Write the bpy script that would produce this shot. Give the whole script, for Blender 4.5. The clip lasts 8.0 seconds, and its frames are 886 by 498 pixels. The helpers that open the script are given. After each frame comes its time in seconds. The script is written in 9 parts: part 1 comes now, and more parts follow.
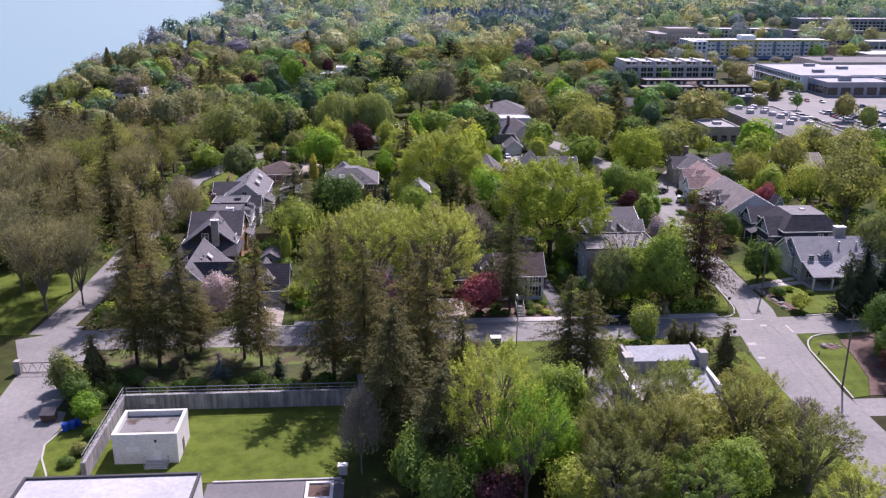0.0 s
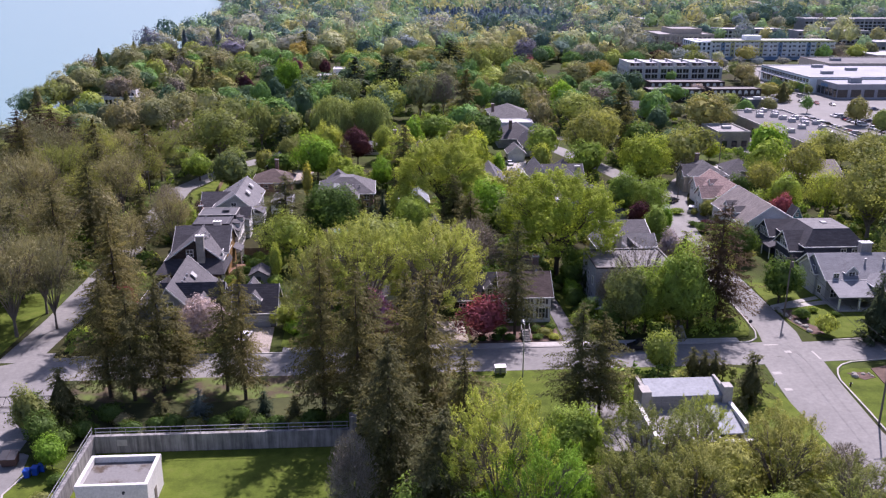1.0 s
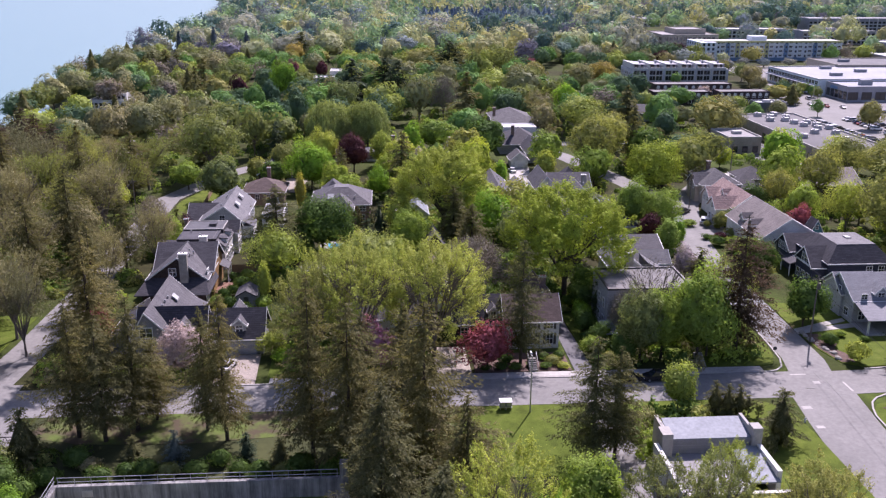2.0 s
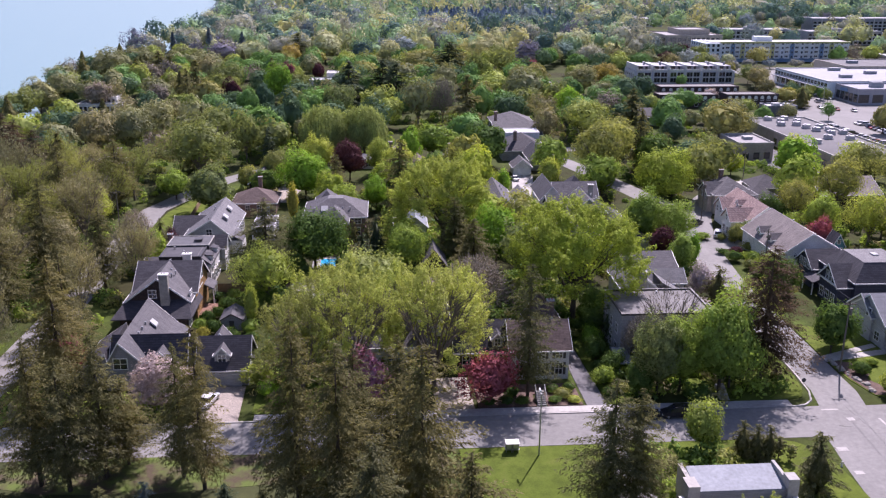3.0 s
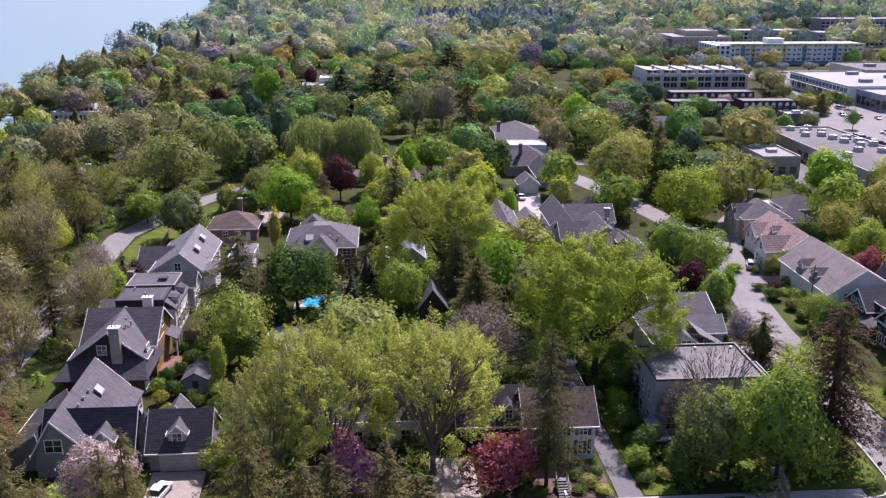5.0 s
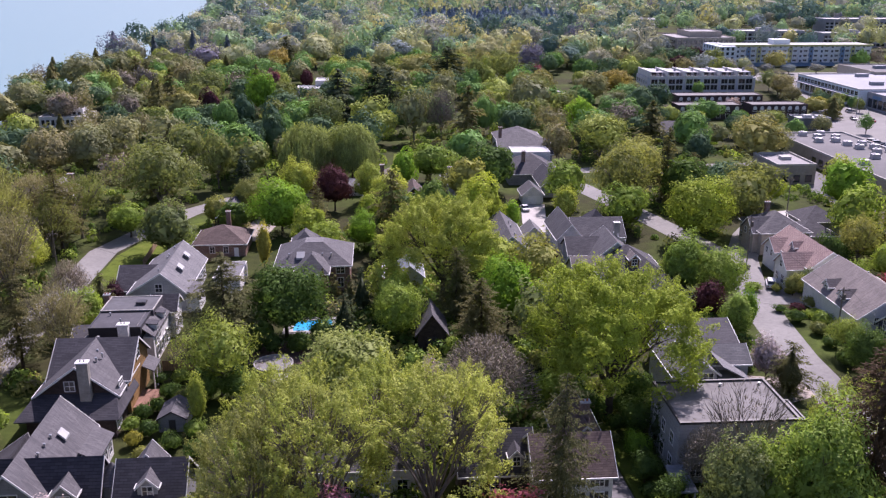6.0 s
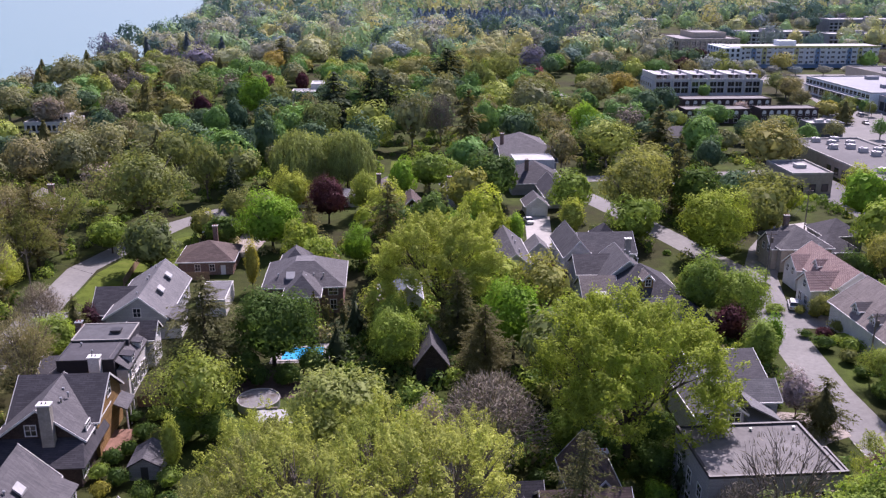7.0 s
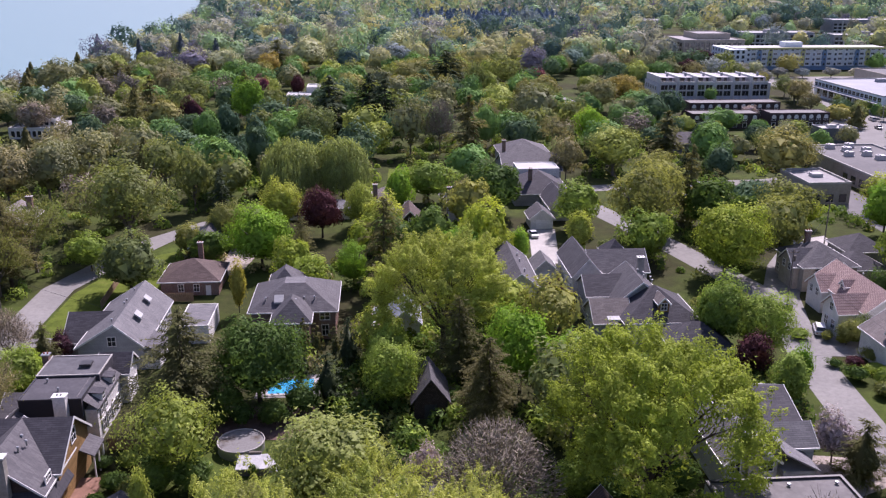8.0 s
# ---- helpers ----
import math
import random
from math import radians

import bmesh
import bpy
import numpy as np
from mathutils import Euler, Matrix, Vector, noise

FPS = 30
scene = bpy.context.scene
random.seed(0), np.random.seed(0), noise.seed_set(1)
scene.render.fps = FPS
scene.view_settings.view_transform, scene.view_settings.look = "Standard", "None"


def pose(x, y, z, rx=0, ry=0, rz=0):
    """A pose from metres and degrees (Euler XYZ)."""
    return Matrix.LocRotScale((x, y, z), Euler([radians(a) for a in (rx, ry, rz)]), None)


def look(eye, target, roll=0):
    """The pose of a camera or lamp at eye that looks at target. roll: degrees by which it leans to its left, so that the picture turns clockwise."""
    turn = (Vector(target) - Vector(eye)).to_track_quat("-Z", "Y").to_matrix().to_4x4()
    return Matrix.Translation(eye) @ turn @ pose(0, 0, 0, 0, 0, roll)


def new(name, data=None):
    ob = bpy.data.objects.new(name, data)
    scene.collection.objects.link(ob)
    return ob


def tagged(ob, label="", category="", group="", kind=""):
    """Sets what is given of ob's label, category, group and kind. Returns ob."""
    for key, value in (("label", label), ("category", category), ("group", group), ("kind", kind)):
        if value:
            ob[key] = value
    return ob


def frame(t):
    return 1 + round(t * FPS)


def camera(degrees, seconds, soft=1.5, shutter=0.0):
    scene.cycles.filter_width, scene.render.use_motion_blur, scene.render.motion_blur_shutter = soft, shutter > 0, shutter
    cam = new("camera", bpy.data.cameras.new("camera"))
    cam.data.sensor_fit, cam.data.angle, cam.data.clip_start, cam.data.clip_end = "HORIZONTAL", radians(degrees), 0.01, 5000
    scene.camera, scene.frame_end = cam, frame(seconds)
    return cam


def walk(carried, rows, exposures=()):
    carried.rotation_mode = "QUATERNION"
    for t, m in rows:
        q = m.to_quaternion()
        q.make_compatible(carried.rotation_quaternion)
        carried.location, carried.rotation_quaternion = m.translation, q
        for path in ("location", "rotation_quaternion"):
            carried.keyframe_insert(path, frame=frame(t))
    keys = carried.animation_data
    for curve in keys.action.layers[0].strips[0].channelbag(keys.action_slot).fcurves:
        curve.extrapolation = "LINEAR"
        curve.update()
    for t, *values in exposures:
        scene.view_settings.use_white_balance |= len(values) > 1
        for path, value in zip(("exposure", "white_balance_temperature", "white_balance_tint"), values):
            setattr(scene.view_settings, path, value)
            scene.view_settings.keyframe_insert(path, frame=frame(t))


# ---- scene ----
cam = camera(53.6, 8.0, soft=1.25)
# seconds, x, y, z, tilt, yaw, lean to the left
ROWS = [
    (0.0, -2.776, -2.989, 62.988, 72.186, -3.884, 0.310),
    (0.5, -2.409, 3.101, 62.932, 72.167, -3.895, 0.298),
    (1.0, -2.044, 9.190, 62.877, 72.149, -3.908, 0.286),
    (1.5, -1.680, 15.279, 62.824, 72.134, -3.923, 0.274),
    (2.0, -1.319, 21.368, 62.772, 72.119, -3.939, 0.261),
    (2.5, -0.959, 27.456, 62.722, 72.106, -3.957, 0.249),
    (3.0, -0.601, 33.545, 62.673, 72.094, -3.977, 0.236),
    (3.5, -0.244, 39.633, 62.626, 72.084, -3.999, 0.224),
    (4.0, 0.110, 45.721, 62.580, 72.075, -4.022, 0.211),
    (4.5, 0.463, 51.808, 62.535, 72.068, -4.047, 0.198),
    (5.0, 0.814, 57.895, 62.492, 72.061, -4.075, 0.185),
    (5.5, 1.163, 63.983, 62.451, 72.057, -4.103, 0.172),
    (6.0, 1.511, 70.069, 62.411, 72.054, -4.134, 0.159),
    (6.5, 1.856, 76.156, 62.372, 72.052, -4.167, 0.146),
    (7.0, 2.200, 82.242, 62.335, 72.052, -4.201, 0.133),
    (7.5, 2.542, 88.328, 62.300, 72.053, -4.237, 0.119),
    (8.0, 2.883, 94.414, 62.266, 72.055, -4.275, 0.106),
]
walk(cam, [(t, pose(x, y, z, 90, 0, yaw) @ pose(0, 0, 0, tilt - 90) @ pose(0, 0, 0, 0, 0, lean)) for t, x, y, z, tilt, yaw, lean in ROWS], [(0, 0.58, 6030, 37), (3, 0.66, 6030, 37), (6, 0.58, 6060, 38), (8, 0.49, 6060, 38)])

# ---- light ----
SUN_AZ, SUN_EL = radians(27.5), radians(48.0)          # from +y towards +x, and above the ground
world = bpy.data.worlds.new("sky")
scene.world = world
world.use_nodes = True
wn = world.node_tree.nodes
sky = wn.new("ShaderNodeTexSky")
sky.sky_type, sky.sun_disc, sky.sun_elevation, sky.sun_rotation = "NISHITA", False, SUN_EL, SUN_AZ
sky.dust_density, sky.ozone_density = 1.5, 1.5
world.node_tree.links.new(sky.outputs[0], wn["Background"].inputs[0])
wn["Background"].inputs[1].default_value = 0.09
sun = new("sun", bpy.data.lights.new("sun", "SUN"))
sun.data.energy, sun.data.angle, sun.data.color = 5.0, radians(0.6), (1.0, 0.95, 0.86)
sun.matrix_world = look((0, 0, 300), (-math.sin(SUN_AZ) * math.cos(SUN_EL), -math.cos(SUN_AZ) * math.cos(SUN_EL), 300 - math.sin(SUN_EL)))


# ---- materials ----
def nodes_of(name):
    m = bpy.data.materials.new(name)
    m.use_nodes = True
    return m, m.node_tree.nodes, m.node_tree.links, m.node_tree.nodes["Principled BSDF"]


def ramp(n, stops):
    r = n.new("ShaderNodeValToRGB")
    e = r.color_ramp.elements
    e[0].position, e[0].color = stops[0][0], (*stops[0][1], 1)
    e[1].position, e[1].color = stops[-1][0], (*stops[-1][1], 1)
    for p, c in stops[1:-1]:
        e.new(p).color = (*c, 1)
    return r


def noise_tex(n, l, scale, detail=5, rough=0.6, coord="Object"):
    tc, t = n.new("ShaderNodeTexCoord"), n.new("ShaderNodeTexNoise")
    t.inputs["Scale"].default_value, t.inputs["Detail"].default_value, t.inputs["Roughness"].default_value = scale, detail, rough
    l.new(tc.outputs[coord], t.inputs["Vector"])
    return t


def mixed(n, l, a, b, fac, mode="MULTIPLY"):
    m = n.new("ShaderNodeMix")
    m.data_type, m.blend_type = "RGBA", mode
    if isinstance(fac, float):
        m.inputs[0].default_value = fac
    else:
        l.new(fac, m.inputs[0])
    for s, v in ((6, a), (7, b)):
        if isinstance(v, tuple):
            m.inputs[s].default_value = (*v, 1)
        else:
            l.new(v, m.inputs[s])
    return m.outputs[2]


def surface(name, dark, light, rough=0.85, broad=0.12, fine=2.5, bump=0.3, metal=0.0, spec=0.3, stops=(0.3, 0.7)):
    """A plain surface that varies at two scales."""
    m, n, l, p = nodes_of(name)
    a, b = noise_tex(n, l, broad), noise_tex(n, l, fine, 8, 0.7)
    r = ramp(n, [(stops[0], dark), (stops[1], light)])
    l.new(a.outputs[0], r.inputs[0])
    r2 = ramp(n, [(0.25, (0.72, 0.72, 0.72)), (0.75, (1.12, 1.12, 1.12))])
    l.new(b.outputs[0], r2.inputs[0])
    l.new(mixed(n, l, r.outputs[0], r2.outputs[0], 1.0), p.inputs["Base Color"])
    p.inputs["Roughness"].default_value, p.inputs["Metallic"].default_value = rough, metal
    p.inputs["Specular IOR Level"].default_value = spec
    bp = n.new("ShaderNodeBump")
    bp.inputs["Strength"].default_value, bp.inputs["Distance"].default_value = bump, 0.03
    l.new(b.outputs[0], bp.inputs["Height"])
    l.new(bp.outputs[0], p.inputs["Normal"])
    return m


def coursed(name, dark, light, width, height, mortar, joint, rough=0.85, offset=0.5, coord="Object", turn=(0, 0, 0)):
    """Courses of shingles, boards or bricks in fine relief."""
    m, n, l, p = nodes_of(name)
    tc, mp, bt = n.new("ShaderNodeTexCoord"), n.new("ShaderNodeMapping"), n.new("ShaderNodeTexBrick")
    mp.inputs["Rotation"].default_value = turn
    l.new(tc.outputs[coord], mp.inputs[0])
    l.new(mp.outputs[0], bt.inputs["Vector"])
    bt.offset = offset
    for k, v in (("Color1", (*dark, 1)), ("Color2", (*light, 1)), ("Mortar", (*joint, 1)), ("Scale", 1.0), ("Mortar Size", mortar), ("Brick Width", width), ("Row Height", height), ("Bias", 0.0)):
        bt.inputs[k].default_value = v
    a = noise_tex(n, l, 0.35, 6, 0.65)
    r2 = ramp(n, [(0.25, (0.75, 0.75, 0.76)), (0.75, (1.15, 1.14, 1.12))])
    l.new(a.outputs[0], r2.inputs[0])
    l.new(mixed(n, l, bt.outputs[0], r2.outputs[0], 1.0), p.inputs["Base Color"])
    p.inputs["Roughness"].default_value = rough
    p.inputs["Specular IOR Level"].default_value = 0.3
    bp = n.new("ShaderNodeBump")
    bp.inputs["Strength"].default_value, bp.inputs["Distance"].default_value = 0.35, 0.02
    l.new(bt.outputs["Fac"], bp.inputs["Height"])
    bp.invert = True
    l.new(bp.outputs[0], p.inputs["Normal"])
    return m


def shingles(name, dark, light):
    return coursed(name, dark, light, 0.9, 0.24, 0.018, tuple(c * 0.6 for c in dark), 0.8)


def foliage(name, dark, light, through_=0.38, vary=0.22, patch=(0.07, 0.82, 1.16), leafy=0.22):
    """Leaves: each leaf and each tree its own tint; some light comes through, and a faint sheen."""
    m, n, l, p = nodes_of(name)
    n.remove(p)
    out = n["Material Output"]
    g, oi = n.new("ShaderNodeNewGeometry"), n.new("ShaderNodeObjectInfo")
    mean = [(p + q) / 2 for p, q in zip(dark, light)]
    r = ramp(n, [(0.0, tuple(q * (1 - leafy) for q in mean)), (1.0, tuple(min(0.8, q * (1 + leafy)) for q in mean))])
    l.new(g.outputs["Random Per Island"], r.inputs[0])
    r2 = ramp(n, [(0.0, (1 - vary, 1 - vary * 0.7, 1 - vary * 0.5)), (1.0, (1 + vary, 1 + vary * 0.8, 1 + vary * 0.3))])
    l.new(oi.outputs["Random"], r2.inputs[0])
    c = mixed(n, l, r.outputs[0], r2.outputs[0], 1.0)
    for scale, low, high in ((0.45, 1 - 0.8 * leafy, 1 + 0.9 * leafy), patch):
        nz = noise_tex(n, l, scale, 2)
        r3 = ramp(n, [(0.35, (low, low, low)), (0.65, (high, high * 0.99, high * 0.95))])
        l.new(nz.outputs[0], r3.inputs[0])
        c = mixed(n, l, c, r3.outputs[0], 1.0)
    d, t, mx = n.new("ShaderNodeBsdfDiffuse"), n.new("ShaderNodeBsdfTranslucent"), n.new("ShaderNodeMixShader")
    l.new(c, d.inputs[0])
    l.new(mixed(n, l, c, (1.2, 1.2, 0.75), 1.0), t.inputs[0])
    mx.inputs[0].default_value = through_
    l.new(d.outputs[0], mx.inputs[1]), l.new(t.outputs[0], mx.inputs[2])
    gl, m2 = n.new("ShaderNodeBsdfGlossy"), n.new("ShaderNodeMixShader")
    gl.inputs["Roughness"].default_value = 0.5
    gl.inputs["Color"].default_value = (0.8, 0.85, 0.9, 1)
    m2.inputs[0].default_value = 0.006
    l.new(mx.outputs[0], m2.inputs[1]), l.new(gl.outputs[0], m2.inputs[2])
    l.new(m2.outputs[0], out.inputs[0])
    return m


def streaked(name, dark, light, rough=0.9):
    """Old concrete with vertical water stains and blotches."""
    m, n, l, p = nodes_of(name)
    tc, mp, t = n.new("ShaderNodeTexCoord"), n.new("ShaderNodeMapping"), n.new("ShaderNodeTexNoise")
    mp.inputs["Scale"].default_value = (1.6, 1.6, 0.12)
    t.inputs["Scale"].default_value, t.inputs["Detail"].default_value, t.inputs["Roughness"].default_value = 1.0, 6, 0.7
    l.new(tc.outputs["Object"], mp.inputs[0])
    l.new(mp.outputs[0], t.inputs["Vector"])
    r = ramp(n, [(0.35, dark), (0.62, light)])
    l.new(t.outputs[0], r.inputs[0])
    b = noise_tex(n, l, 0.6, 6)
    r2 = ramp(n, [(0.3, (0.7, 0.7, 0.7)), (0.7, (1.15, 1.15, 1.12))])
    l.new(b.outputs[0], r2.inputs[0])
    l.new(mixed(n, l, r.outputs[0], r2.outputs[0], 1.0), p.inputs["Base Color"])
    p.inputs["Roughness"].default_value = rough
    return m


def plain(name, colour, rough=0.5, metal=0.0, spec=0.4):
    m, n, l, p = nodes_of(name)
    b = noise_tex(n, l, 3.0, 6, 0.7)
    r = ramp(n, [(0.3, tuple(c * 0.86 for c in colour)), (0.7, colour)])
    l.new(b.outputs[0], r.inputs[0])
    l.new(r.outputs[0], p.inputs["Base Color"])
    p.inputs["Roughness"].default_value, p.inputs["Metallic"].default_value, p.inputs["Specular IOR Level"].default_value = rough, metal, spec
    return m


def lawn_material():
    m, n, l, p = nodes_of("lawn")
    a, b, c = noise_tex(n, l, 0.03, 4), noise_tex(n, l, 0.4, 6), noise_tex(n, l, 6.0, 8, 0.75)
    r = ramp(n, [(0.3, (0.066, 0.092, 0.016)), (0.55, (0.108, 0.150, 0.024)), (0.75, (0.138, 0.162, 0.038))])
    l.new(b.outputs[0], r.inputs[0])
    r1 = ramp(n, [(0.3, (0.8, 0.85, 0.8)), (0.7, (1.15, 1.1, 1.0))])
    l.new(a.outputs[0], r1.inputs[0])
    r2 = ramp(n, [(0.2, (0.6, 0.6, 0.6)), (0.8, (1.25, 1.25, 1.2))])
    l.new(c.outputs[0], r2.inputs[0])
    x = mixed(n, l, mixed(n, l, r.outputs[0], r1.outputs[0], 1.0), r2.outputs[0], 1.0)
    l.new(x, p.inputs["Base Color"])
    p.inputs["Roughness"].default_value, p.inputs["Specular IOR Level"].default_value = 0.95, 0.1
    bp = n.new("ShaderNodeBump")
    bp.inputs["Strength"].default_value, bp.inputs["Distance"].default_value = 0.6, 0.08
    l.new(c.outputs[0], bp.inputs["Height"])
    l.new(bp.outputs[0], p.inputs["Normal"])
    return m


def water_material():
    m, n, l, p = nodes_of("lake_water")
    p.inputs["Base Color"].default_value = (0.18, 0.30, 0.31, 1)
    p.inputs["Roughness"].default_value = 0.28
    p.inputs["Specular IOR Level"].default_value = 0.36
    a, b = noise_tex(n, l, 0.05, 4), noise_tex(n, l, 0.5, 6, 0.6)
    s = n.new("ShaderNodeMath")
    s.operation = "ADD"
    l.new(a.outputs[0], s.inputs[0]), l.new(b.outputs[0], s.inputs[1])
    bp = n.new("ShaderNodeBump")
    bp.inputs["Strength"].default_value, bp.inputs["Distance"].default_value = 0.35, 0.5
    l.new(s.outputs[0], bp.inputs["Height"])
    l.new(bp.outputs[0], p.inputs["Normal"])
    return m


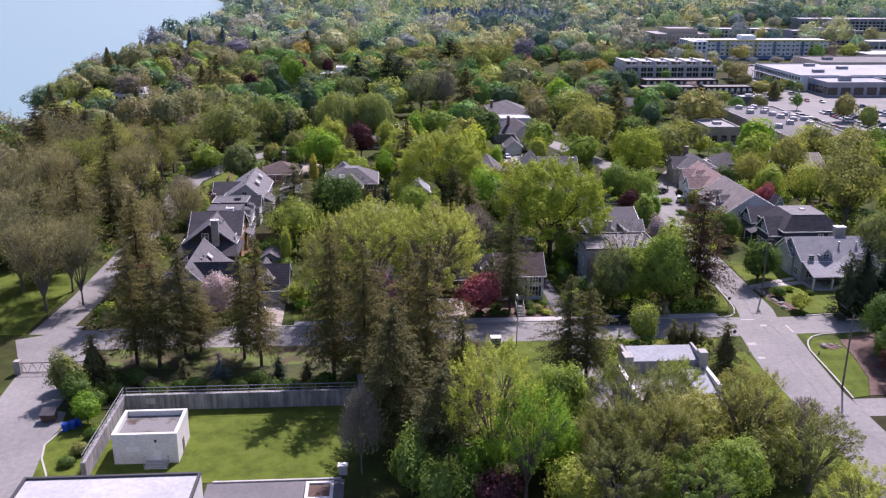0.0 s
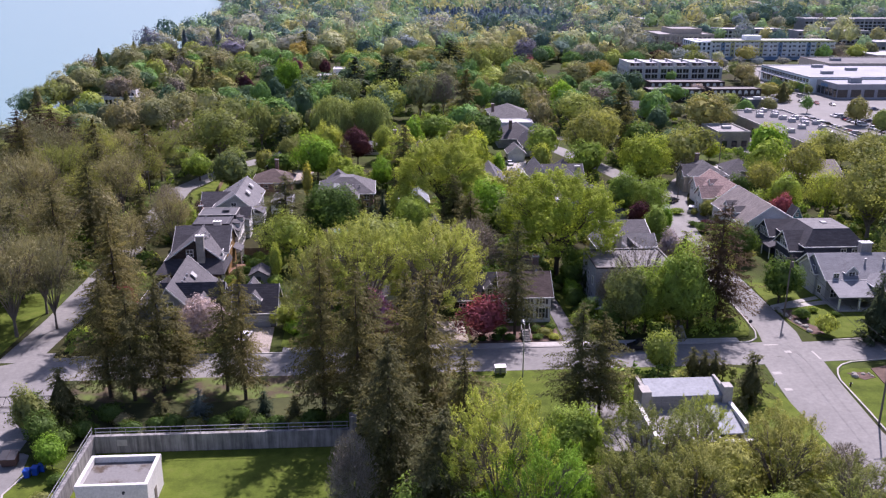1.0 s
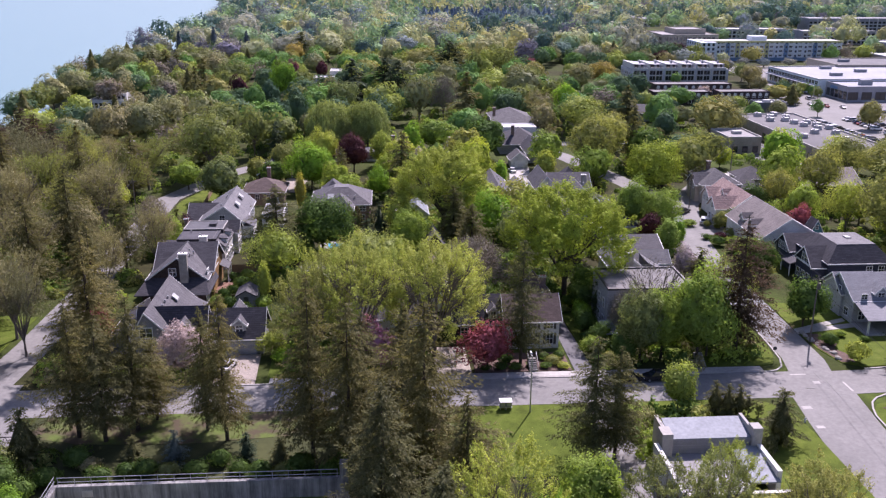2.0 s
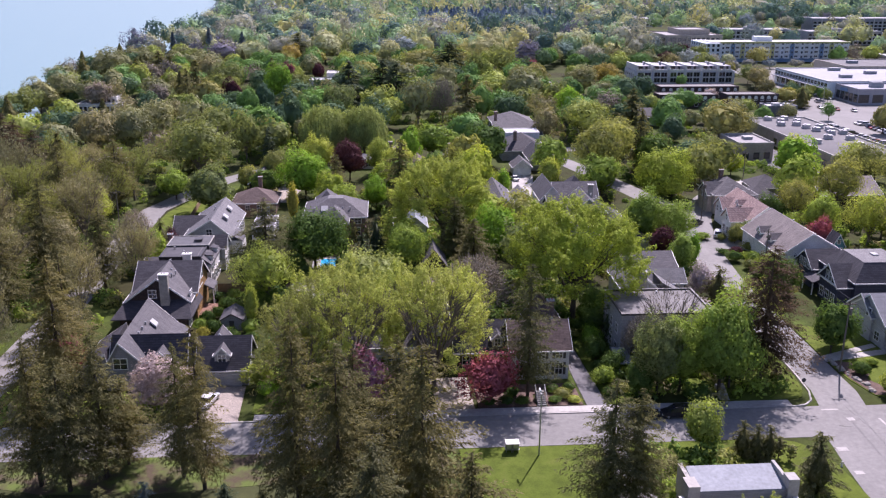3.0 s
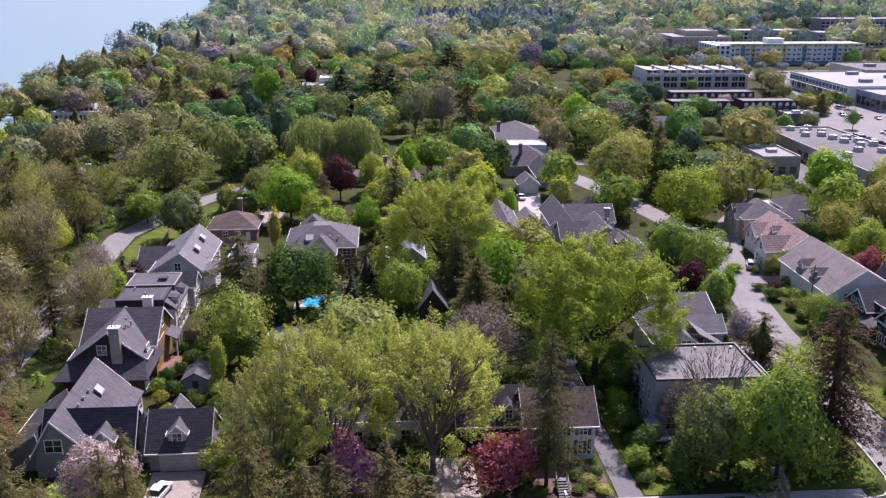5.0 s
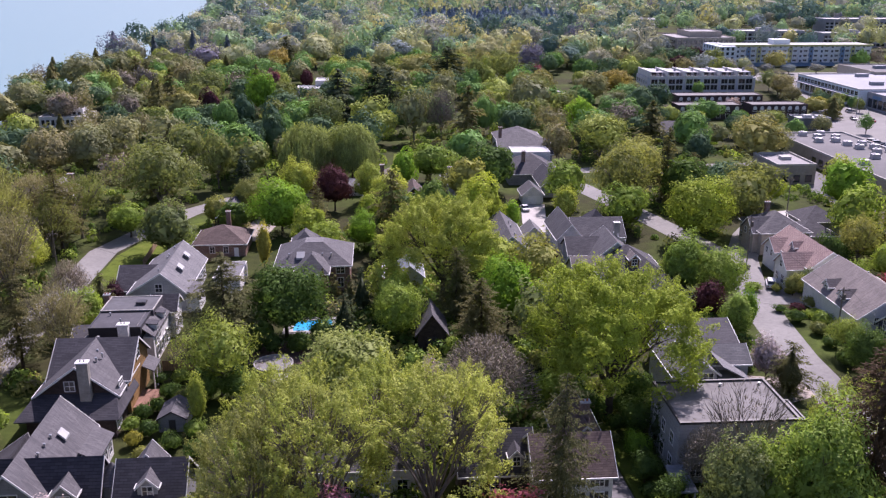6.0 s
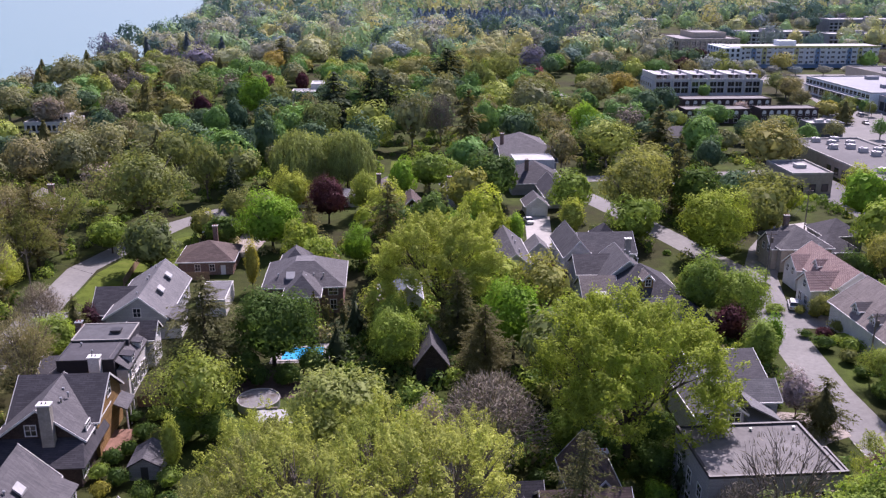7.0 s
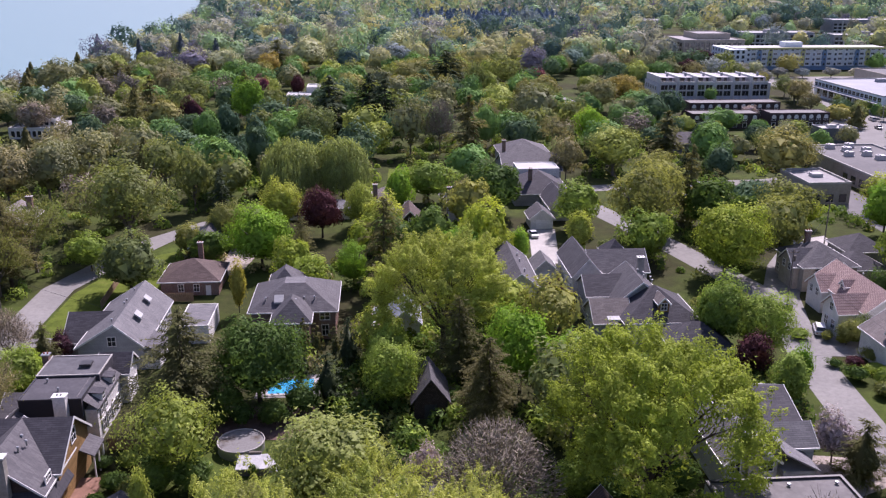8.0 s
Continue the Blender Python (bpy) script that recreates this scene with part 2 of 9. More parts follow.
M = {
    "lawn": lawn_material(),
    "water": water_material(),
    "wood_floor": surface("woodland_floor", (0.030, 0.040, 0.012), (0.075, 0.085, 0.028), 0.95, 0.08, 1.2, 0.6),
    "asphalt": surface("worn_asphalt", (0.193, 0.190, 0.182), (0.268, 0.263, 0.250), 0.9, 0.07, 1.2, 0.2),
    "asphalt_dark": surface("dark_asphalt", (0.13, 0.13, 0.135), (0.19, 0.185, 0.19), 0.9, 0.15, 2.0, 0.2),
    "concrete": surface("pale_concrete", (0.36, 0.35, 0.33), (0.50, 0.48, 0.45), 0.85, 0.2, 2.0, 0.2),
    "paver": coursed("driveway_pavers", (0.33, 0.29, 0.25), (0.42, 0.37, 0.32), 0.4, 0.2, 0.02, (0.2, 0.18, 0.16)),
    "old_concrete": streaked("stained_concrete", (0.11, 0.11, 0.115), (0.34, 0.335, 0.33)),
    "white_stucco": surface("white_stucco", (0.60, 0.60, 0.58), (0.74, 0.73, 0.70), 0.8, 0.4, 4.0, 0.2),
    "white_paint": plain("white_paint", (0.78, 0.78, 0.77), 0.45),
    "white_roof": surface("white_membrane", (0.38, 0.39, 0.395), (0.49, 0.495, 0.495), 0.7, 0.15, 1.5, 0.1),
    "grey_membrane": surface("grey_membrane", (0.24, 0.235, 0.24), (0.33, 0.32, 0.32), 0.8, 0.12, 1.0, 0.15),
    "pink_membrane": surface("warm_membrane", (0.128, 0.124, 0.122), (0.225, 0.218, 0.214), 0.8, 0.16, 1.3, 0.15),
    "gravel_roof": surface("leafy_gravel", (0.085, 0.066, 0.048), (0.205, 0.203, 0.198), 0.9, 0.30, 3.0, stops=(0.34, 0.46)),
    "metal_roof": surface("pale_metal_roof", (0.185, 0.210, 0.240), (0.255, 0.285, 0.318), 0.65, 0.5, 2.0, 0.05, 0.0),
    "slate": shingles("charcoal_shingles", (0.050, 0.050, 0.060), (0.078, 0.076, 0.088)),
    "shingle_grey": shingles("grey_shingles", (0.084, 0.083, 0.092), (0.126, 0.123, 0.132)),
    "shingle_pale": shingles("pale_grey_shingles", (0.143, 0.143, 0.152), (0.193, 0.193, 0.201)),
    "shingle_light": shingles("light_blue_grey_shingles", (0.215, 0.222, 0.240), (0.270, 0.278, 0.296)),
    "shingle_brown": shingles("brown_shingles", (0.085, 0.060, 0.055), (0.13, 0.095, 0.085)),
    "shingle_beige": shingles("beige_shingles", (0.18, 0.158, 0.150), (0.25, 0.222, 0.21)),
    "tile_pink": coursed("pink_roof_tiles", (0.33, 0.235, 0.215), (0.42, 0.315, 0.29), 0.35, 0.42, 0.04, (0.16, 0.10, 0.09)),
    "brick": coursed("red_brown_brick", (0.16, 0.085, 0.065), (0.23, 0.125, 0.095), 0.24, 0.085, 0.012, (0.28, 0.26, 0.24), turn=(radians(90), 0, 0)),
    "siding_white": coursed("white_siding", (0.66, 0.66, 0.65), (0.72, 0.72, 0.70), 6.0, 0.18, 0.014, (0.40, 0.40, 0.40), turn=(radians(90), 0, 0)),
    "siding_grey": coursed("grey_siding", (0.25, 0.255, 0.27), (0.30, 0.305, 0.32), 6.0, 0.18, 0.014, (0.14, 0.14, 0.15), turn=(radians(90), 0, 0)),
    "siding_pale": coursed("pale_grey_siding", (0.38, 0.39, 0.41), (0.44, 0.45, 0.47), 6.0, 0.18, 0.014, (0.24, 0.24, 0.25), turn=(radians(90), 0, 0)),
    "siding_navy": coursed("navy_siding", (0.035, 0.042, 0.065), (0.050, 0.058, 0.085), 6.0, 0.18, 0.014, (0.02, 0.02, 0.03), turn=(radians(90), 0, 0)),
    "siding_brown": coursed("dark_brown_shakes", (0.050, 0.036, 0.034), (0.085, 0.062, 0.056), 0.3, 0.2, 0.02, (0.02, 0.016, 0.016), turn=(radians(90), 0, 0)),
    "siding_ochre": coursed("ochre_shakes", (0.26, 0.155, 0.055), (0.34, 0.21, 0.085), 0.3, 0.2, 0.02, (0.12, 0.07, 0.03), turn=(radians(90), 0, 0)),
    "beige_stone": surface("beige_stone", (0.36, 0.32, 0.27), (0.46, 0.42, 0.36), 0.85, 0.6, 3.0, 0.4),
    "teal": plain("teal_paint", (0.10, 0.26, 0.33), 0.6),
    "office_stone": surface("taupe_stone", (0.30, 0.265, 0.24), (0.40, 0.355, 0.32), 0.85, 0.3, 2.0),
    "apt_white": surface("white_panels", (0.70, 0.77, 0.83), (0.78, 0.84, 0.88), 0.6, 0.3, 2.0, 0.05),
    "apt_blue": surface("blue_panels", (0.13, 0.24, 0.40), (0.19, 0.32, 0.49), 0.6, 0.3, 2.0, 0.05),
    "apt_yellow": plain("yellow_band", (0.52, 0.53, 0.24), 0.6),
    "town_grey": surface("grey_stone_cladding", (0.30, 0.30, 0.33), (0.40, 0.40, 0.43), 0.8, 0.3, 2.0),
    "row_dark": surface("dark_brown_brick", (0.055, 0.040, 0.042), (0.085, 0.062, 0.062), 0.85, 0.4, 3.0),
    "blue_box": surface("slate_blue_cladding", (0.11, 0.13, 0.17), (0.15, 0.17, 0.21), 0.6, 0.3, 2.0, 0.05),
    "timber": surface("warm_deck_timber", (0.20, 0.11, 0.075), (0.32, 0.18, 0.13), 0.8, 0.5, 4.0),
    "fence_wood": surface("fence_timber", (0.20, 0.135, 0.08), (0.32, 0.22, 0.14), 0.85, 0.5, 4.0),
    "grey_wood": surface("weathered_wood", (0.12, 0.105, 0.09), (0.20, 0.18, 0.155), 0.9, 0.8, 6.0),
    "bark": surface("bark", (0.055, 0.042, 0.032), (0.12, 0.095, 0.075), 0.95, 0.8, 6.0, 0.8),
    "bark_grey": surface("grey_bark", (0.13, 0.11, 0.095), (0.22, 0.19, 0.165), 0.95, 0.8, 6.0, 0.8),
    "steel": plain("galvanised_steel", (0.42, 0.43, 0.44), 0.45, 0.6),
    "black": plain("black_metal", (0.02, 0.02, 0.022), 0.5),
    "rubber": plain("black_rubber", (0.015, 0.015, 0.016), 0.8),
    "dark": plain("dark_trim", (0.05, 0.05, 0.055), 0.5),
    "red_clay": plain("red_clay", (0.35, 0.10, 0.06), 0.7),
    "blue_plastic": plain("blue_plastic", (0.02, 0.10, 0.55), 0.4),
    "brown_plastic": plain("brown_metal", (0.10, 0.06, 0.05), 0.6),
    "pool_water": plain("pool_water", (0.03, 0.42, 0.72), 0.08, 0.0, 0.6),
    "stone_rock": surface("garden_rock", (0.25, 0.235, 0.21), (0.42, 0.40, 0.36), 0.9, 0.9, 5.0, 0.6),
    "mulch": surface("mulch", (0.085, 0.055, 0.045), (0.17, 0.115, 0.095), 0.95, 0.5, 4.0, 0.6),
    "car_white": plain("white_car_paint", (0.75, 0.76, 0.78), 0.25, 0.0, 0.6),
    "car_silver": plain("silver_car_paint", (0.45, 0.46, 0.48), 0.3, 0.5, 0.6),
    "car_black": plain("black_car_paint", (0.02, 0.02, 0.024), 0.25, 0.0, 0.6),
    "car_red": plain("red_car_paint", (0.30, 0.02, 0.02), 0.25, 0.0, 0.6),
    "car_blue": plain("blue_car_paint", (0.03, 0.06, 0.14), 0.25, 0.0, 0.6),
    # leaves
    "lime": foliage("lime_leaves", (0.244, 0.293, 0.061), (0.487, 0.561, 0.134)),
    "pale_lime": foliage("pale_spring_leaves", (0.225, 0.262, 0.085), (0.43, 0.487, 0.165)),
    "spring": foliage("budding_spring_leaves", (0.299, 0.328, 0.086), (0.559, 0.61, 0.155)),
    "fresh": foliage("fresh_leaves", (0.212, 0.272, 0.038), (0.420, 0.515, 0.086)),
    "green": foliage("green_leaves", (0.167, 0.235, 0.046), (0.361, 0.491, 0.108)),
    "bright": foliage("bright_leaves", (0.127, 0.236, 0.026), (0.29, 0.495, 0.066)),
    "deep": foliage("deep_green_leaves", (0.065, 0.114, 0.03), (0.146, 0.24, 0.061)),
    "olive": foliage("olive_leaves", (0.19, 0.206, 0.065), (0.362, 0.385, 0.131)),
    "sage": foliage("sage_leaves", (0.15, 0.182, 0.07), (0.285, 0.335, 0.135)),
    "khaki": foliage("khaki_buds", (0.196, 0.186, 0.104), (0.332, 0.318, 0.187), 0.25),
    "gold": foliage("golden_leaves", (0.273, 0.263, 0.055), (0.504, 0.47, 0.108)),
    "rust": foliage("rust_leaves", (0.248, 0.199, 0.063), (0.4, 0.332, 0.116)),
    "purple": foliage("purple_leaves", (0.046, 0.02, 0.029), (0.111, 0.046, 0.059), 0.2),
    "crimson": foliage("crimson_leaves", (0.223, 0.057, 0.092), (0.411, 0.143, 0.184), 0.3),
    "pink": foliage("pink_blossom", (0.302, 0.121, 0.216), (0.585, 0.302, 0.454), 0.3),
    "blush": foliage("pale_pink_blossom", (0.363, 0.292, 0.317), (0.564, 0.474, 0.51), 0.25),
    "twig": foliage("bare_twigs", (0.180, 0.157, 0.132), (0.315, 0.280, 0.240), 0.05),
    "spruce": foliage("spruce_needles", (0.104, 0.1, 0.044), (0.225, 0.21, 0.09), 0.40),
    "spruce_green": foliage("green_spruce_needles", (0.092, 0.095, 0.044), (0.21, 0.212, 0.094), 0.35),
    "blue_spruce": foliage("blue_spruce_needles", (0.077, 0.106, 0.102), (0.172, 0.222, 0.214), 0.15),
    "bronze": foliage("bronze_needles", (0.052, 0.038, 0.026), (0.128, 0.092, 0.062), 0.2),
    "pine": foliage("dark_pine_needles", (0.034, 0.054, 0.031), (0.088, 0.115, 0.061), 0.12),
    "slate_membrane": surface("blue_grey_membrane", (0.088, 0.09, 0.098), (0.135, 0.136, 0.145), 0.8, 0.16, 1.3, 0.15),
    "roof_felt": surface("charcoal_roof_felt", (0.062, 0.062, 0.072), (0.095, 0.094, 0.105), 0.85, 0.3, 2.0),
    "town_pale": surface("pale_townhouse_stone", (0.56, 0.58, 0.63), (0.66, 0.68, 0.73), 0.8, 0.3, 2.0),
    "mall_roof": surface("mall_roof_membrane", (0.27, 0.285, 0.315), (0.375, 0.39, 0.425), 0.8, 0.05, 1.0),
    "shop_roof": surface("shop_roof_membrane", (0.105, 0.105, 0.108), (0.17, 0.168, 0.170), 0.85, 0.06, 0.8, 0.1),
    "unit_metal": plain("roof_unit_sheet_metal", (0.45, 0.45, 0.47), 0.5, 0.3),
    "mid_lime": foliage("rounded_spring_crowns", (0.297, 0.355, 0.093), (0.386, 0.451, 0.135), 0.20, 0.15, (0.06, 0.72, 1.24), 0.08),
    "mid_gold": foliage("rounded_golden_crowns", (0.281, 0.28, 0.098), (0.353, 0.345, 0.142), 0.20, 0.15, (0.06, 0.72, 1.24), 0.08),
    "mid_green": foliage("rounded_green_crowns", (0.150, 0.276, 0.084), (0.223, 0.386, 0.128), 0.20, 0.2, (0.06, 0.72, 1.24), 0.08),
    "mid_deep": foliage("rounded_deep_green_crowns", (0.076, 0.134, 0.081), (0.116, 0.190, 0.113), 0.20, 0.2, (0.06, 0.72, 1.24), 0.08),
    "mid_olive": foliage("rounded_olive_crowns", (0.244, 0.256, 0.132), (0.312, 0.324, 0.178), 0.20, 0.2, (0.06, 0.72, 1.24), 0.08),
    # Far crowns: distance haze is put into these colours, paler and bluer than leaves.
    "wood_lime": foliage("hazed_spring_crowns", (0.435, 0.485, 0.268), (0.570, 0.570, 0.382), 0.20, 0.15, (0.06, 0.72, 1.24), 0.08),
    "wood_green": foliage("hazed_green_crowns", (0.242, 0.361, 0.226), (0.351, 0.500, 0.327), 0.20, 0.2, (0.06, 0.72, 1.24), 0.08),
    "wood_deep": foliage("hazed_deep_green_crowns", (0.118, 0.195, 0.174), (0.185, 0.282, 0.259), 0.20, 0.2, (0.06, 0.72, 1.24), 0.08),
    "wood_olive": foliage("hazed_olive_crowns", (0.342, 0.354, 0.299), (0.464, 0.471, 0.414), 0.20, 0.2, (0.06, 0.72, 1.24), 0.08),
    "wood_sage": foliage("hazed_grey_green_crowns", (0.264, 0.314, 0.334), (0.355, 0.409, 0.443), 0.20, 0.2, (0.06, 0.72, 1.24), 0.08),
    "wood_khaki": foliage("hazed_budding_crowns", (0.252, 0.257, 0.235), (0.337, 0.343, 0.323), 0.20, 0.2, (0.06, 0.72, 1.24), 0.08),
    "wood_twig": foliage("hazed_bare_crowns", (0.196, 0.189, 0.265), (0.261, 0.253, 0.360), 0.20, 0.2, (0.06, 0.72, 1.24), 0.08),
    "wood_gold": foliage("hazed_golden_crowns", (0.504, 0.477, 0.236), (0.570, 0.570, 0.337), 0.20, 0.15, (0.06, 0.72, 1.24), 0.08),
    "wood_conifer": foliage("hazed_conifer_crowns", (0.117, 0.156, 0.188), (0.158, 0.202, 0.249), 0.20, 0.2, (0.06, 0.72, 1.24), 0.08),
    "wood_pine": foliage("hazed_pine_crowns", (0.182, 0.245, 0.341), (0.244, 0.322, 0.429), 0.20, 0.2, (0.06, 0.72, 1.24), 0.08),
}


def glass_material():
    m, n, l, p = nodes_of("window_glass")
    p.inputs["Base Color"].default_value = (0.02, 0.025, 0.032, 1)
    p.inputs["Roughness"].default_value, p.inputs["Specular IOR Level"].default_value = 0.06, 0.7
    return m


M["glass"] = glass_material()

# ---- building blocks of the script ----
BASE = {}
OFFSET = Vector((0, 0, 0))          # moves a whole house while it is built


def thing(name, x, y, label, category, group="", kind="", z=0.0):
    ob = new(name)
    ob.location = (x, y, z)
    ob.empty_display_size = 0.5
    BASE[ob] = Vector((x, y, z))
    return tagged(ob, label, category, group, kind)


def part(name, bm, material, parent, label=""):
    """Links a bmesh given in world places as one mesh under a thing or a part."""
    bmesh.ops.translate(bm, verts=bm.verts, vec=OFFSET - BASE[parent])
    me = bpy.data.meshes.new(name)
    bm.to_mesh(me)
    bm.free()
    for mt in (material if isinstance(material, (list, tuple)) else [material]):
        me.materials.append(M[mt])
    ob = new(name, me)
    ob.parent = parent
    BASE[ob] = BASE[parent]
    return tagged(ob, label)


def single(name, bm, material, label, category, group="", kind="", origin=(0, 0, 0)):
    """A thing of one mesh, given in world places."""
    o = Vector(origin)
    bmesh.ops.translate(bm, verts=bm.verts, vec=-o)
    me = bpy.data.meshes.new(name)
    bm.to_mesh(me)
    bm.free()
    me.materials.append(M[material])
    ob = new(name, me)
    ob.location = o
    BASE[ob] = o
    return tagged(ob, label, category, group, kind)


def box(bm, x0, x1, y0, y1, z0, z1):
    v = [bm.verts.new(p) for p in ((x0, y0, z0), (x1, y0, z0), (x1, y1, z0), (x0, y1, z0), (x0, y0, z1), (x1, y0, z1), (x1, y1, z1), (x0, y1, z1))]
    for f in ((3, 2, 1, 0), (4, 5, 6, 7), (0, 1, 5, 4), (1, 2, 6, 5), (2, 3, 7, 6), (3, 0, 4, 7)):
        bm.faces.new([v[i] for i in f])
    return bm


def boxed(*a):
    return box(bmesh.new(), *a)


def slab(bm, corners, thick):
    """A flat piece through its top corners, thick downwards."""
    t = [bm.verts.new(c) for c in corners]
    b = [bm.verts.new((c[0], c[1], c[2] - thick)) for c in corners]
    n = len(t)
    bm.faces.new(t)
    bm.faces.new(b[::-1])
    for i in range(n):
        j = (i + 1) % n
        bm.faces.new([t[j], t[i], b[i], b[j]])
    return bm


def solid(bm, pts, faces):
    v = [bm.verts.new(p) for p in pts]
    for f in faces:
        bm.faces.new([v[i] for i in f])
    bmesh.ops.recalc_face_normals(bm, faces=bm.faces)
    return bm


def tube(bm, a, b, r0, r1, sides=8):
    a, b = Vector(a), Vector(b)
    q = (b - a).to_track_quat("Z", "Y")
    rings = []
    for p, r in ((a, r0), (b, r1)):
        rings.append([bm.verts.new(p + q @ Vector((r * math.cos(6.28318 * i / sides), r * math.sin(6.28318 * i / sides), 0))) for i in range(sides)])
    for i in range(sides):
        j = (i + 1) % sides
        bm.faces.new([rings[0][i], rings[0][j], rings[1][j], rings[1][i]])
    bm.faces.new(rings[1])
    bm.faces.new(rings[0][::-1])
    return bm


def outline(name, pts, z0, z1, material, label, category, kind="structure"):
    """A level sheet with an outline, a real step above what it lies on."""
    bm = bmesh.new()
    slab(bm, [(x, y, z1) for x, y in pts], z1 - z0)
    bmesh.ops.recalc_face_normals(bm, faces=bm.faces)
    return single(name, bm, material, label, category, kind=kind)

# ---- ground, lake, roads ----
SHORE_Y = [-400, 200, 358, 440, 550, 650, 750, 810, 940, 1080, 1440, 1900, 3000, 5200]
SHORE_X = [-135, -145, -158, -170, -188, -193, -185, -173, -186, -190, -252, -330, -600, -1400]


def shore(y):
    return float(np.interp(y, SHORE_Y, SHORE_X)) + 5 * math.sin(y * 0.045) + 3 * math.sin(y * 0.13 + 1)


def build_ground():
    bm = bmesh.new()
    ys = sorted(set([-400, -200, 0, 100] + list(range(200, 1200, 20)) + list(range(1200, 2000, 80)) + [2200, 2600, 3200, 4000, 5200]))
    steps = [(-30, -12.0), (0, -8.2), (6, -7.0), (14, -2.5), (30, -0.6), (60, 0.0)]
    grid = []
    for y in ys:
        s = shore(y)
        row = [bm.verts.new((s + d, y, z)) for d, z in steps]
        row += [bm.verts.new((x, y, 0)) for x in (200, 900, 5200)]
        grid.append(row)
    for a, b in zip(grid, grid[1:]):
        for i in range(len(a) - 1):
            bm.faces.new([a[i], a[i + 1], b[i + 1], b[i]])
    return single("ground", bm, "ground", "grass and leaf litter under the neighbourhood's trees", "ground", kind="structure")


def ground_material():
    m, n, l, p = nodes_of("grass_and_litter")
    a, b, c = noise_tex(n, l, 0.035, 5), noise_tex(n, l, 0.5, 6), noise_tex(n, l, 5.0, 8, 0.75)
    r = ramp(n, [(0.40, (0.044, 0.045, 0.020)), (0.53, (0.052, 0.070, 0.018)), (0.66, (0.080, 0.118, 0.024))])
    l.new(a.outputs[0], r.inputs[0])
    r1 = ramp(n, [(0.3, (0.7, 0.72, 0.7)), (0.7, (1.2, 1.15, 1.1))])
    l.new(b.outputs[0], r1.inputs[0])
    r2 = ramp(n, [(0.2, (0.6, 0.6, 0.6)), (0.8, (1.25, 1.25, 1.2))])
    l.new(c.outputs[0], r2.inputs[0])
    l.new(mixed(n, l, mixed(n, l, r.outputs[0], r1.outputs[0], 1.0), r2.outputs[0], 1.0), p.inputs["Base Color"])
    p.inputs["Roughness"].default_value, p.inputs["Specular IOR Level"].default_value = 0.95, 0.1
    bp = n.new("ShaderNodeBump")
    bp.inputs["Strength"].default_value, bp.inputs["Distance"].default_value = 0.6, 0.08
    l.new(c.outputs[0], bp.inputs["Height"])
    l.new(bp.outputs[0], p.inputs["Normal"])
    return m


M["ground"] = ground_material()
M["patchy_lawn"] = surface("worn_grass_and_needles", (0.085, 0.066, 0.040), (0.105, 0.150, 0.030), 0.95, 0.28, 3.0, 0.4, stops=(0.42, 0.60))
build_ground()
lake = bmesh.new()
lake_v = [lake.verts.new(p) for p in ((-5200, -400, -7.5), (300, -400, -7.5), (300, 5200, -7.5), (-5200, 5200, -7.5))]
lake.faces.new(lake_v)
single("water", lake, "water", "calm pale blue lake water beyond the wooded shore", "lake", kind="structure")


def strip(bm, line, left, right, z0, z1):
    """A band along a line, from left to right of it (metres), with square cut edges."""
    pts = [Vector((*p, 0)) for p in line]
    rows = []
    for i, p in enumerate(pts):
        d = (pts[min(i + 1, len(pts) - 1)] - pts[max(i - 1, 0)]).normalized()
        nrm = Vector((-d.y, d.x, 0))
        a, b = p + nrm * left, p + nrm * right
        rows.append([bm.verts.new((a.x, a.y, z1)), bm.verts.new((b.x, b.y, z1)), bm.verts.new((b.x, b.y, z0)), bm.verts.new((a.x, a.y, z0))])
    for r, s in zip(rows, rows[1:]):
        for i in range(4):
            j = (i + 1) % 4
            bm.faces.new([r[i], r[j], s[j], s[i]])
    bm.faces.new(rows[0])
    bm.faces.new(rows[-1][::-1])
    bmesh.ops.recalc_face_normals(bm, faces=bm.faces)
    return bm


def road(name, line, half, material, label, z=0.03):
    single(name, strip(bmesh.new(), line, half, -half, -0.2, z), material, label, "road", kind="structure")


def kerb(line, label="pale concrete kerb beside the road"):
    single("kerb", strip(bmesh.new(), line, 0.13, -0.13, -0.2, 0.16), "concrete", label, "kerb", kind="structure")


CROSS = [(-62, 143.3), (-30, 143.1), (0, 143.0), (30, 143.0), (64, 143.0)]
road("road_cross", CROSS, 4.4, "asphalt", "worn grey asphalt side street between two roads", 0.034)
EAST = [(63.0, -120), (63.0, 90), (63.1, 116), (64.6, 130), (66.2, 141), (68.6, 152), (68.9, 160), (69.6, 180), (70.6, 200), (73.0, 218), (77.5, 238), (82, 252), (90, 268), (100, 282)]
road("road_east", EAST[:5], 5.1, "asphalt", "broad sunlit grey asphalt road with a junction", 0.030)
road("road_north", EAST[4:], 3.5, "asphalt", "narrow pale asphalt street between the houses", 0.026)
road("road_side", [(68, 143), (80, 143.5), (96, 144.5), (150, 148)], 4.0, "asphalt", "grey asphalt street leading away from the junction", 0.038)
WEST = [(-64, -120), (-60, 70), (-58, 90), (-56.5, 115), (-57.5, 132), (-63.5, 146), (-62, 165), (-61.5, 190), (-62, 215), (-62, 240), (-62, 265), (-56, 282), (-49, 298), (-40, 310), (-20, 322), (10, 330)]
road("road_west", WEST[5:], 3.3, "asphalt", "shaded grey asphalt lane along the lakeside houses", 0.028)
road("road_drive", WEST[:6], 5.2, "asphalt", "wide pale asphalt drive leading to a gate", 0.036)
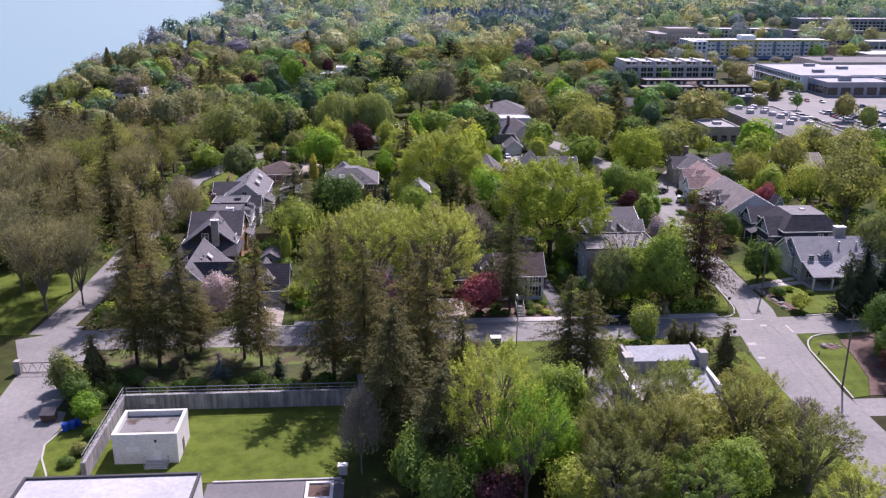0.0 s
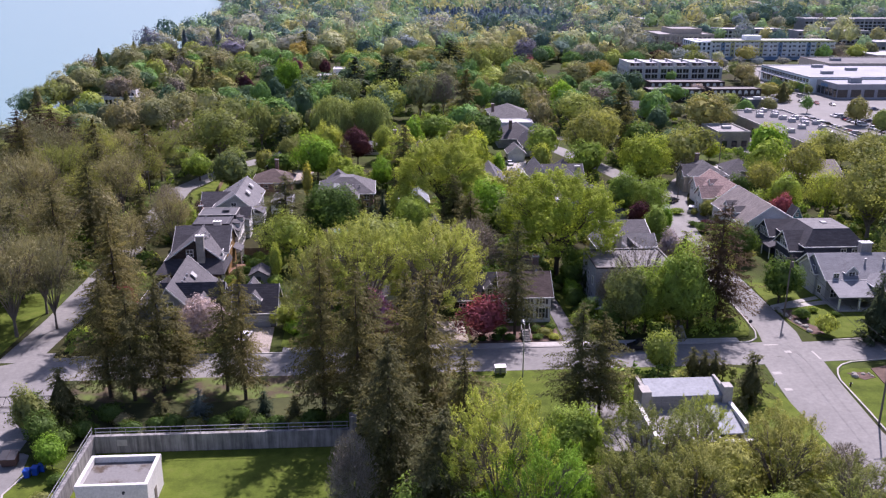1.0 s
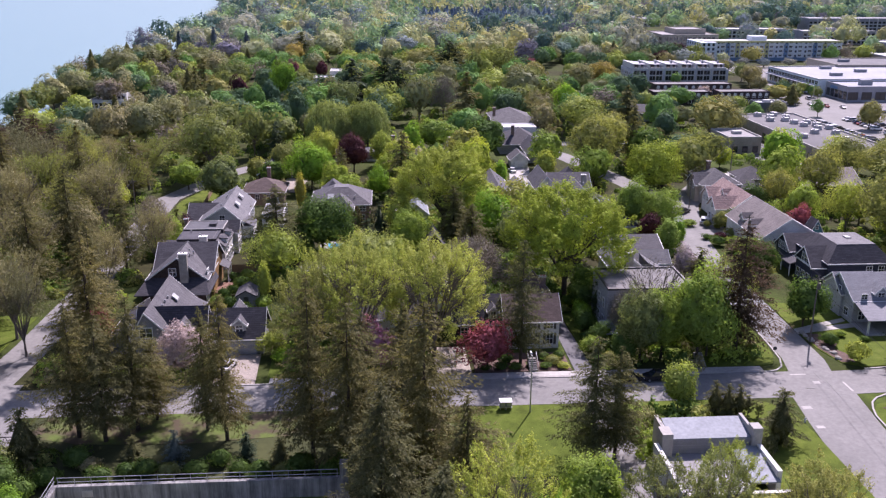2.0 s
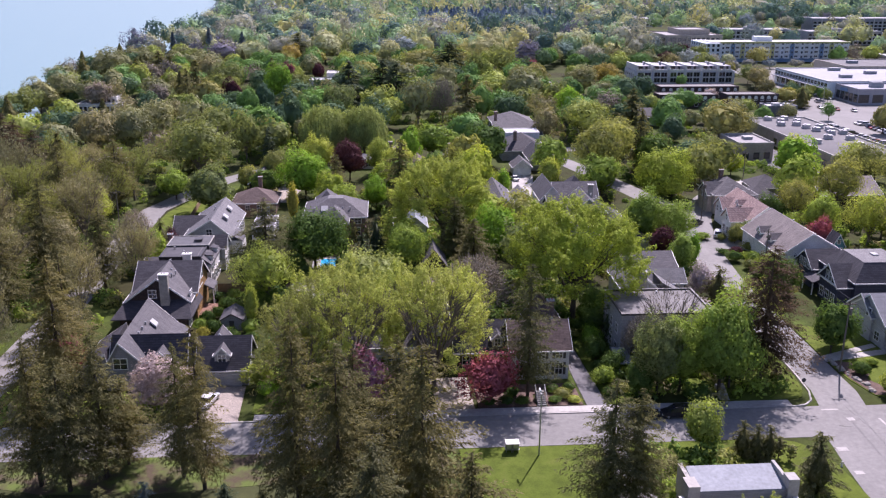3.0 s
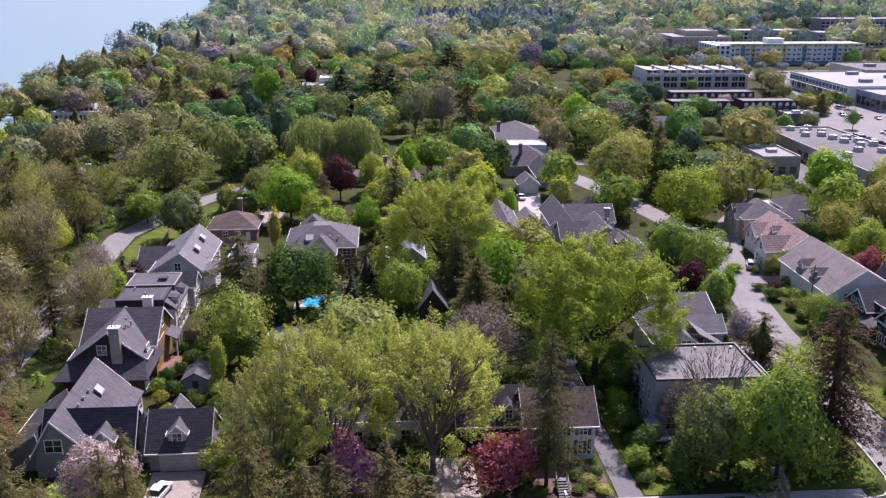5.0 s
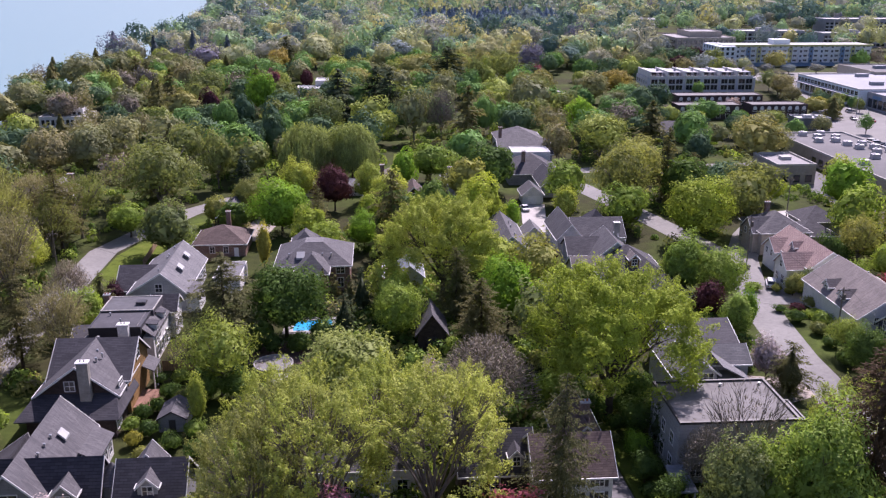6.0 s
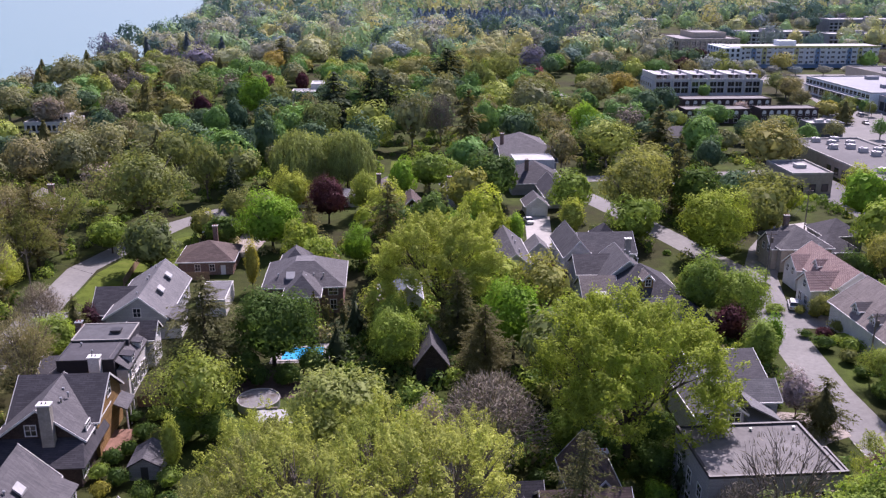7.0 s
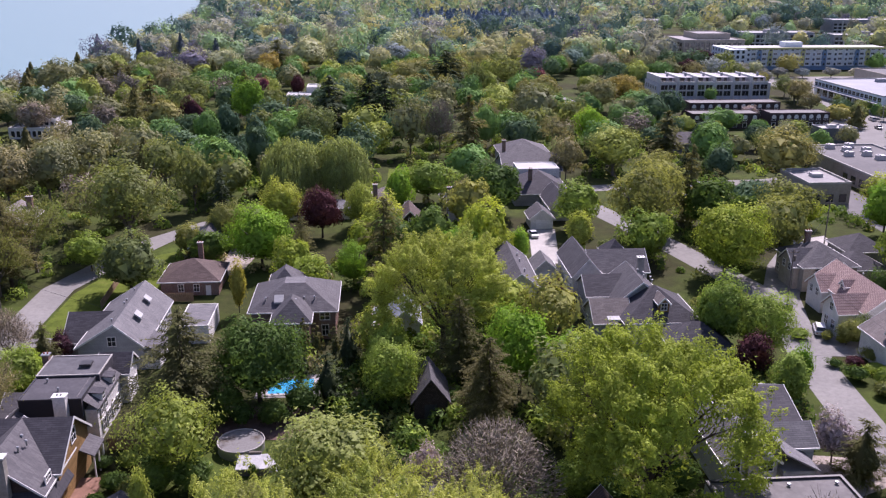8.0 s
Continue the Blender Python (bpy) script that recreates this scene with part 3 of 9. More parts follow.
road("road_corner", [(-63, 143), (-58, 143.2)], 6.5, "asphalt", "asphalt corner where the lane meets the street", 0.042)
road("road_far", [(20, 334), (45, 338), (75, 342), (120, 345), (134, 350)], 3.5, "asphalt", "pale asphalt street behind the houses")
road("road_middle", [(79, 250), (74, 270), (70, 286), (66, 300), (60, 320), (52, 338)], 3.6, "asphalt", "pale asphalt street between trees", 0.024)
road("road_avenue", [(98, 480), (86, 560), (80, 680), (95, 900)], 4.5, "asphalt", "distant straight avenue between trees")
kerb([(-55, 147.75), (-30, 147.6), (0, 147.5), (30, 147.5), (60.6, 147.5), (62.2, 147.9), (63.6, 149.2), (64.6, 152), (65.2, 158), (65.6, 166), (66.2, 184)])
kerb([(77, 147.6), (90, 148.6), (112, 150)])
kerb([(104, 141.2), (84, 139.6), (75.5, 138.6), (73.4, 137.6), (72.0, 136.2), (71.0, 134.2), (70.3, 132.0), (69.5, 122.4), (68.7, 114.2)])
single("pavement", strip(bmesh.new(), [(-20, 148.7), (0, 148.6), (30, 148.6), (60, 148.6)], 0.85, -0.85, -0.1, 0.15), "concrete", "pale concrete pavement along the far kerb", "pavement", kind="structure")
for k, (mx, my, mw, ml) in enumerate([(66.7, 143.2, 1.1, 0.9), (61.3, 135.2, 1.5, 1.0), (60.6, 129.4, 1.2, 0.8), (71.0, 141.6, 0.35, 3.2), (65.0, 146.2, 2.6, 0.4)]):
    single("road_marking", boxed(mx - mw / 2, mx + mw / 2, my - ml / 2, my + ml / 2, 0.025, 0.046), "concrete", "worn pale patch on the asphalt", "marking", kind="structure")
PARK = [(174, 296), (300, 296), (420, 420), (420, 600), (221, 600), (216, 545), (214, 500), (206, 470), (196, 452), (187, 440), (187, 420), (174, 398)]
outline("parking_lot", PARK, -0.2, 0.03, "asphalt", "sunlit pale asphalt parking lot beside the shops", "parking lot")
outline("parking_yard", [(126, 292), (140, 300), (140, 345), (126, 345)], -0.2, 0.028, "asphalt_dark", "asphalt yard beside a low brick building", "parking lot")
outline("lawn_corner", [(47.5, 108), (58.9, 90), (58.9, 128.0), (58.5, 132.6), (57.4, 135.6), (55.6, 137.4), (53.0, 138.3), (49.5, 138.4)], -0.1, 0.10, "lawn", "bright mown lawn at the street corner", "lawn")
outline("lawn_verge", [(9, 119), (28, 119), (28, 127), (30.5, 133), (31, 138.4), (9, 138.4)], -0.1, 0.10, "lawn", "bright mown grass verge beside the street", "lawn")
outline("lawn_island", [(68.9, 114.3), (71.6, 114.9), (74.6, 120.7), (76.4, 128.8), (77.4, 135.9), (74.5, 136.2), (72.4, 135.6), (71.1, 134.0), (70.5, 131.9), (69.7, 122.4)], -0.1, 0.10, "lawn", "bright mown lawn inside the curved kerb", "lawn")
outline("flower_bed_island", [(71.7, 114.9), (90, 114.9), (92, 140.5), (77.5, 135.9), (76.5, 128.8), (74.7, 120.7)], -0.1, 0.11, "mulch", "mulched bed under dark shrubs beside the corner lawn", "flower bed")
outline("driveway_island", [(67.8, 108.6), (90, 108.2), (90, 114.2), (68.4, 114.0)], -0.1, 0.05, "asphalt", "pale asphalt driveway off the east road", "driveway")
outline("lawn_walled", [(-42, 96.4), (-9.0, 96.4), (-9.0, 116.3), (-42, 116.3)], -0.1, 0.06, "lawn", "mown lawn below a concrete retaining wall", "lawn")
outline("lawn_house", [(74.2, 150.2), (77, 148.4), (97, 149.6), (97, 162), (83, 175), (73.4, 178), (72.7, 164), (72.9, 156)], -0.1, 0.10, "lawn", "bright front lawn of the pale grey house", "lawn")
outline("garden_path", [(72.6, 162.8), (72.7, 164.4), (79.0, 167.0), (84.0, 168.9), (84.0, 167.5), (79.4, 165.6)], -0.1, 0.125, "concrete", "pale concrete garden path across the lawn", "path")
outline("lawn_west", [(-100, 146), (-67.5, 146), (-66.2, 178), (-100, 182)], -0.1, 0.10, "lawn", "shady lawn beneath tall trees", "lawn")
outline("lawn_lane", [(-58.2, 232), (-46, 250), (-41, 255), (-41, 290), (-52, 282), (-58.0, 262)], -0.1, 0.09, "lawn", "strip of lawn along the lane", "lawn")
outline("drive_apron", [(-62, 92), (-45.0, 92), (-47.3, 99.5), (-50.2, 107.4), (-49.6, 111.6), (-50.4, 116.4), (-56, 120), (-62, 118)], -0.1, 0.032, "asphalt", "pale asphalt apron beside the gated drive", "driveway")
kerb([(-45.2, 93.0), (-47.2, 99.4), (-49.2, 103.4), (-50.1, 107.0), (-49.2, 110.8), (-48.2, 113.9)])
outline("lawn_drive", [(-48.6, 98), (-42.3, 98), (-43.6, 112), (-48.0, 114), (-50, 107)], -0.1, 0.12, "lawn", "small kerbed lawn beside the drive", "lawn")
# Dull ground instead of lawn green puts the trees' shade into its colour.
outline("lawn_garden", [(-20, 184), (-10, 184), (-8.6, 199), (-12, 202.4), (-20, 203)], -0.1, 0.05, "ground", "shaded back garden lawn round a covered pool", "lawn")
# Dark mulch sheet painted in where the trees' shade falls.
outline("soil_bed", [(-21, 203.1), (-12, 202.5), (-7.5, 203), (-6.5, 212), (-21, 212.6)], -0.1, 0.06, "mulch", "dark mulch sheet painted in for shade under the garden trees", "soil")
outline("lawn_front", [(-20.5, 149.8), (-14.5, 149.8), (-14.5, 162), (-20.5, 162)], -0.1, 0.12, "lawn", "bright front lawn beside a driveway", "lawn")
# Dark mulch puts the front garden's shade into the ground colour.
outline("ground_cover_bed", [(12.9, 149.8), (21.6, 149.8), (21.6, 153.6), (23.3, 153.6), (23.3, 149.8), (28.7, 149.8), (28.6, 157), (12.9, 157)], -0.1, 0.115, "mulch", "dark bed before the white house, coloured to stand for shade", "flower bed")
outline("lawn_north", [(5, 346), (17, 350), (16, 372), (6, 370)], -0.1, 0.09, "lawn", "sunlit lawn among the trees", "lawn")
outline("yard", [(-26, 84), (-8.6, 84), (-8.6, 96.2), (-26, 96.2)], -0.1, 0.05, "asphalt_dark", "grey paved yard beside the lawn", "yard")
outline("driveway_grey", [(27.6, 113), (32.6, 112), (33.2, 123), (32.4, 126), (31.6, 132), (31.4, 138.5), (28.6, 138.5), (28.4, 132), (27.4, 124)], -0.1, 0.105, "asphalt", "grey asphalt driveway beside the flat-roofed house", "driveway")
outline("driveway_front", [(-28.8, 147.6), (-22.2, 147.6), (-22.6, 159), (-29.4, 159)], -0.1, 0.11, "paver", "pale paved driveway in front of a garage", "driveway")
# Dark asphalt here paints in the shade that lies on the driveway.
outline("driveway_white_house", [(29.2, 147.6), (32.4, 147.6), (31.4, 170), (28.9, 170)], -0.1, 0.11, "asphalt_dark", "narrow driveway beside the white house", "driveway")
outline("driveway_cherry", [(7.0, 147.6), (12.4, 147.6), (12.0, 160), (6.0, 160)], -0.1, 0.11, "paver", "paved driveway beside a flowering tree", "driveway")
outline("driveway_pink", [(75, 224), (86, 222), (90, 231), (79, 236)], -0.1, 0.045, "asphalt", "broad driveway in front of the pink-roofed house", "driveway")
outline("driveway_east", [(57, 182), (67, 186), (67, 192), (57, 194)], -0.1, 0.044, "paver", "paved driveway beside a gabled house", "driveway")
outline("driveway_middle", [(36, 274), (42, 274), (46, 300), (39.5, 300.5)], -0.1, 0.05, "concrete", "pale concrete driveway leading to a white garage", "driveway")
outline("driveway_beige", [(94, 268), (108, 268), (110, 290), (98, 286)], -0.1, 0.05, "concrete", "sunlit concrete driveway behind the houses", "driveway")
outline("driveway_lane", [(-58.8, 236), (-48.8, 236), (-48.8, 240), (-58.8, 240)], -0.1, 0.11, "asphalt", "driveway from the lane to a grey house", "driveway")
outline("driveway_brown", [(-33, 271), (-27, 271), (-24, 290), (-31, 292)], -0.1, 0.10, "paver", "pale driveway behind the brown-roofed house", "driveway")
outline("garden_walk", [(72.6, 162.2), (84.5, 164.6), (84.5, 166.4), (72.6, 164.0)], -0.1, 0.13, "concrete", "pale concrete garden walk across the lawn", "path")
outline("lawn_hedge", [(32.2, 126.4), (46.5, 126.4), (49.0, 138.4), (31.8, 138.4)], -0.1, 0.10, "lawn", "mown lawn behind the flat-roofed house", "lawn")
outline("lawn_spruces", [(-52, 133.0), (-44, 130.6), (-30, 129.8), (-12, 131.5), (8, 131.5), (8.6, 138.4), (-50, 138.6)], -0.1, 0.185, "patchy_lawn", "patchy lawn strip under the spruces beside the street", "lawn")
outline("lawn_side", [(32.6, 149.8), (36.8, 149.8), (37.0, 186), (33.0, 188), (30.0, 178), (31.6, 171)], -0.1, 0.10, "lawn", "narrow shaded lawn between two houses", "lawn")
outline("lawn_north_corner", [(46, 149.7), (60.4, 149.7), (62.6, 150.2), (63.9, 152.5), (64.7, 158), (65.0, 176), (56, 178), (54, 163), (46, 161)], -0.1, 0.12, "lawn", "lawn under tall trees at the street corner", "lawn")

# ---- trees ----
KNOB_V = np.array([(1, 0, 0), (-1, 0, 0), (0, 1, 0), (0, -1, 0), (0, 0, 1), (0, 0, -1)], dtype=float)
KNOB_F = np.array([(0, 2, 4), (2, 1, 4), (1, 3, 4), (3, 0, 4), (2, 0, 5), (1, 2, 5), (3, 1, 5), (0, 3, 5)], dtype=np.int32)


def leaf_mesh(name, centres, normals, size, rng, aspect=1.5, droop=None, hearts=(), lift=0.35):
    """Many small tapered leaves or sprays in one mesh, facing roughly along the normals, over the hearts."""
    n = len(centres)
    nr = normals / np.maximum(np.linalg.norm(normals, axis=1, keepdims=True), 1e-6)
    t = rng.normal(size=(n, 3)) if droop is None else droop + 0.22 * rng.normal(size=(n, 3))
    t -= nr * np.sum(t * nr, axis=1, keepdims=True)
    t /= np.maximum(np.linalg.norm(t, axis=1, keepdims=True), 1e-6)
    b = np.cross(nr, t)
    s = (size * rng.uniform(0.6, 1.4, n))[:, None] if np.isscalar(size) else size[:, None]
    tip = (t + nr * lift * rng.uniform(-0.4, 1.0, (n, 1))) * s * aspect
    v = np.stack([centres - b * s * 0.5 - tip * 0.4, centres + b * s * 0.5 - tip * 0.4, centres + tip * 0.6], axis=1).reshape(-1, 3)
    hv = [q[0] for q in hearts]
    hf, k = [np.arange(3 * n, dtype=np.int32)], 3 * n
    for q in hearts:
        hf.append(q[1].ravel() + k)
        k += len(q[0])
    allv = np.concatenate([v] + hv)
    loops = np.concatenate(hf).astype(np.int32)
    me = bpy.data.meshes.new(name)
    me.vertices.add(len(allv))
    me.vertices.foreach_set("co", allv.astype(np.float32).ravel())
    me.loops.add(len(loops))
    me.loops.foreach_set("vertex_index", loops)
    me.polygons.add(len(loops) // 3)
    me.polygons.foreach_set("loop_start", np.arange(0, len(loops), 3, dtype=np.int32))
    me.update(calc_edges=True)
    return me


def unit(rng, n):
    d = rng.normal(size=(n, 3))
    return d / np.linalg.norm(d, axis=1, keepdims=True)


def lobed_crown(seed, r, h, base, count, size, lobes=16, gaps=0.0, clumps=7, low=-0.62, feather=0.0, inner=0.12):
    """A crown of lobes, each a cluster of leafy puffs: lit on top, shaded beneath, gaps between; feather draws the puffs up into plumes."""
    rng = np.random.default_rng(seed)
    zc, rz = base + (h - base) * 0.46, (h - base) * 0.54
    cs, rs, out, ax = [], [], [], []
    wob = rng.uniform(0, 6.28, 4)
    for i in range(lobes):
        up = low + (1.0 - low) * ((i + rng.uniform(0.1, 0.9)) / lobes) ** 0.8
        a = i * 2.39996 + rng.normal(0, 0.4)
        f = math.sqrt(max(0.0, 1 - up * up))
        k = rng.uniform(0.60, 0.82) * (1 + 0.13 * math.sin(2 * a + wob[0]) + 0.09 * math.sin(5 * a + wob[1] + 3 * up))
        c = np.array([math.cos(a) * f * r * k, math.sin(a) * f * r * k, zc + up * rz * k])
        lobe_out = np.array([math.cos(a) * f, math.sin(a) * f, up])
        lr = r * rng.uniform(0.18, 0.32)
        for j in range(clumps):
            d = unit(rng, 1)[0] + (lobe_out + np.array([0, 0, 0.35])) * 1.0
            d /= np.linalg.norm(d)
            cs.append(c + d * lr * np.array([1, 1, min(1.1, rz / r)]) * rng.uniform(0.45, 1.1))
            rs.append(r * rng.uniform(0.055, 0.125))
            out.append(lobe_out * 0.5 + d * 0.5)
            q = lobe_out * 0.75 + np.array([0, 0, 0.70]) + rng.normal(0, 0.25, 3)
            ax.append(q / np.linalg.norm(q))
    cs, rs, out, ax = np.array(cs), np.array(rs), np.array(out), np.array(ax)
    if gaps:
        stay = rng.random(len(cs)) > gaps * 0.45
        cs, rs, out, ax = cs[stay], rs[stay], out[stay], ax[stay]
    deep = int(count * inner)
    n = count - deep
    w = rs ** 1.8
    pick = rng.choice(len(rs), size=n, p=w / w.sum())
    d = unit(rng, n) + out[pick] * 0.45 + np.array([0, 0, 0.45])
    d /= np.linalg.norm(d, axis=1, keepdims=True)
    p = cs[pick] + d * (rs[pick] * rng.uniform(0.6, 1.15, n))[:, None] * np.array([1, 1, 0.8])
    if feather:
        along = rng.uniform(-0.6, 1.9, n) * feather
        p = cs[pick] + (p - cs[pick]) * (1.0 - 0.38 * np.maximum(along, 0))[:, None] + ax[pick] * (rs[pick] * along)[:, None]
    loose = rng.random(n) < 0.04
    p[loose] += ax[pick][loose] * (rs[pick][loose] * rng.uniform(0.4, 1.3, loose.sum()))[:, None]
    nrm = d * 0.8 + out[pick] * 0.35 + unit(rng, n) * 0.38 + np.array([0, 0, 0.25])
    tip = ax[pick] + rng.normal(0, 0.30, (n, 3)) if feather else rng.normal(size=(n, 3))
    # larger sprays deep in the crown close it against the light
    e = unit(rng, deep)
    e[:, 2] = np.abs(e[:, 2]) * 1.1 - 0.35
    q = e * rng.uniform(0.25, 0.70, (deep, 1)) * np.array([r, r, rz]) + np.array([0, 0, zc])
    p, nrm, tip = np.concatenate([p, q]), np.concatenate([nrm, e + unit(rng, deep) * 0.4]), np.concatenate([tip, rng.normal(size=(deep, 3))])
    p[:, 2] = np.maximum(p[:, 2], base * 0.5 + rng.uniform(0, 0.3, count))
    sizes = size * rng.uniform(0.6, 1.4, count) * np.concatenate([np.ones(n), np.full(deep, 1.6)])
    return leaf_mesh("crown", p, nrm, sizes, rng, 1.8 if feather else 1.5, tip)


def dome(rng, n, r, rz, bumps, swell=0.30, floor=-0.72, ragged=0.05, stray=0.42):
    """Places and facings of leaves over a lumpy closed crown: boughs that bulge at two sizes, with creases of shade between them."""
    d = unit(rng, int(n * 1.5))
    d = d[d[:, 2] > floor][:n]
    rad, nrm = np.ones(len(d)), d * 0.8
    lean = rng.uniform(0, 6.28, 3)
    a = np.arctan2(d[:, 1], d[:, 0])
    rad *= 1 + 0.10 * np.sin(a + lean[0]) + 0.09 * np.sin(2 * a + lean[1] + 2 * d[:, 2]) + 0.05 * np.sin(5 * d[:, 2] + lean[2])
    for m, high in ((max(5, bumps // 5), swell * 0.9), (bumps, swell * 0.75)):
        u = unit(rng, m)
        u[:, 2] = np.abs(u[:, 2]) * 1.25 - 0.45
        u /= np.linalg.norm(u, axis=1, keepdims=True)
        amp, wide = rng.uniform(0.3, 1.0, m) * high, 1.5 / math.sqrt(m)
        far2 = ((d[:, None, :] - u[None]) ** 2).sum(axis=2)
        rise = amp * np.exp(-far2 / (2 * wide * wide * rng.uniform(0.6, 1.5, m)))
        k = rise.argmax(axis=1)
        rad += rise.max(axis=1) - high
        nrm += (d - u[k]) * (0.55 / wide) * (amp[k] / high)[:, None]
    rad += rng.normal(0, ragged, len(d)) + (rng.random(len(d)) < 0.06) * rng.uniform(0, 3 * ragged, len(d))
    nrm += unit(rng, len(d)) * stray + np.array([0, 0, 0.12])
    return d * rad[:, None] * np.array([r, r, rz]), nrm


def dome_crown(seed, r, h, base, count, size, bumps=26, swell=0.30, ragged=0.05, inner=0.10, stray=0.36):
    """A dense rounded crown with its foliage on a lumpy dome, closed inside by larger sprays."""
    rng = np.random.default_rng(seed)
    zc, rz = base + (h - base) * 0.45, (h - base) * 0.55
    deep = int(count * inner)
    p, nrm = dome(rng, count - deep, r, rz, bumps, swell, -0.93, ragged, stray)
    q = unit(rng, deep)
    p = np.concatenate([p, q * rng.uniform(0.45, 0.62, (deep, 1)) * np.array([r, r, rz])]) + np.array([0, 0, zc])
    nrm = np.concatenate([nrm, q])
    p[:, 2] = np.maximum(p[:, 2], base * 0.5 + rng.uniform(0, 0.3, len(p)))
    sizes = size * rng.uniform(0.6, 1.4, len(p))
    sizes[len(p) - deep:] *= 3.0
    return leaf_mesh("crown", p, nrm, sizes, rng, 1.5)


def limbs(seed, r, h, base, thick, n=7, material="bark", twigs=3):
    """A tapered trunk that forks into limbs and smaller branches."""
    rng = np.random.default_rng(seed)
    bm = bmesh.new()
    top = Vector((rng.normal(0, 0.1), rng.normal(0, 0.1), base + (h - base) * 0.25))
    tube(bm, (0, 0, -0.3), (top.x * 0.4, top.y * 0.4, base * 0.6), thick * 1.25, thick * 0.85, 9)
    tube(bm, (top.x * 0.4, top.y * 0.4, base * 0.6), top, thick * 0.85, thick * 0.6, 9)
    for i in range(n):
        a = 6.283 * (i + rng.uniform(-0.3, 0.3)) / n
        k = rng.uniform(0.45, 0.8)
        z0 = base * rng.uniform(0.75, 1.1)
        s = Vector((top.x * 0.6, top.y * 0.6, z0))
        e1 = Vector((math.cos(a) * r * k * 0.5, math.sin(a) * r * k * 0.5, z0 + (h - z0) * rng.uniform(0.28, 0.4)))
        e2 = Vector((math.cos(a + rng.normal(0, 0.2)) * r * k, math.sin(a + rng.normal(0, 0.2)) * r * k, z0 + (h - z0) * rng.uniform(0.5, 0.8)))
        tube(bm, s, e1, thick * 0.5, thick * 0.3, 6)
        tube(bm, e1, e2, thick * 0.3, thick * 0.1, 5)
        for j in range(twigs):
            b = a + rng.normal(0, 0.6)
            e3 = e1.lerp(e2, rng.uniform(0.1, 0.9))
            tube(bm, e3, e3 + Vector((math.cos(b) * r * 0.25, math.sin(b) * r * 0.25, (h - e3.z) * rng.uniform(0.15, 0.5))), thick * 0.16, thick * 0.05, 4)
    me = bpy.data.meshes.new("trunk")
    bm.to_mesh(me)
    bm.free()
    me.materials.append(M[material])
    return me


def spruce_crown(seed, r, h, base, levels, size, thin=1.0, dense=1.0, slim=0.42, long=3.4):
    """Uneven whorls of long boughs that dip and lift, set with narrow hanging sprays: ragged, open, see-through at the edge."""
    rng = np.random.default_rng(seed)
    P, N, T = [], [], []
    bulge = rng.uniform(0, 6.28, 4)
    for i in range(levels):
        f = min(max((i + rng.uniform(-0.5, 0.5)) / levels, 0.0), 0.985)
        z = base + (h - base) * f
        reach = 1.18 * r * (1 - f ** 2.1) ** 0.9 * rng.uniform(0.78, 1.12) + 0.45
        if f < 0.15:
            reach *= 0.55 + 3.0 * f
        for j in range(max(4, int((4.5 + 5.5 * (1 - f)) * thin))):
            a = rng.uniform(0, 6.283)
            q = reach * rng.uniform(0.5, 1.08) * (1 + 0.20 * math.sin(2 * a + bulge[1]) + 0.16 * math.sin(3 * a + 8 * f + bulge[2]))
            m = max(4, int(q / size * 4.6 * dense))
            tilt = 0.30 * f - 0.06 + rng.normal(0, 0.10)
            fan = rng.uniform(0.16, 0.30)
            for k in range(m):
                u = 0.12 + 0.88 * (k + rng.uniform(0.1, 0.9)) / m
                side = rng.choice((-1, 1)) * rng.uniform(0.0, fan) * min(1.0, 1.6 * (1.02 - u) + 0.25)
                x, y = math.cos(a + side) * q * u, math.sin(a + side) * q * u
                zz = z + tilt * q * u - 0.42 * q * u * u * (1 - 0.55 * u) - abs(rng.normal(0, 0.45)) * size
                P.append((x, y, zz))
                N.append((math.cos(a) * 0.45 + rng.normal(0, 0.45), math.sin(a) * 0.45 + rng.normal(0, 0.45), 0.85))
                turn = a + math.copysign(rng.uniform(0.2, 1.0), side)
                T.append((math.cos(turn), math.sin(turn), -0.25 - 0.9 * rng.random()))
    P, N, T = np.array(P), np.array(N), np.array(T)
    P[:, 2] = np.maximum(P[:, 2], 0.3)
    body = [] if h > 12 else [(np.array([0, 0, h * 0.36]) + KNOB_V * np.array([r * 0.62, r * 0.62, h * 0.46]), KNOB_F)]
    return leaf_mesh("crown", P, N, size * slim, rng, long, T, body, 0.2)


def pole_trunk(h, thick, material="bark"):
    bm = bmesh.new()
    tube(bm, (0, 0, -0.3), (0, 0, h * 0.5), thick, thick * 0.6, 8)
    tube(bm, (0, 0, h * 0.5), (0, 0, h * 0.97), thick * 0.6, thick * 0.08, 6)
    me = bpy.data.meshes.new("trunk")
    bm.to_mesh(me)
    bm.free()
    me.materials.append(M[material])
    return me


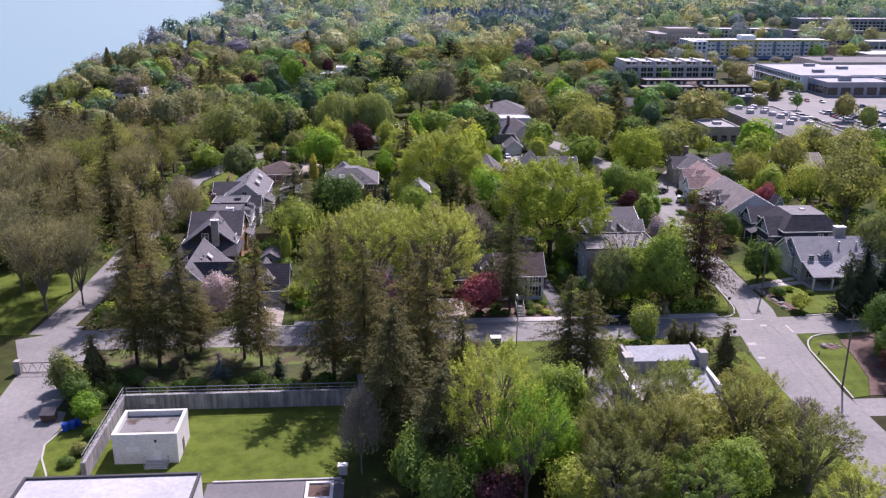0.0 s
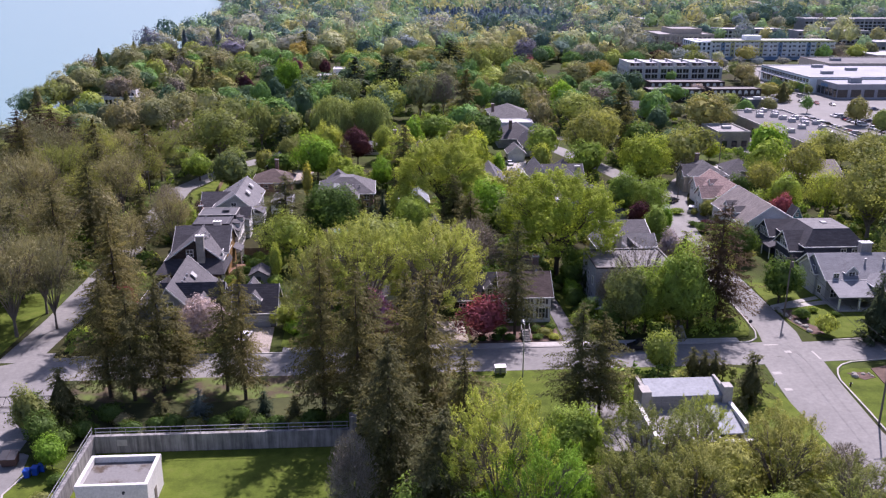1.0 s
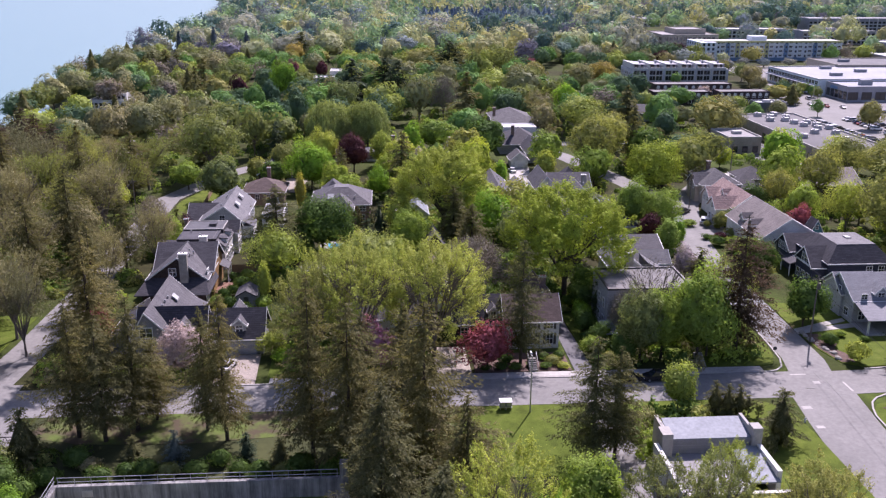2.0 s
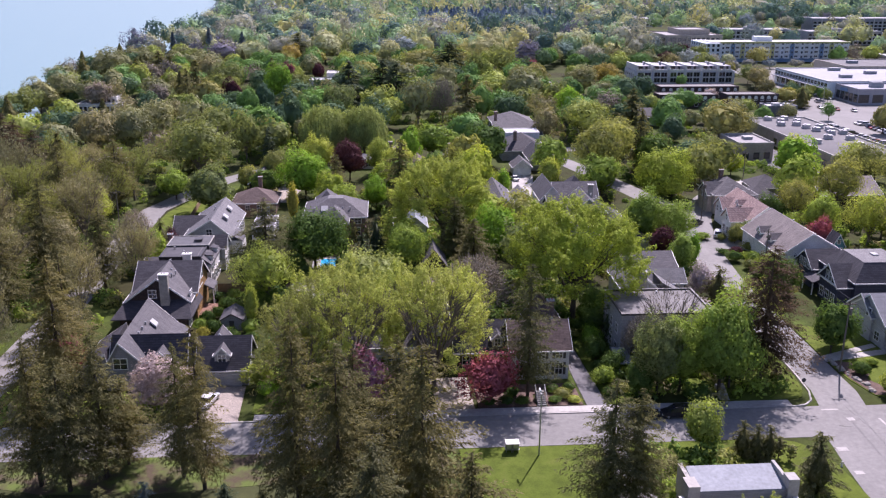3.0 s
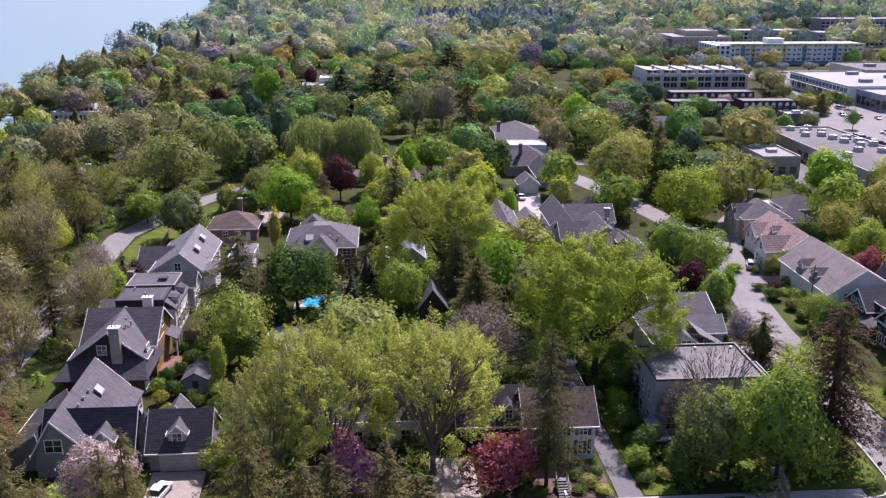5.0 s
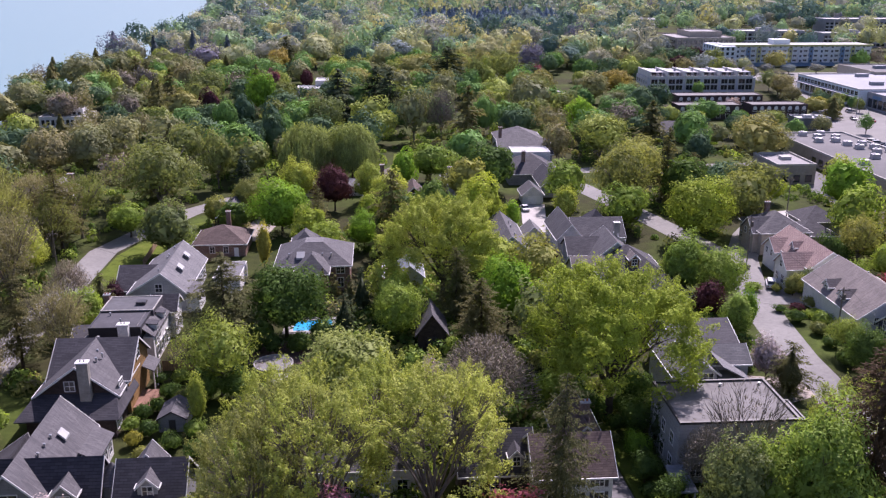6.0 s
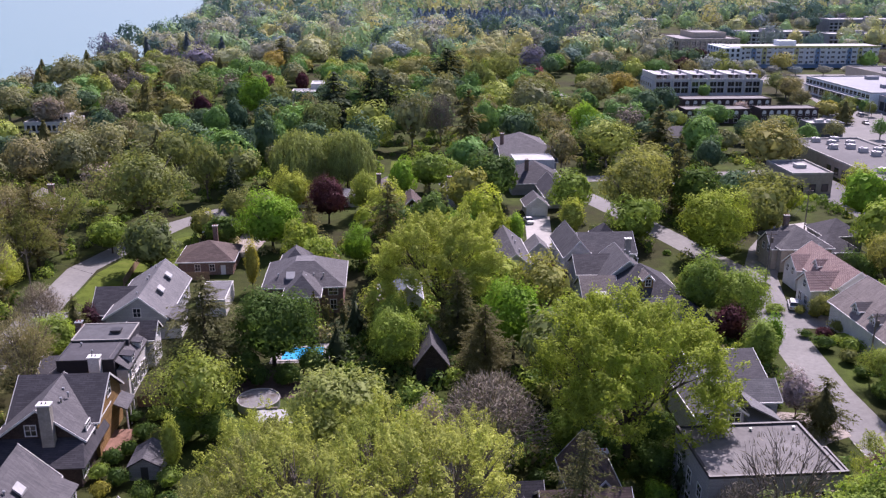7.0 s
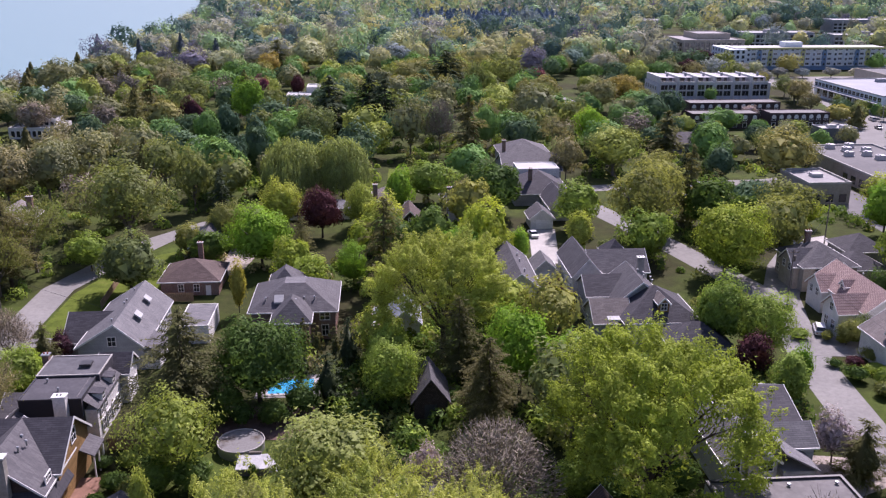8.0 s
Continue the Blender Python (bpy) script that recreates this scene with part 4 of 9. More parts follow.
def willow_crown(seed, r, h, base, strands, size):
    """A dome from whose surface long leafy strands hang."""
    rng = np.random.default_rng(seed)
    d = unit(rng, strands)
    d[:, 2] = np.abs(d[:, 2]) * 0.9 + 0.1
    d /= np.linalg.norm(d, axis=1, keepdims=True)
    k = rng.uniform(0.55, 1.0, strands) ** 0.5
    lump = 1 + 0.10 * np.sin(3 * np.arctan2(d[:, 1], d[:, 0]) + seed) + 0.06 * np.sin(7 * np.arctan2(d[:, 1], d[:, 0]))
    P, N, T = [], [], []
    for i in range(strands):
        x, y, z = d[i] * r * k[i] * lump[i]
        z = base + 0.42 * (h - base) + d[i][2] * (h - base) * 0.58 * k[i]
        length = rng.uniform(0.25, 0.75) * (z - base * 0.4)
        m = max(3, int(length / size))
        for j in range(m):
            P.append((x * (1 + 0.04 * j / m) + rng.normal(0, 0.12), y * (1 + 0.04 * j / m) + rng.normal(0, 0.12), z - length * j / m))
            N.append((d[i][0] + rng.normal(0, 0.4), d[i][1] + rng.normal(0, 0.4), 0.5 * (1 - j / m)))
            T.append((0, 0, -1))
    return leaf_mesh("crown", np.array(P), np.array(N), size * 0.7, rng, 2.6, np.array(T, float))


def twig_crown(seed, r, h, base, count, size):
    """A haze of fine bare twigs with few buds."""
    rng = np.random.default_rng(seed)
    d = unit(rng, count)
    d[:, 2] = np.abs(d[:, 2]) * 1.1 - 0.15
    k = rng.uniform(0.15, 1.0, count) ** 0.45
    lump = 1 + 0.14 * np.sin(5 * np.arctan2(d[:, 1], d[:, 0]) + seed)
    p = np.stack([d[:, 0] * r * k * lump, d[:, 1] * r * k * lump, base + 0.32 * (h - base) + d[:, 2] * (h - base) * 0.66 * k], axis=1)
    t = d + np.array([0, 0, 0.55])
    return leaf_mesh("crown", p, unit(rng, count), size * rng.uniform(0.6, 1.3, count), rng, 6.5, t)


def haze_crown(seed, r, h, base, count, size):
    """A budding crown: fine twigs that stream up and out from lumpy boughs, thin enough to see through."""
    rng = np.random.default_rng(seed)
    zc, rz = base + (h - base) * 0.45, (h - base) * 0.55
    p, nrm = dome(rng, count, r, rz, 60, 0.46, -0.7, 0.10)
    p *= rng.uniform(0.55, 1.0, (len(p), 1)) ** 0.5
    out = p / np.linalg.norm(p, axis=1, keepdims=True)
    tip = out + np.array([0, 0, 0.7]) + rng.normal(0, 0.45, (len(p), 3))
    return leaf_mesh("crown", p + np.array([0, 0, zc]), nrm * 0.6 + unit(rng, len(p)), size * rng.uniform(0.6, 1.4, len(p)), rng, 4.2, tip)


# shapes: nominal radius, nominal height, crown meshes, trunk meshes
LIB = {}


def add_shape(name, r, h, crowns, trunks):
    LIB[name] = (r, h, crowns, trunks)


def fill_library():
    add_shape("hero", 11, 22, [lobed_crown(s, 11, 22, 4.2, 66000, 0.175, 96, 0.16, 7, -0.55, 0.9, 0.05) for s in (5, 11)], [limbs(s, 10, 21, 4.8, 0.55, 10, "bark", 5) for s in (5, 11)])
    add_shape("airy", 9, 20, [lobed_crown(s, 9, 20, 3.4, 19000, 0.165, 64, 0.85, 7, -0.55, 1.0, 0.01) for s in (21, 22, 23)], [limbs(s, 8.5, 19.5, 4.0, 0.40, 18, "bark_grey", 12) for s in (21, 22, 23)])
    add_shape("airy_mid", 9, 20, [dome_crown(s, 10, 21, 2.6, 8000, 0.31, 80, 0.46, 0.10, 0.04) for s in (25, 26)], [limbs(s, 8.5, 19, 4.0, 0.40, 10, "bark_grey") for s in (25, 26)])
    add_shape("round", 6, 13, [dome_crown(s, 6.6, 13.6, 0.9, 9800, 0.24, 70, 0.34, 0.06) for s in (31, 32, 33)], [limbs(s, 5.5, 12, 2.4, 0.26, 7) for s in (31, 32, 33)])
    add_shape("small", 3, 7, [dome_crown(s, 3.4, 7.4, 0.6, 3400, 0.20, 40, 0.38, 0.08) for s in (41, 42)], [limbs(s, 2.8, 6.5, 1.0, 0.12, 6) for s in (41, 42)])
    add_shape("column", 2.5, 9, [dome_crown(s, 2.7, 9.3, 0.3, 3400, 0.20, 50, 0.34, 0.08) for s in (51, 52)], [limbs(s, 1.8, 8.5, 0.8, 0.12, 5) for s in (51, 52)])
    add_shape("shrub", 1.5, 1.9, [dome_crown(s, 1.7, 2.1, 0.05, 1250, 0.14, 24, 0.38, 0.09) for s in (61, 62)], [limbs(s, 1.0, 1.5, 0.3, 0.05, 3) for s in (61, 62)])
    add_shape("spruce", 5, 21, [spruce_crown(s, 5, 21, 3.4, 44, 0.50, 1.1, 1.45, 0.28, 3.0) for s in (71, 72, 73, 74)], [pole_trunk(21, 0.34)] * 4)
    add_shape("spruce_small", 2.4, 8, [spruce_crown(s, 2.4, 8, 0.3, 22, 0.42, 1.0, 1.2, 0.32, 3.0) for s in (75, 76)], [pole_trunk(8, 0.12)] * 2)
    add_shape("cypress", 0.9, 8, [lobed_crown(s, 0.9, 8, 0.1, 1300, 0.18, 24, 0.0, 4, -0.98, 0.4) for s in (81, 82)], [pole_trunk(8, 0.08)] * 2)
    add_shape("willow", 9, 16, [willow_crown(s, 9, 16, 2.0, 1500, 0.42) for s in (91, 92)], [limbs(s, 8, 14, 3.5, 0.5, 8) for s in (91, 92)])
    add_shape("bare", 6, 14, [twig_crown(s, 6, 14, 2.0, 7000, 0.11) for s in (95, 96)], [limbs(s, 5.5, 14, 2.5, 0.22, 10, "bark_grey") for s in (95, 96)])
    add_shape("haze", 9, 20, [haze_crown(s, 10, 21, 3.0, 7200, 0.16) for s in (98, 99)], [limbs(s, 8.5, 19.5, 3.6, 0.36, 14, "bark_grey", 8) for s in (98, 99)])
    add_shape("bare_open", 6, 14, [twig_crown(s, 6, 14, 2.0, 900, 0.10) for s in (97,)], [limbs(s, 5.5, 14, 2.5, 0.20, 14, "bark_grey", 10) for s in (97,)])
    add_shape("far", 7, 15, [dome_crown(s, 8.4, 16.2, 1.0, 3200, 0.46, 44, 0.38, 0.035, 0.10, 0.20) for s in (101, 102, 103, 104)], [limbs(s, 6, 13, 2.4, 0.3, 4) for s in (101, 102, 103, 104)])
    add_shape("far_airy", 7, 16, [dome_crown(s, 8.6, 17.4, 1.6, 3000, 0.44, 60, 0.46, 0.06, 0.05, 0.26) for s in (111, 112, 113)], [limbs(s, 6.5, 15, 3.0, 0.32, 7, "bark_grey") for s in (111, 112, 113)])
    add_shape("far_spruce", 4.5, 19, [spruce_crown(s, 4.5, 19, 1.2, 26, 0.9, 0.8) for s in (121, 122)], [pole_trunk(19, 0.3)] * 2)


fill_library()
for shape in LIB.values():
    for me in shape[2]:
        me.materials.append(M["green"])
TREE_WORDS = {
    "hero": ("broad spreading maple tree", "tree"), "airy": ("tall open-crowned tree in spring leaf", "tree"), "airy_mid": ("tall open-crowned tree in spring leaf", "tree"), "round": ("rounded leafy tree", "tree"), "small": ("small leafy tree", "tree"),
    "column": ("narrow upright leafy tree", "tree"), "shrub": ("clipped rounded shrub", "shrub"), "spruce": ("tall spruce with drooping boughs", "conifer"), "spruce_small": ("young spruce", "conifer"),
    "cypress": ("slender upright conifer", "conifer"), "haze": ("tall budding tree with fine hazy twigs", "tree"), "willow": ("weeping willow with hanging strands", "tree"), "bare": ("bare tree with fine twigs", "tree"), "bare_open": ("leafless tree with thin open branches", "tree"),
    "far": ("leafy tree among the neighbourhood's woods", "tree"), "far_airy": ("open-crowned tree among the neighbourhood's woods", "tree"), "far_spruce": ("spruce among the neighbourhood's woods", "conifer"),
}
COLOUR_WORDS = {
    "spring": "yellow-olive budding", "pale_lime": "pale yellow-green",
    "lime": "yellow-green", "fresh": "fresh yellow-green", "green": "fresh green", "bright": "bright green", "deep": "deep green", "olive": "olive-green", "sage": "grey-green", "khaki": "khaki-brown", "gold": "golden yellow", "rust": "rust-orange",
    "purple": "dark purple", "crimson": "crimson", "pink": "pink-flowering", "blush": "pale pink flowering", "twig": "grey-brown", "spruce": "brownish olive", "spruce_green": "dark green", "blue_spruce": "bluish", "pine": "very dark green", "bronze": "dark bronze-brown",
}
TREE_NAMES = {"hero": "maple_tree", "bare": "bare_tree", "bare_open": "bare_tree", "haze": "budding_tree", "column": "upright_tree", "small": "small_tree", "shrub": "shrub", "spruce": "spruce_tree", "spruce_small": "young_spruce", "cypress": "cypress", "willow": "willow_tree", "far_spruce": "spruce_tree"}
PLANTED = []
tree_rng = random.Random(7)


def tree(shape, colour, x, y, h, r, where="", trunk=True, z=0.0):
    """One tree or shrub: an Empty at its foot with trunk and crown."""
    r0, h0, crowns, trunks = LIB[shape]
    words, category = TREE_WORDS[shape]
    ob = new(TREE_NAMES.get(shape, "tree"))
    ob.location = (x, y, z)
    ob.scale = (r / r0, r / r0, h / h0)
    ob.rotation_euler = (0, 0, tree_rng.uniform(0, 6.28))
    i = tree_rng.randrange(len(crowns))
    if trunk:
        t = new("trunk", trunks[i])
        t.parent = ob
    c = new("crown", crowns[i])
    c.parent = ob
    c.material_slots[0].link = "OBJECT"
    # past 560 m the wood_ colours carry painted haze
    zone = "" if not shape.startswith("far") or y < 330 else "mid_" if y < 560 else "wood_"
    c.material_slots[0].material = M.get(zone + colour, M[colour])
    tagged(ob, COLOUR_WORDS[colour] + " " + words + (" " + where if where else ""), category)
    PLANTED.append((x, y, r))
    return ob


# trees that stand out, nearest first: shape, colour, x, y, height, radius
for row in (
    ("spruce", "spruce", 3, 116, 26, 6.2), ("spruce", "spruce", -2, 104, 22, 6.0), ("spruce", "spruce", -6.3, 121.5, 24, 5.4), ("spruce", "spruce_green", 4, 97, 16, 5.6), ("spruce", "spruce", 7.5, 108, 18, 5.2),
    ("bare", "twig", -6.4, 97.5, 13.5, 3.0), ("airy", "lime", 10.5, 95.5, 18.0, 6.2), ("airy", "bright", 14, 90, 15.0, 5.0), ("round", "green", 21.4, 105, 12.0, 4.8), ("round", "bright", 18, 94, 10.5, 4.0),
    ("airy", "olive", 29, 99, 13.5, 5.6), ("airy", "olive", 31, 90, 13, 5.5), ("round", "olive", 37, 96, 12.5, 5.0), ("airy", "olive", 44.5, 98, 12.5, 5.8), ("round", "green", 40, 88, 10, 4.4),
):
    tree(*row, "beside the walled lawn")
for row in (
    ("small", "lime", 11.6, 97.5, 8.0, 4.2), ("small", "green", 15.8, 96.0, 6.5, 3.6), ("small", "olive", 20.4, 98.6, 6.0, 3.4), ("small", "bright", 7.6, 94.0, 7.0, 3.8), ("small", "olive", 27.0, 97.2, 7.0, 3.8), ("small", "olive", 32.6, 97.6, 7.0, 3.8), ("small", "olive", 41.6, 100.6, 7.0, 3.8), ("small", "olive", 47.0, 99.2, 7.0, 3.8), ("small", "lime", 49.6, 94.6, 6.5, 3.4),
    ("small", "green", 36.4, 91.4, 7.0, 4.0), ("small", "olive", 44.4, 92.4, 7.0, 4.0), ("small", "green", 28.0, 87.0, 7.0, 4.0), ("small", "lime", 19.6, 87.4, 7.0, 3.8), ("small", "deep", 6.0, 89.2, 5.0, 3.2),
):
    tree(*row, "in the low near thicket")
for row in (
    ("airy", "olive", 50, 90, 11, 5.5), ("airy", "lime", 51, 80, 9, 5.0), ("small", "purple", 9.5, 84, 8, 3.2), ("small", "green", 3, 87, 8, 3.2), ("airy", "sage", 35.5, 103, 11, 4.2), ("airy", "olive", 25, 92, 12, 4.6),
    ("airy", "lime", 39.8, 111.2, 8.4, 3.6), ("bare", "twig", 52.5, 98, 9.5, 3.6), ("round", "olive", 47, 105, 8, 3.6), ("small", "green", 0, 92, 9, 3.6), ("airy", "olive", 24, 84, 11, 5), ("airy", "green", 33, 82, 10, 5),
):
    tree(*row, "in the near thicket")
for row in (
    ("spruce", "spruce_green", 25.6, 122.2, 18.4, 4.6), ("spruce", "spruce_green", 28.8, 122.8, 16.6, 4.2), ("spruce", "spruce", -11.4, 125.4, 26.4, 5.0), ("spruce", "spruce", -23.6, 130.6, 22.5, 4.0), ("spruce", "spruce_green", -26.8, 133.6, 19, 3.8),
    ("spruce", "spruce", -34.6, 137.0, 13.0, 3.6), ("spruce", "spruce", -36.6, 134.2, 20.5, 4.6), ("spruce", "spruce", -40.2, 131.2, 18.5, 4.6), ("spruce", "spruce", -44.2, 132.6, 20.5, 4.8),
    ("spruce", "spruce", -49.5, 157, 23, 6.0), ("spruce_small", "spruce_green", -48.7, 125.4, 9.2, 3.0), ("spruce", "spruce", -4.8, 132.6, 18, 4.2), ("spruce", "spruce", 0.6, 128.6, 21.5, 5.2),
    ("spruce_small", "spruce_green", 52.4, 125.2, 9.0, 3.0), ("spruce_small", "spruce_green", 46.8, 134.4, 5.6, 1.7), ("spruce_small", "spruce_green", 48.4, 133.6, 5.4, 1.6), ("spruce_small", "spruce_green", 49.9, 133.2, 5.4, 1.6),
):
    tree(*row, "along the street")
for row in (
    ("cypress", "spruce_green", 51.4, 133.3, 4.0, 0.9), ("cypress", "olive", 52.7, 132.6, 3.0, 0.8), ("spruce_small", "blue_spruce", -29.3, 124.8, 5.4, 1.5), ("spruce_small", "spruce_green", -35.0, 126.0, 4.0, 1.6),
    ("spruce_small", "pine", -20.0, 125.0, 4.6, 1.7), ("spruce_small", "spruce_green", -15.6, 124.0, 4.2, 1.6), ("small", "olive", -51.6, 120.9, 8.0, 2.8), ("small", "deep", -49.0, 118.2, 5.6, 2.6),
    ("small", "bright", -46.0, 112.6, 5.0, 2.3), ("small", "deep", -53.2, 124.5, 5.5, 2.2), ("small", "deep", 74.8, 165.4, 9.6, 4.4), ("small", "deep", 77.4, 168.6, 7.5, 3.6),
):
    tree(*row, "along the street")
for row in (
    ("small", "lime", 41.7, 136.0, 7.6, 2.9), ("airy", "spring", -6.0, 154.5, 20.6, 8.2), ("airy", "spring", 6.6, 156, 19.6, 9.0), ("airy", "olive", -13, 152, 17.4, 6.2), ("airy", "lime", 1, 164, 16.6, 7.0), ("airy", "spring", 10.4, 166, 15.6, 6.0), ("airy", "olive", -10, 160, 17.5, 6.0),
    ("round", "green", 50.2, 152.0, 17.6, 6.4), ("round", "sage", 40.6, 152.4, 13.6, 4.8), ("small", "deep", 37.6, 151.6, 6.5, 2.6), ("round", "green", 44.6, 153.6, 13.5, 5.0), ("round", "deep", 52.6, 154.0, 12, 4.6), ("spruce", "bronze", 58.3, 156.0, 23.0, 6.4), ("airy", "lime", 59.0, 163.5, 14, 4.6), ("spruce", "spruce_green", 20.7, 152.8, 21.8, 4.2),
    ("small", "crimson", 14.9, 151.2, 8.4, 4.6), ("bare", "twig", 15.4, 180.5, 14.6, 7.2), ("bare", "twig", 40.4, 161.4, 10.0, 3.2), ("hero", "fresh", 33.6, 181.6, 22.2, 12.4), ("airy", "lime", -12.5, 168, 15, 6.5), ("airy", "lime", 2.0, 174, 13.5, 6.0),
):
    tree(*row, "in a front garden")
for row in (
    ("round", "pale_lime", -2.6, 182.5, 15.6, 8.4), ("airy_mid", "lime", -23.2, 192.5, 13.8, 6.6), ("round", "deep", -15.6, 214.0, 14.6, 8.0), ("small", "deep", -19.6, 208.4, 6.5, 3.6), ("small", "green", -25.4, 190.6, 4.4, 3.0), ("small", "deep", -21.0, 191.0, 4.6, 3.0), ("small", "deep", -26.0, 195.4, 4.6, 2.8), ("small", "deep", -9.0, 209.6, 5.0, 3.0), ("small", "deep", -12.6, 207.0, 4.0, 2.6), ("hero", "lime", 13, 229, 20.5, 10.6), ("round", "bright", 23.6, 214, 15.3, 6.0),
    ("spruce", "spruce_green", -25.2, 209, 17.6, 7.4), ("spruce_small", "pine", -5.4, 212.4, 9.0, 2.6), ("cypress", "spruce_green", -4.6, 223.0, 9.5, 1.1), ("round", "green", 3.4, 219.4, 10.0, 4.4), ("spruce_small", "spruce_green", -28.8, 204.2, 8.0, 2.6), ("spruce", "spruce", 17.6, 204.0, 14.0, 5.4), ("spruce", "spruce_green", 14.6, 217.5, 15.0, 4.2), ("round", "green", 4.0, 211, 11.5, 5.0), ("small", "blush", 7.8, 186.0, 8.6, 2.6),
    ("column", "lime", -24.8, 182.0, 9.6, 1.5), ("small", "pink", -3.2, 149.8, 9.8, 3.8), ("bare_open", "twig", 45.0, 160.8, 17.0, 6.5), ("round", "blush", -33.6, 151.6, 9.8, 4.8), ("small", "crimson", -50.5, 163, 7.5, 2.8), ("small", "lime", -20.6, 158.8, 4.6, 2.4),
):
    tree(*row, "behind the street's houses")
# Most shrubs here are deep green, standing in for shade beside the driveway.
for row in (
    ("spruce_small", "pine", 38.6, 172.4, 9.0, 2.6), ("small", "bright", 34.6, 170.6, 4.2, 1.9), ("small", "deep", 36.2, 176.5, 6.0, 3.0), ("small", "deep", 29.6, 182.8, 5.4, 3.2), ("small", "green", 26.6, 185.4, 6.0, 3.4), ("small", "deep", 38.2, 184.6, 6.4, 3.4), ("small", "deep", 40.4, 179.4, 5.0, 2.6), ("small", "deep", 34.0, 164.6, 4.6, 2.2), ("small", "deep", 35.8, 159.6, 4.4, 2.2), ("small", "green", 33.2, 156.0, 3.4, 1.8),
):
    tree(*row, "beside the long driveway")
for row in (
    ("round", "fresh", 74.8, 263.5, 17, 9.4), ("airy_mid", "olive", 62.5, 285, 21.5, 10.2), ("round", "bright", -22.5, 275, 14.5, 8.0), ("round", "bright", -2.7, 262.5, 10, 4.2), ("round", "green", 60.2, 228, 13.5, 5.8), ("round", "green", 65.2, 224, 12.5, 6.0),
    ("column", "green", 62.4, 206.6, 10.6, 3.1), ("small", "purple", 61.0, 217, 8.0, 3.4), ("small", "blush", 61.4, 191.5, 7.6, 3.2), ("spruce_small", "pine", 59.1, 195.2, 4.6, 1.5), ("spruce_small", "spruce_green", 62.8, 187.0, 9.0, 3.4), ("round", "purple", -10.9, 297, 13.5, 5.8), ("round", "lime", 3.0, 284, 14, 6.3), ("round", "lime", -1.6, 303, 13, 4.4), ("round", "lime", -21.0, 304, 13, 6.2), ("round", "olive", -33.0, 293, 11, 5.2),
    ("spruce", "spruce_green", -13.6, 271, 13.5, 3.2), ("column", "gold", -23.6, 249, 11.8, 1.8), ("cypress", "spruce_green", -9.8, 226.4, 9.2, 1.0), ("cypress", "spruce_green", -7.6, 225.0, 9.0, 1.0),
):
    tree(*row, "in a back garden")
for row in (
    ("spruce_small", "pine", -2.5, 222.4, 10.2, 2.2), ("cypress", "pine", -9.3, 214.6, 8.6, 1.3), ("small", "purple", 34.9, 249.0, 5.6, 3.0), ("small", "purple", 37.4, 246.0, 5.0, 2.4), ("small", "crimson", 46.9, 251.4, 4.4, 2.6), ("spruce_small", "spruce_green", 15.4, 219, 11.6, 2.0), ("column", "green", -1.4, 308, 11.5, 3.0), ("column", "bright", 33.2, 275, 8.6, 2.7), ("column", "lime", 47.8, 282, 10.2, 3.9), ("round", "green", 24.6, 288, 8.4, 3.9),
    ("willow", "pale_lime", -20.4, 327, 19.0, 9.0), ("willow", "pale_lime", -7.0, 329, 18.5, 8.2), ("airy_mid", "sage", -55.0, 294, 22.0, 12.6), ("far", "deep", 33.0, 313, 15.5, 8.8), ("far", "green", 16.1, 327, 13.0, 7.2),
    ("far_spruce", "spruce_green", 32.6, 380, 22.5, 6.6), ("bare", "twig", 24.0, 392, 20.5, 5.8), 
):
    tree(*row, "among the houses")
for row in (
    ("far_airy", "olive", 70, 297, 20, 8.0), ("far_airy", "gold", 122, 342, 17.5, 10.4), ("far_airy", "olive", 101, 292, 15.0, 7.8),
    ("far_spruce", "spruce_green", 80.4, 303, 21, 4.0), ("spruce_small", "spruce_green", 98, 330, 8.2, 2.8), ("far_airy", "olive", 89, 269, 17.0, 7.0), ("far", "green", 111.9, 457, 13.5, 9.2), ("far", "lime", -38.6, 640, 23, 13.2), 
    
):
    tree(*row)
for row in (
    ("far", "deep", -38, 436, 13.4, 9.6),
    ("far_airy", "sage", -57.5, 342, 17.6, 6.6), ("far", "purple", 212, 655, 12, 7),
    
):
    tree(*row)
for row in (
    ("airy_mid", "olive", 113, 203, 24, 11.5), ("airy_mid", "sage", 103, 172, 15, 5.6), ("airy_mid", "olive", 118, 249, 17.5, 8.0), ("airy_mid", "lime", 112, 222, 15.5, 6.4), ("round", "green", 105, 232, 11, 5.0), ("small", "crimson", 100.5, 222, 8, 3.4), ("airy_mid", "olive", 104, 243, 13, 6),
    ("spruce_small", "pine", 87.4, 147.8, 16.0, 4.6), ("spruce_small", "pine", 83.7, 146.4, 13.4, 3.4), ("spruce_small", "pine", 92.0, 148.6, 14.5, 3.6), ("round", "deep", 84, 131, 11, 5.5), ("round", "purple", 79.5, 118.5, 8, 4.2), ("round", "deep", 80.5, 125, 7, 3.8), ("round", "deep", 87, 119, 11, 5.6), ("small", "purple", 78.2, 112.4, 4, 2.0), ("round", "deep", 77.8, 192, 9, 4.0), ("airy_mid", "lime", 79, 200, 7.5, 3.4), ("small", "olive", 82.6, 227.8, 5.0, 2.2), ("small", "sage", 85.4, 228.6, 5.2, 2.4), ("small", "green", 95.8, 229.0, 7.0, 3.2), ("small", "deep", 97.4, 243.0, 8.0, 3.6), ("column", "bright", 66.0, 210.6, 9.0, 2.2),
):
    tree(*row, "beside the east road")
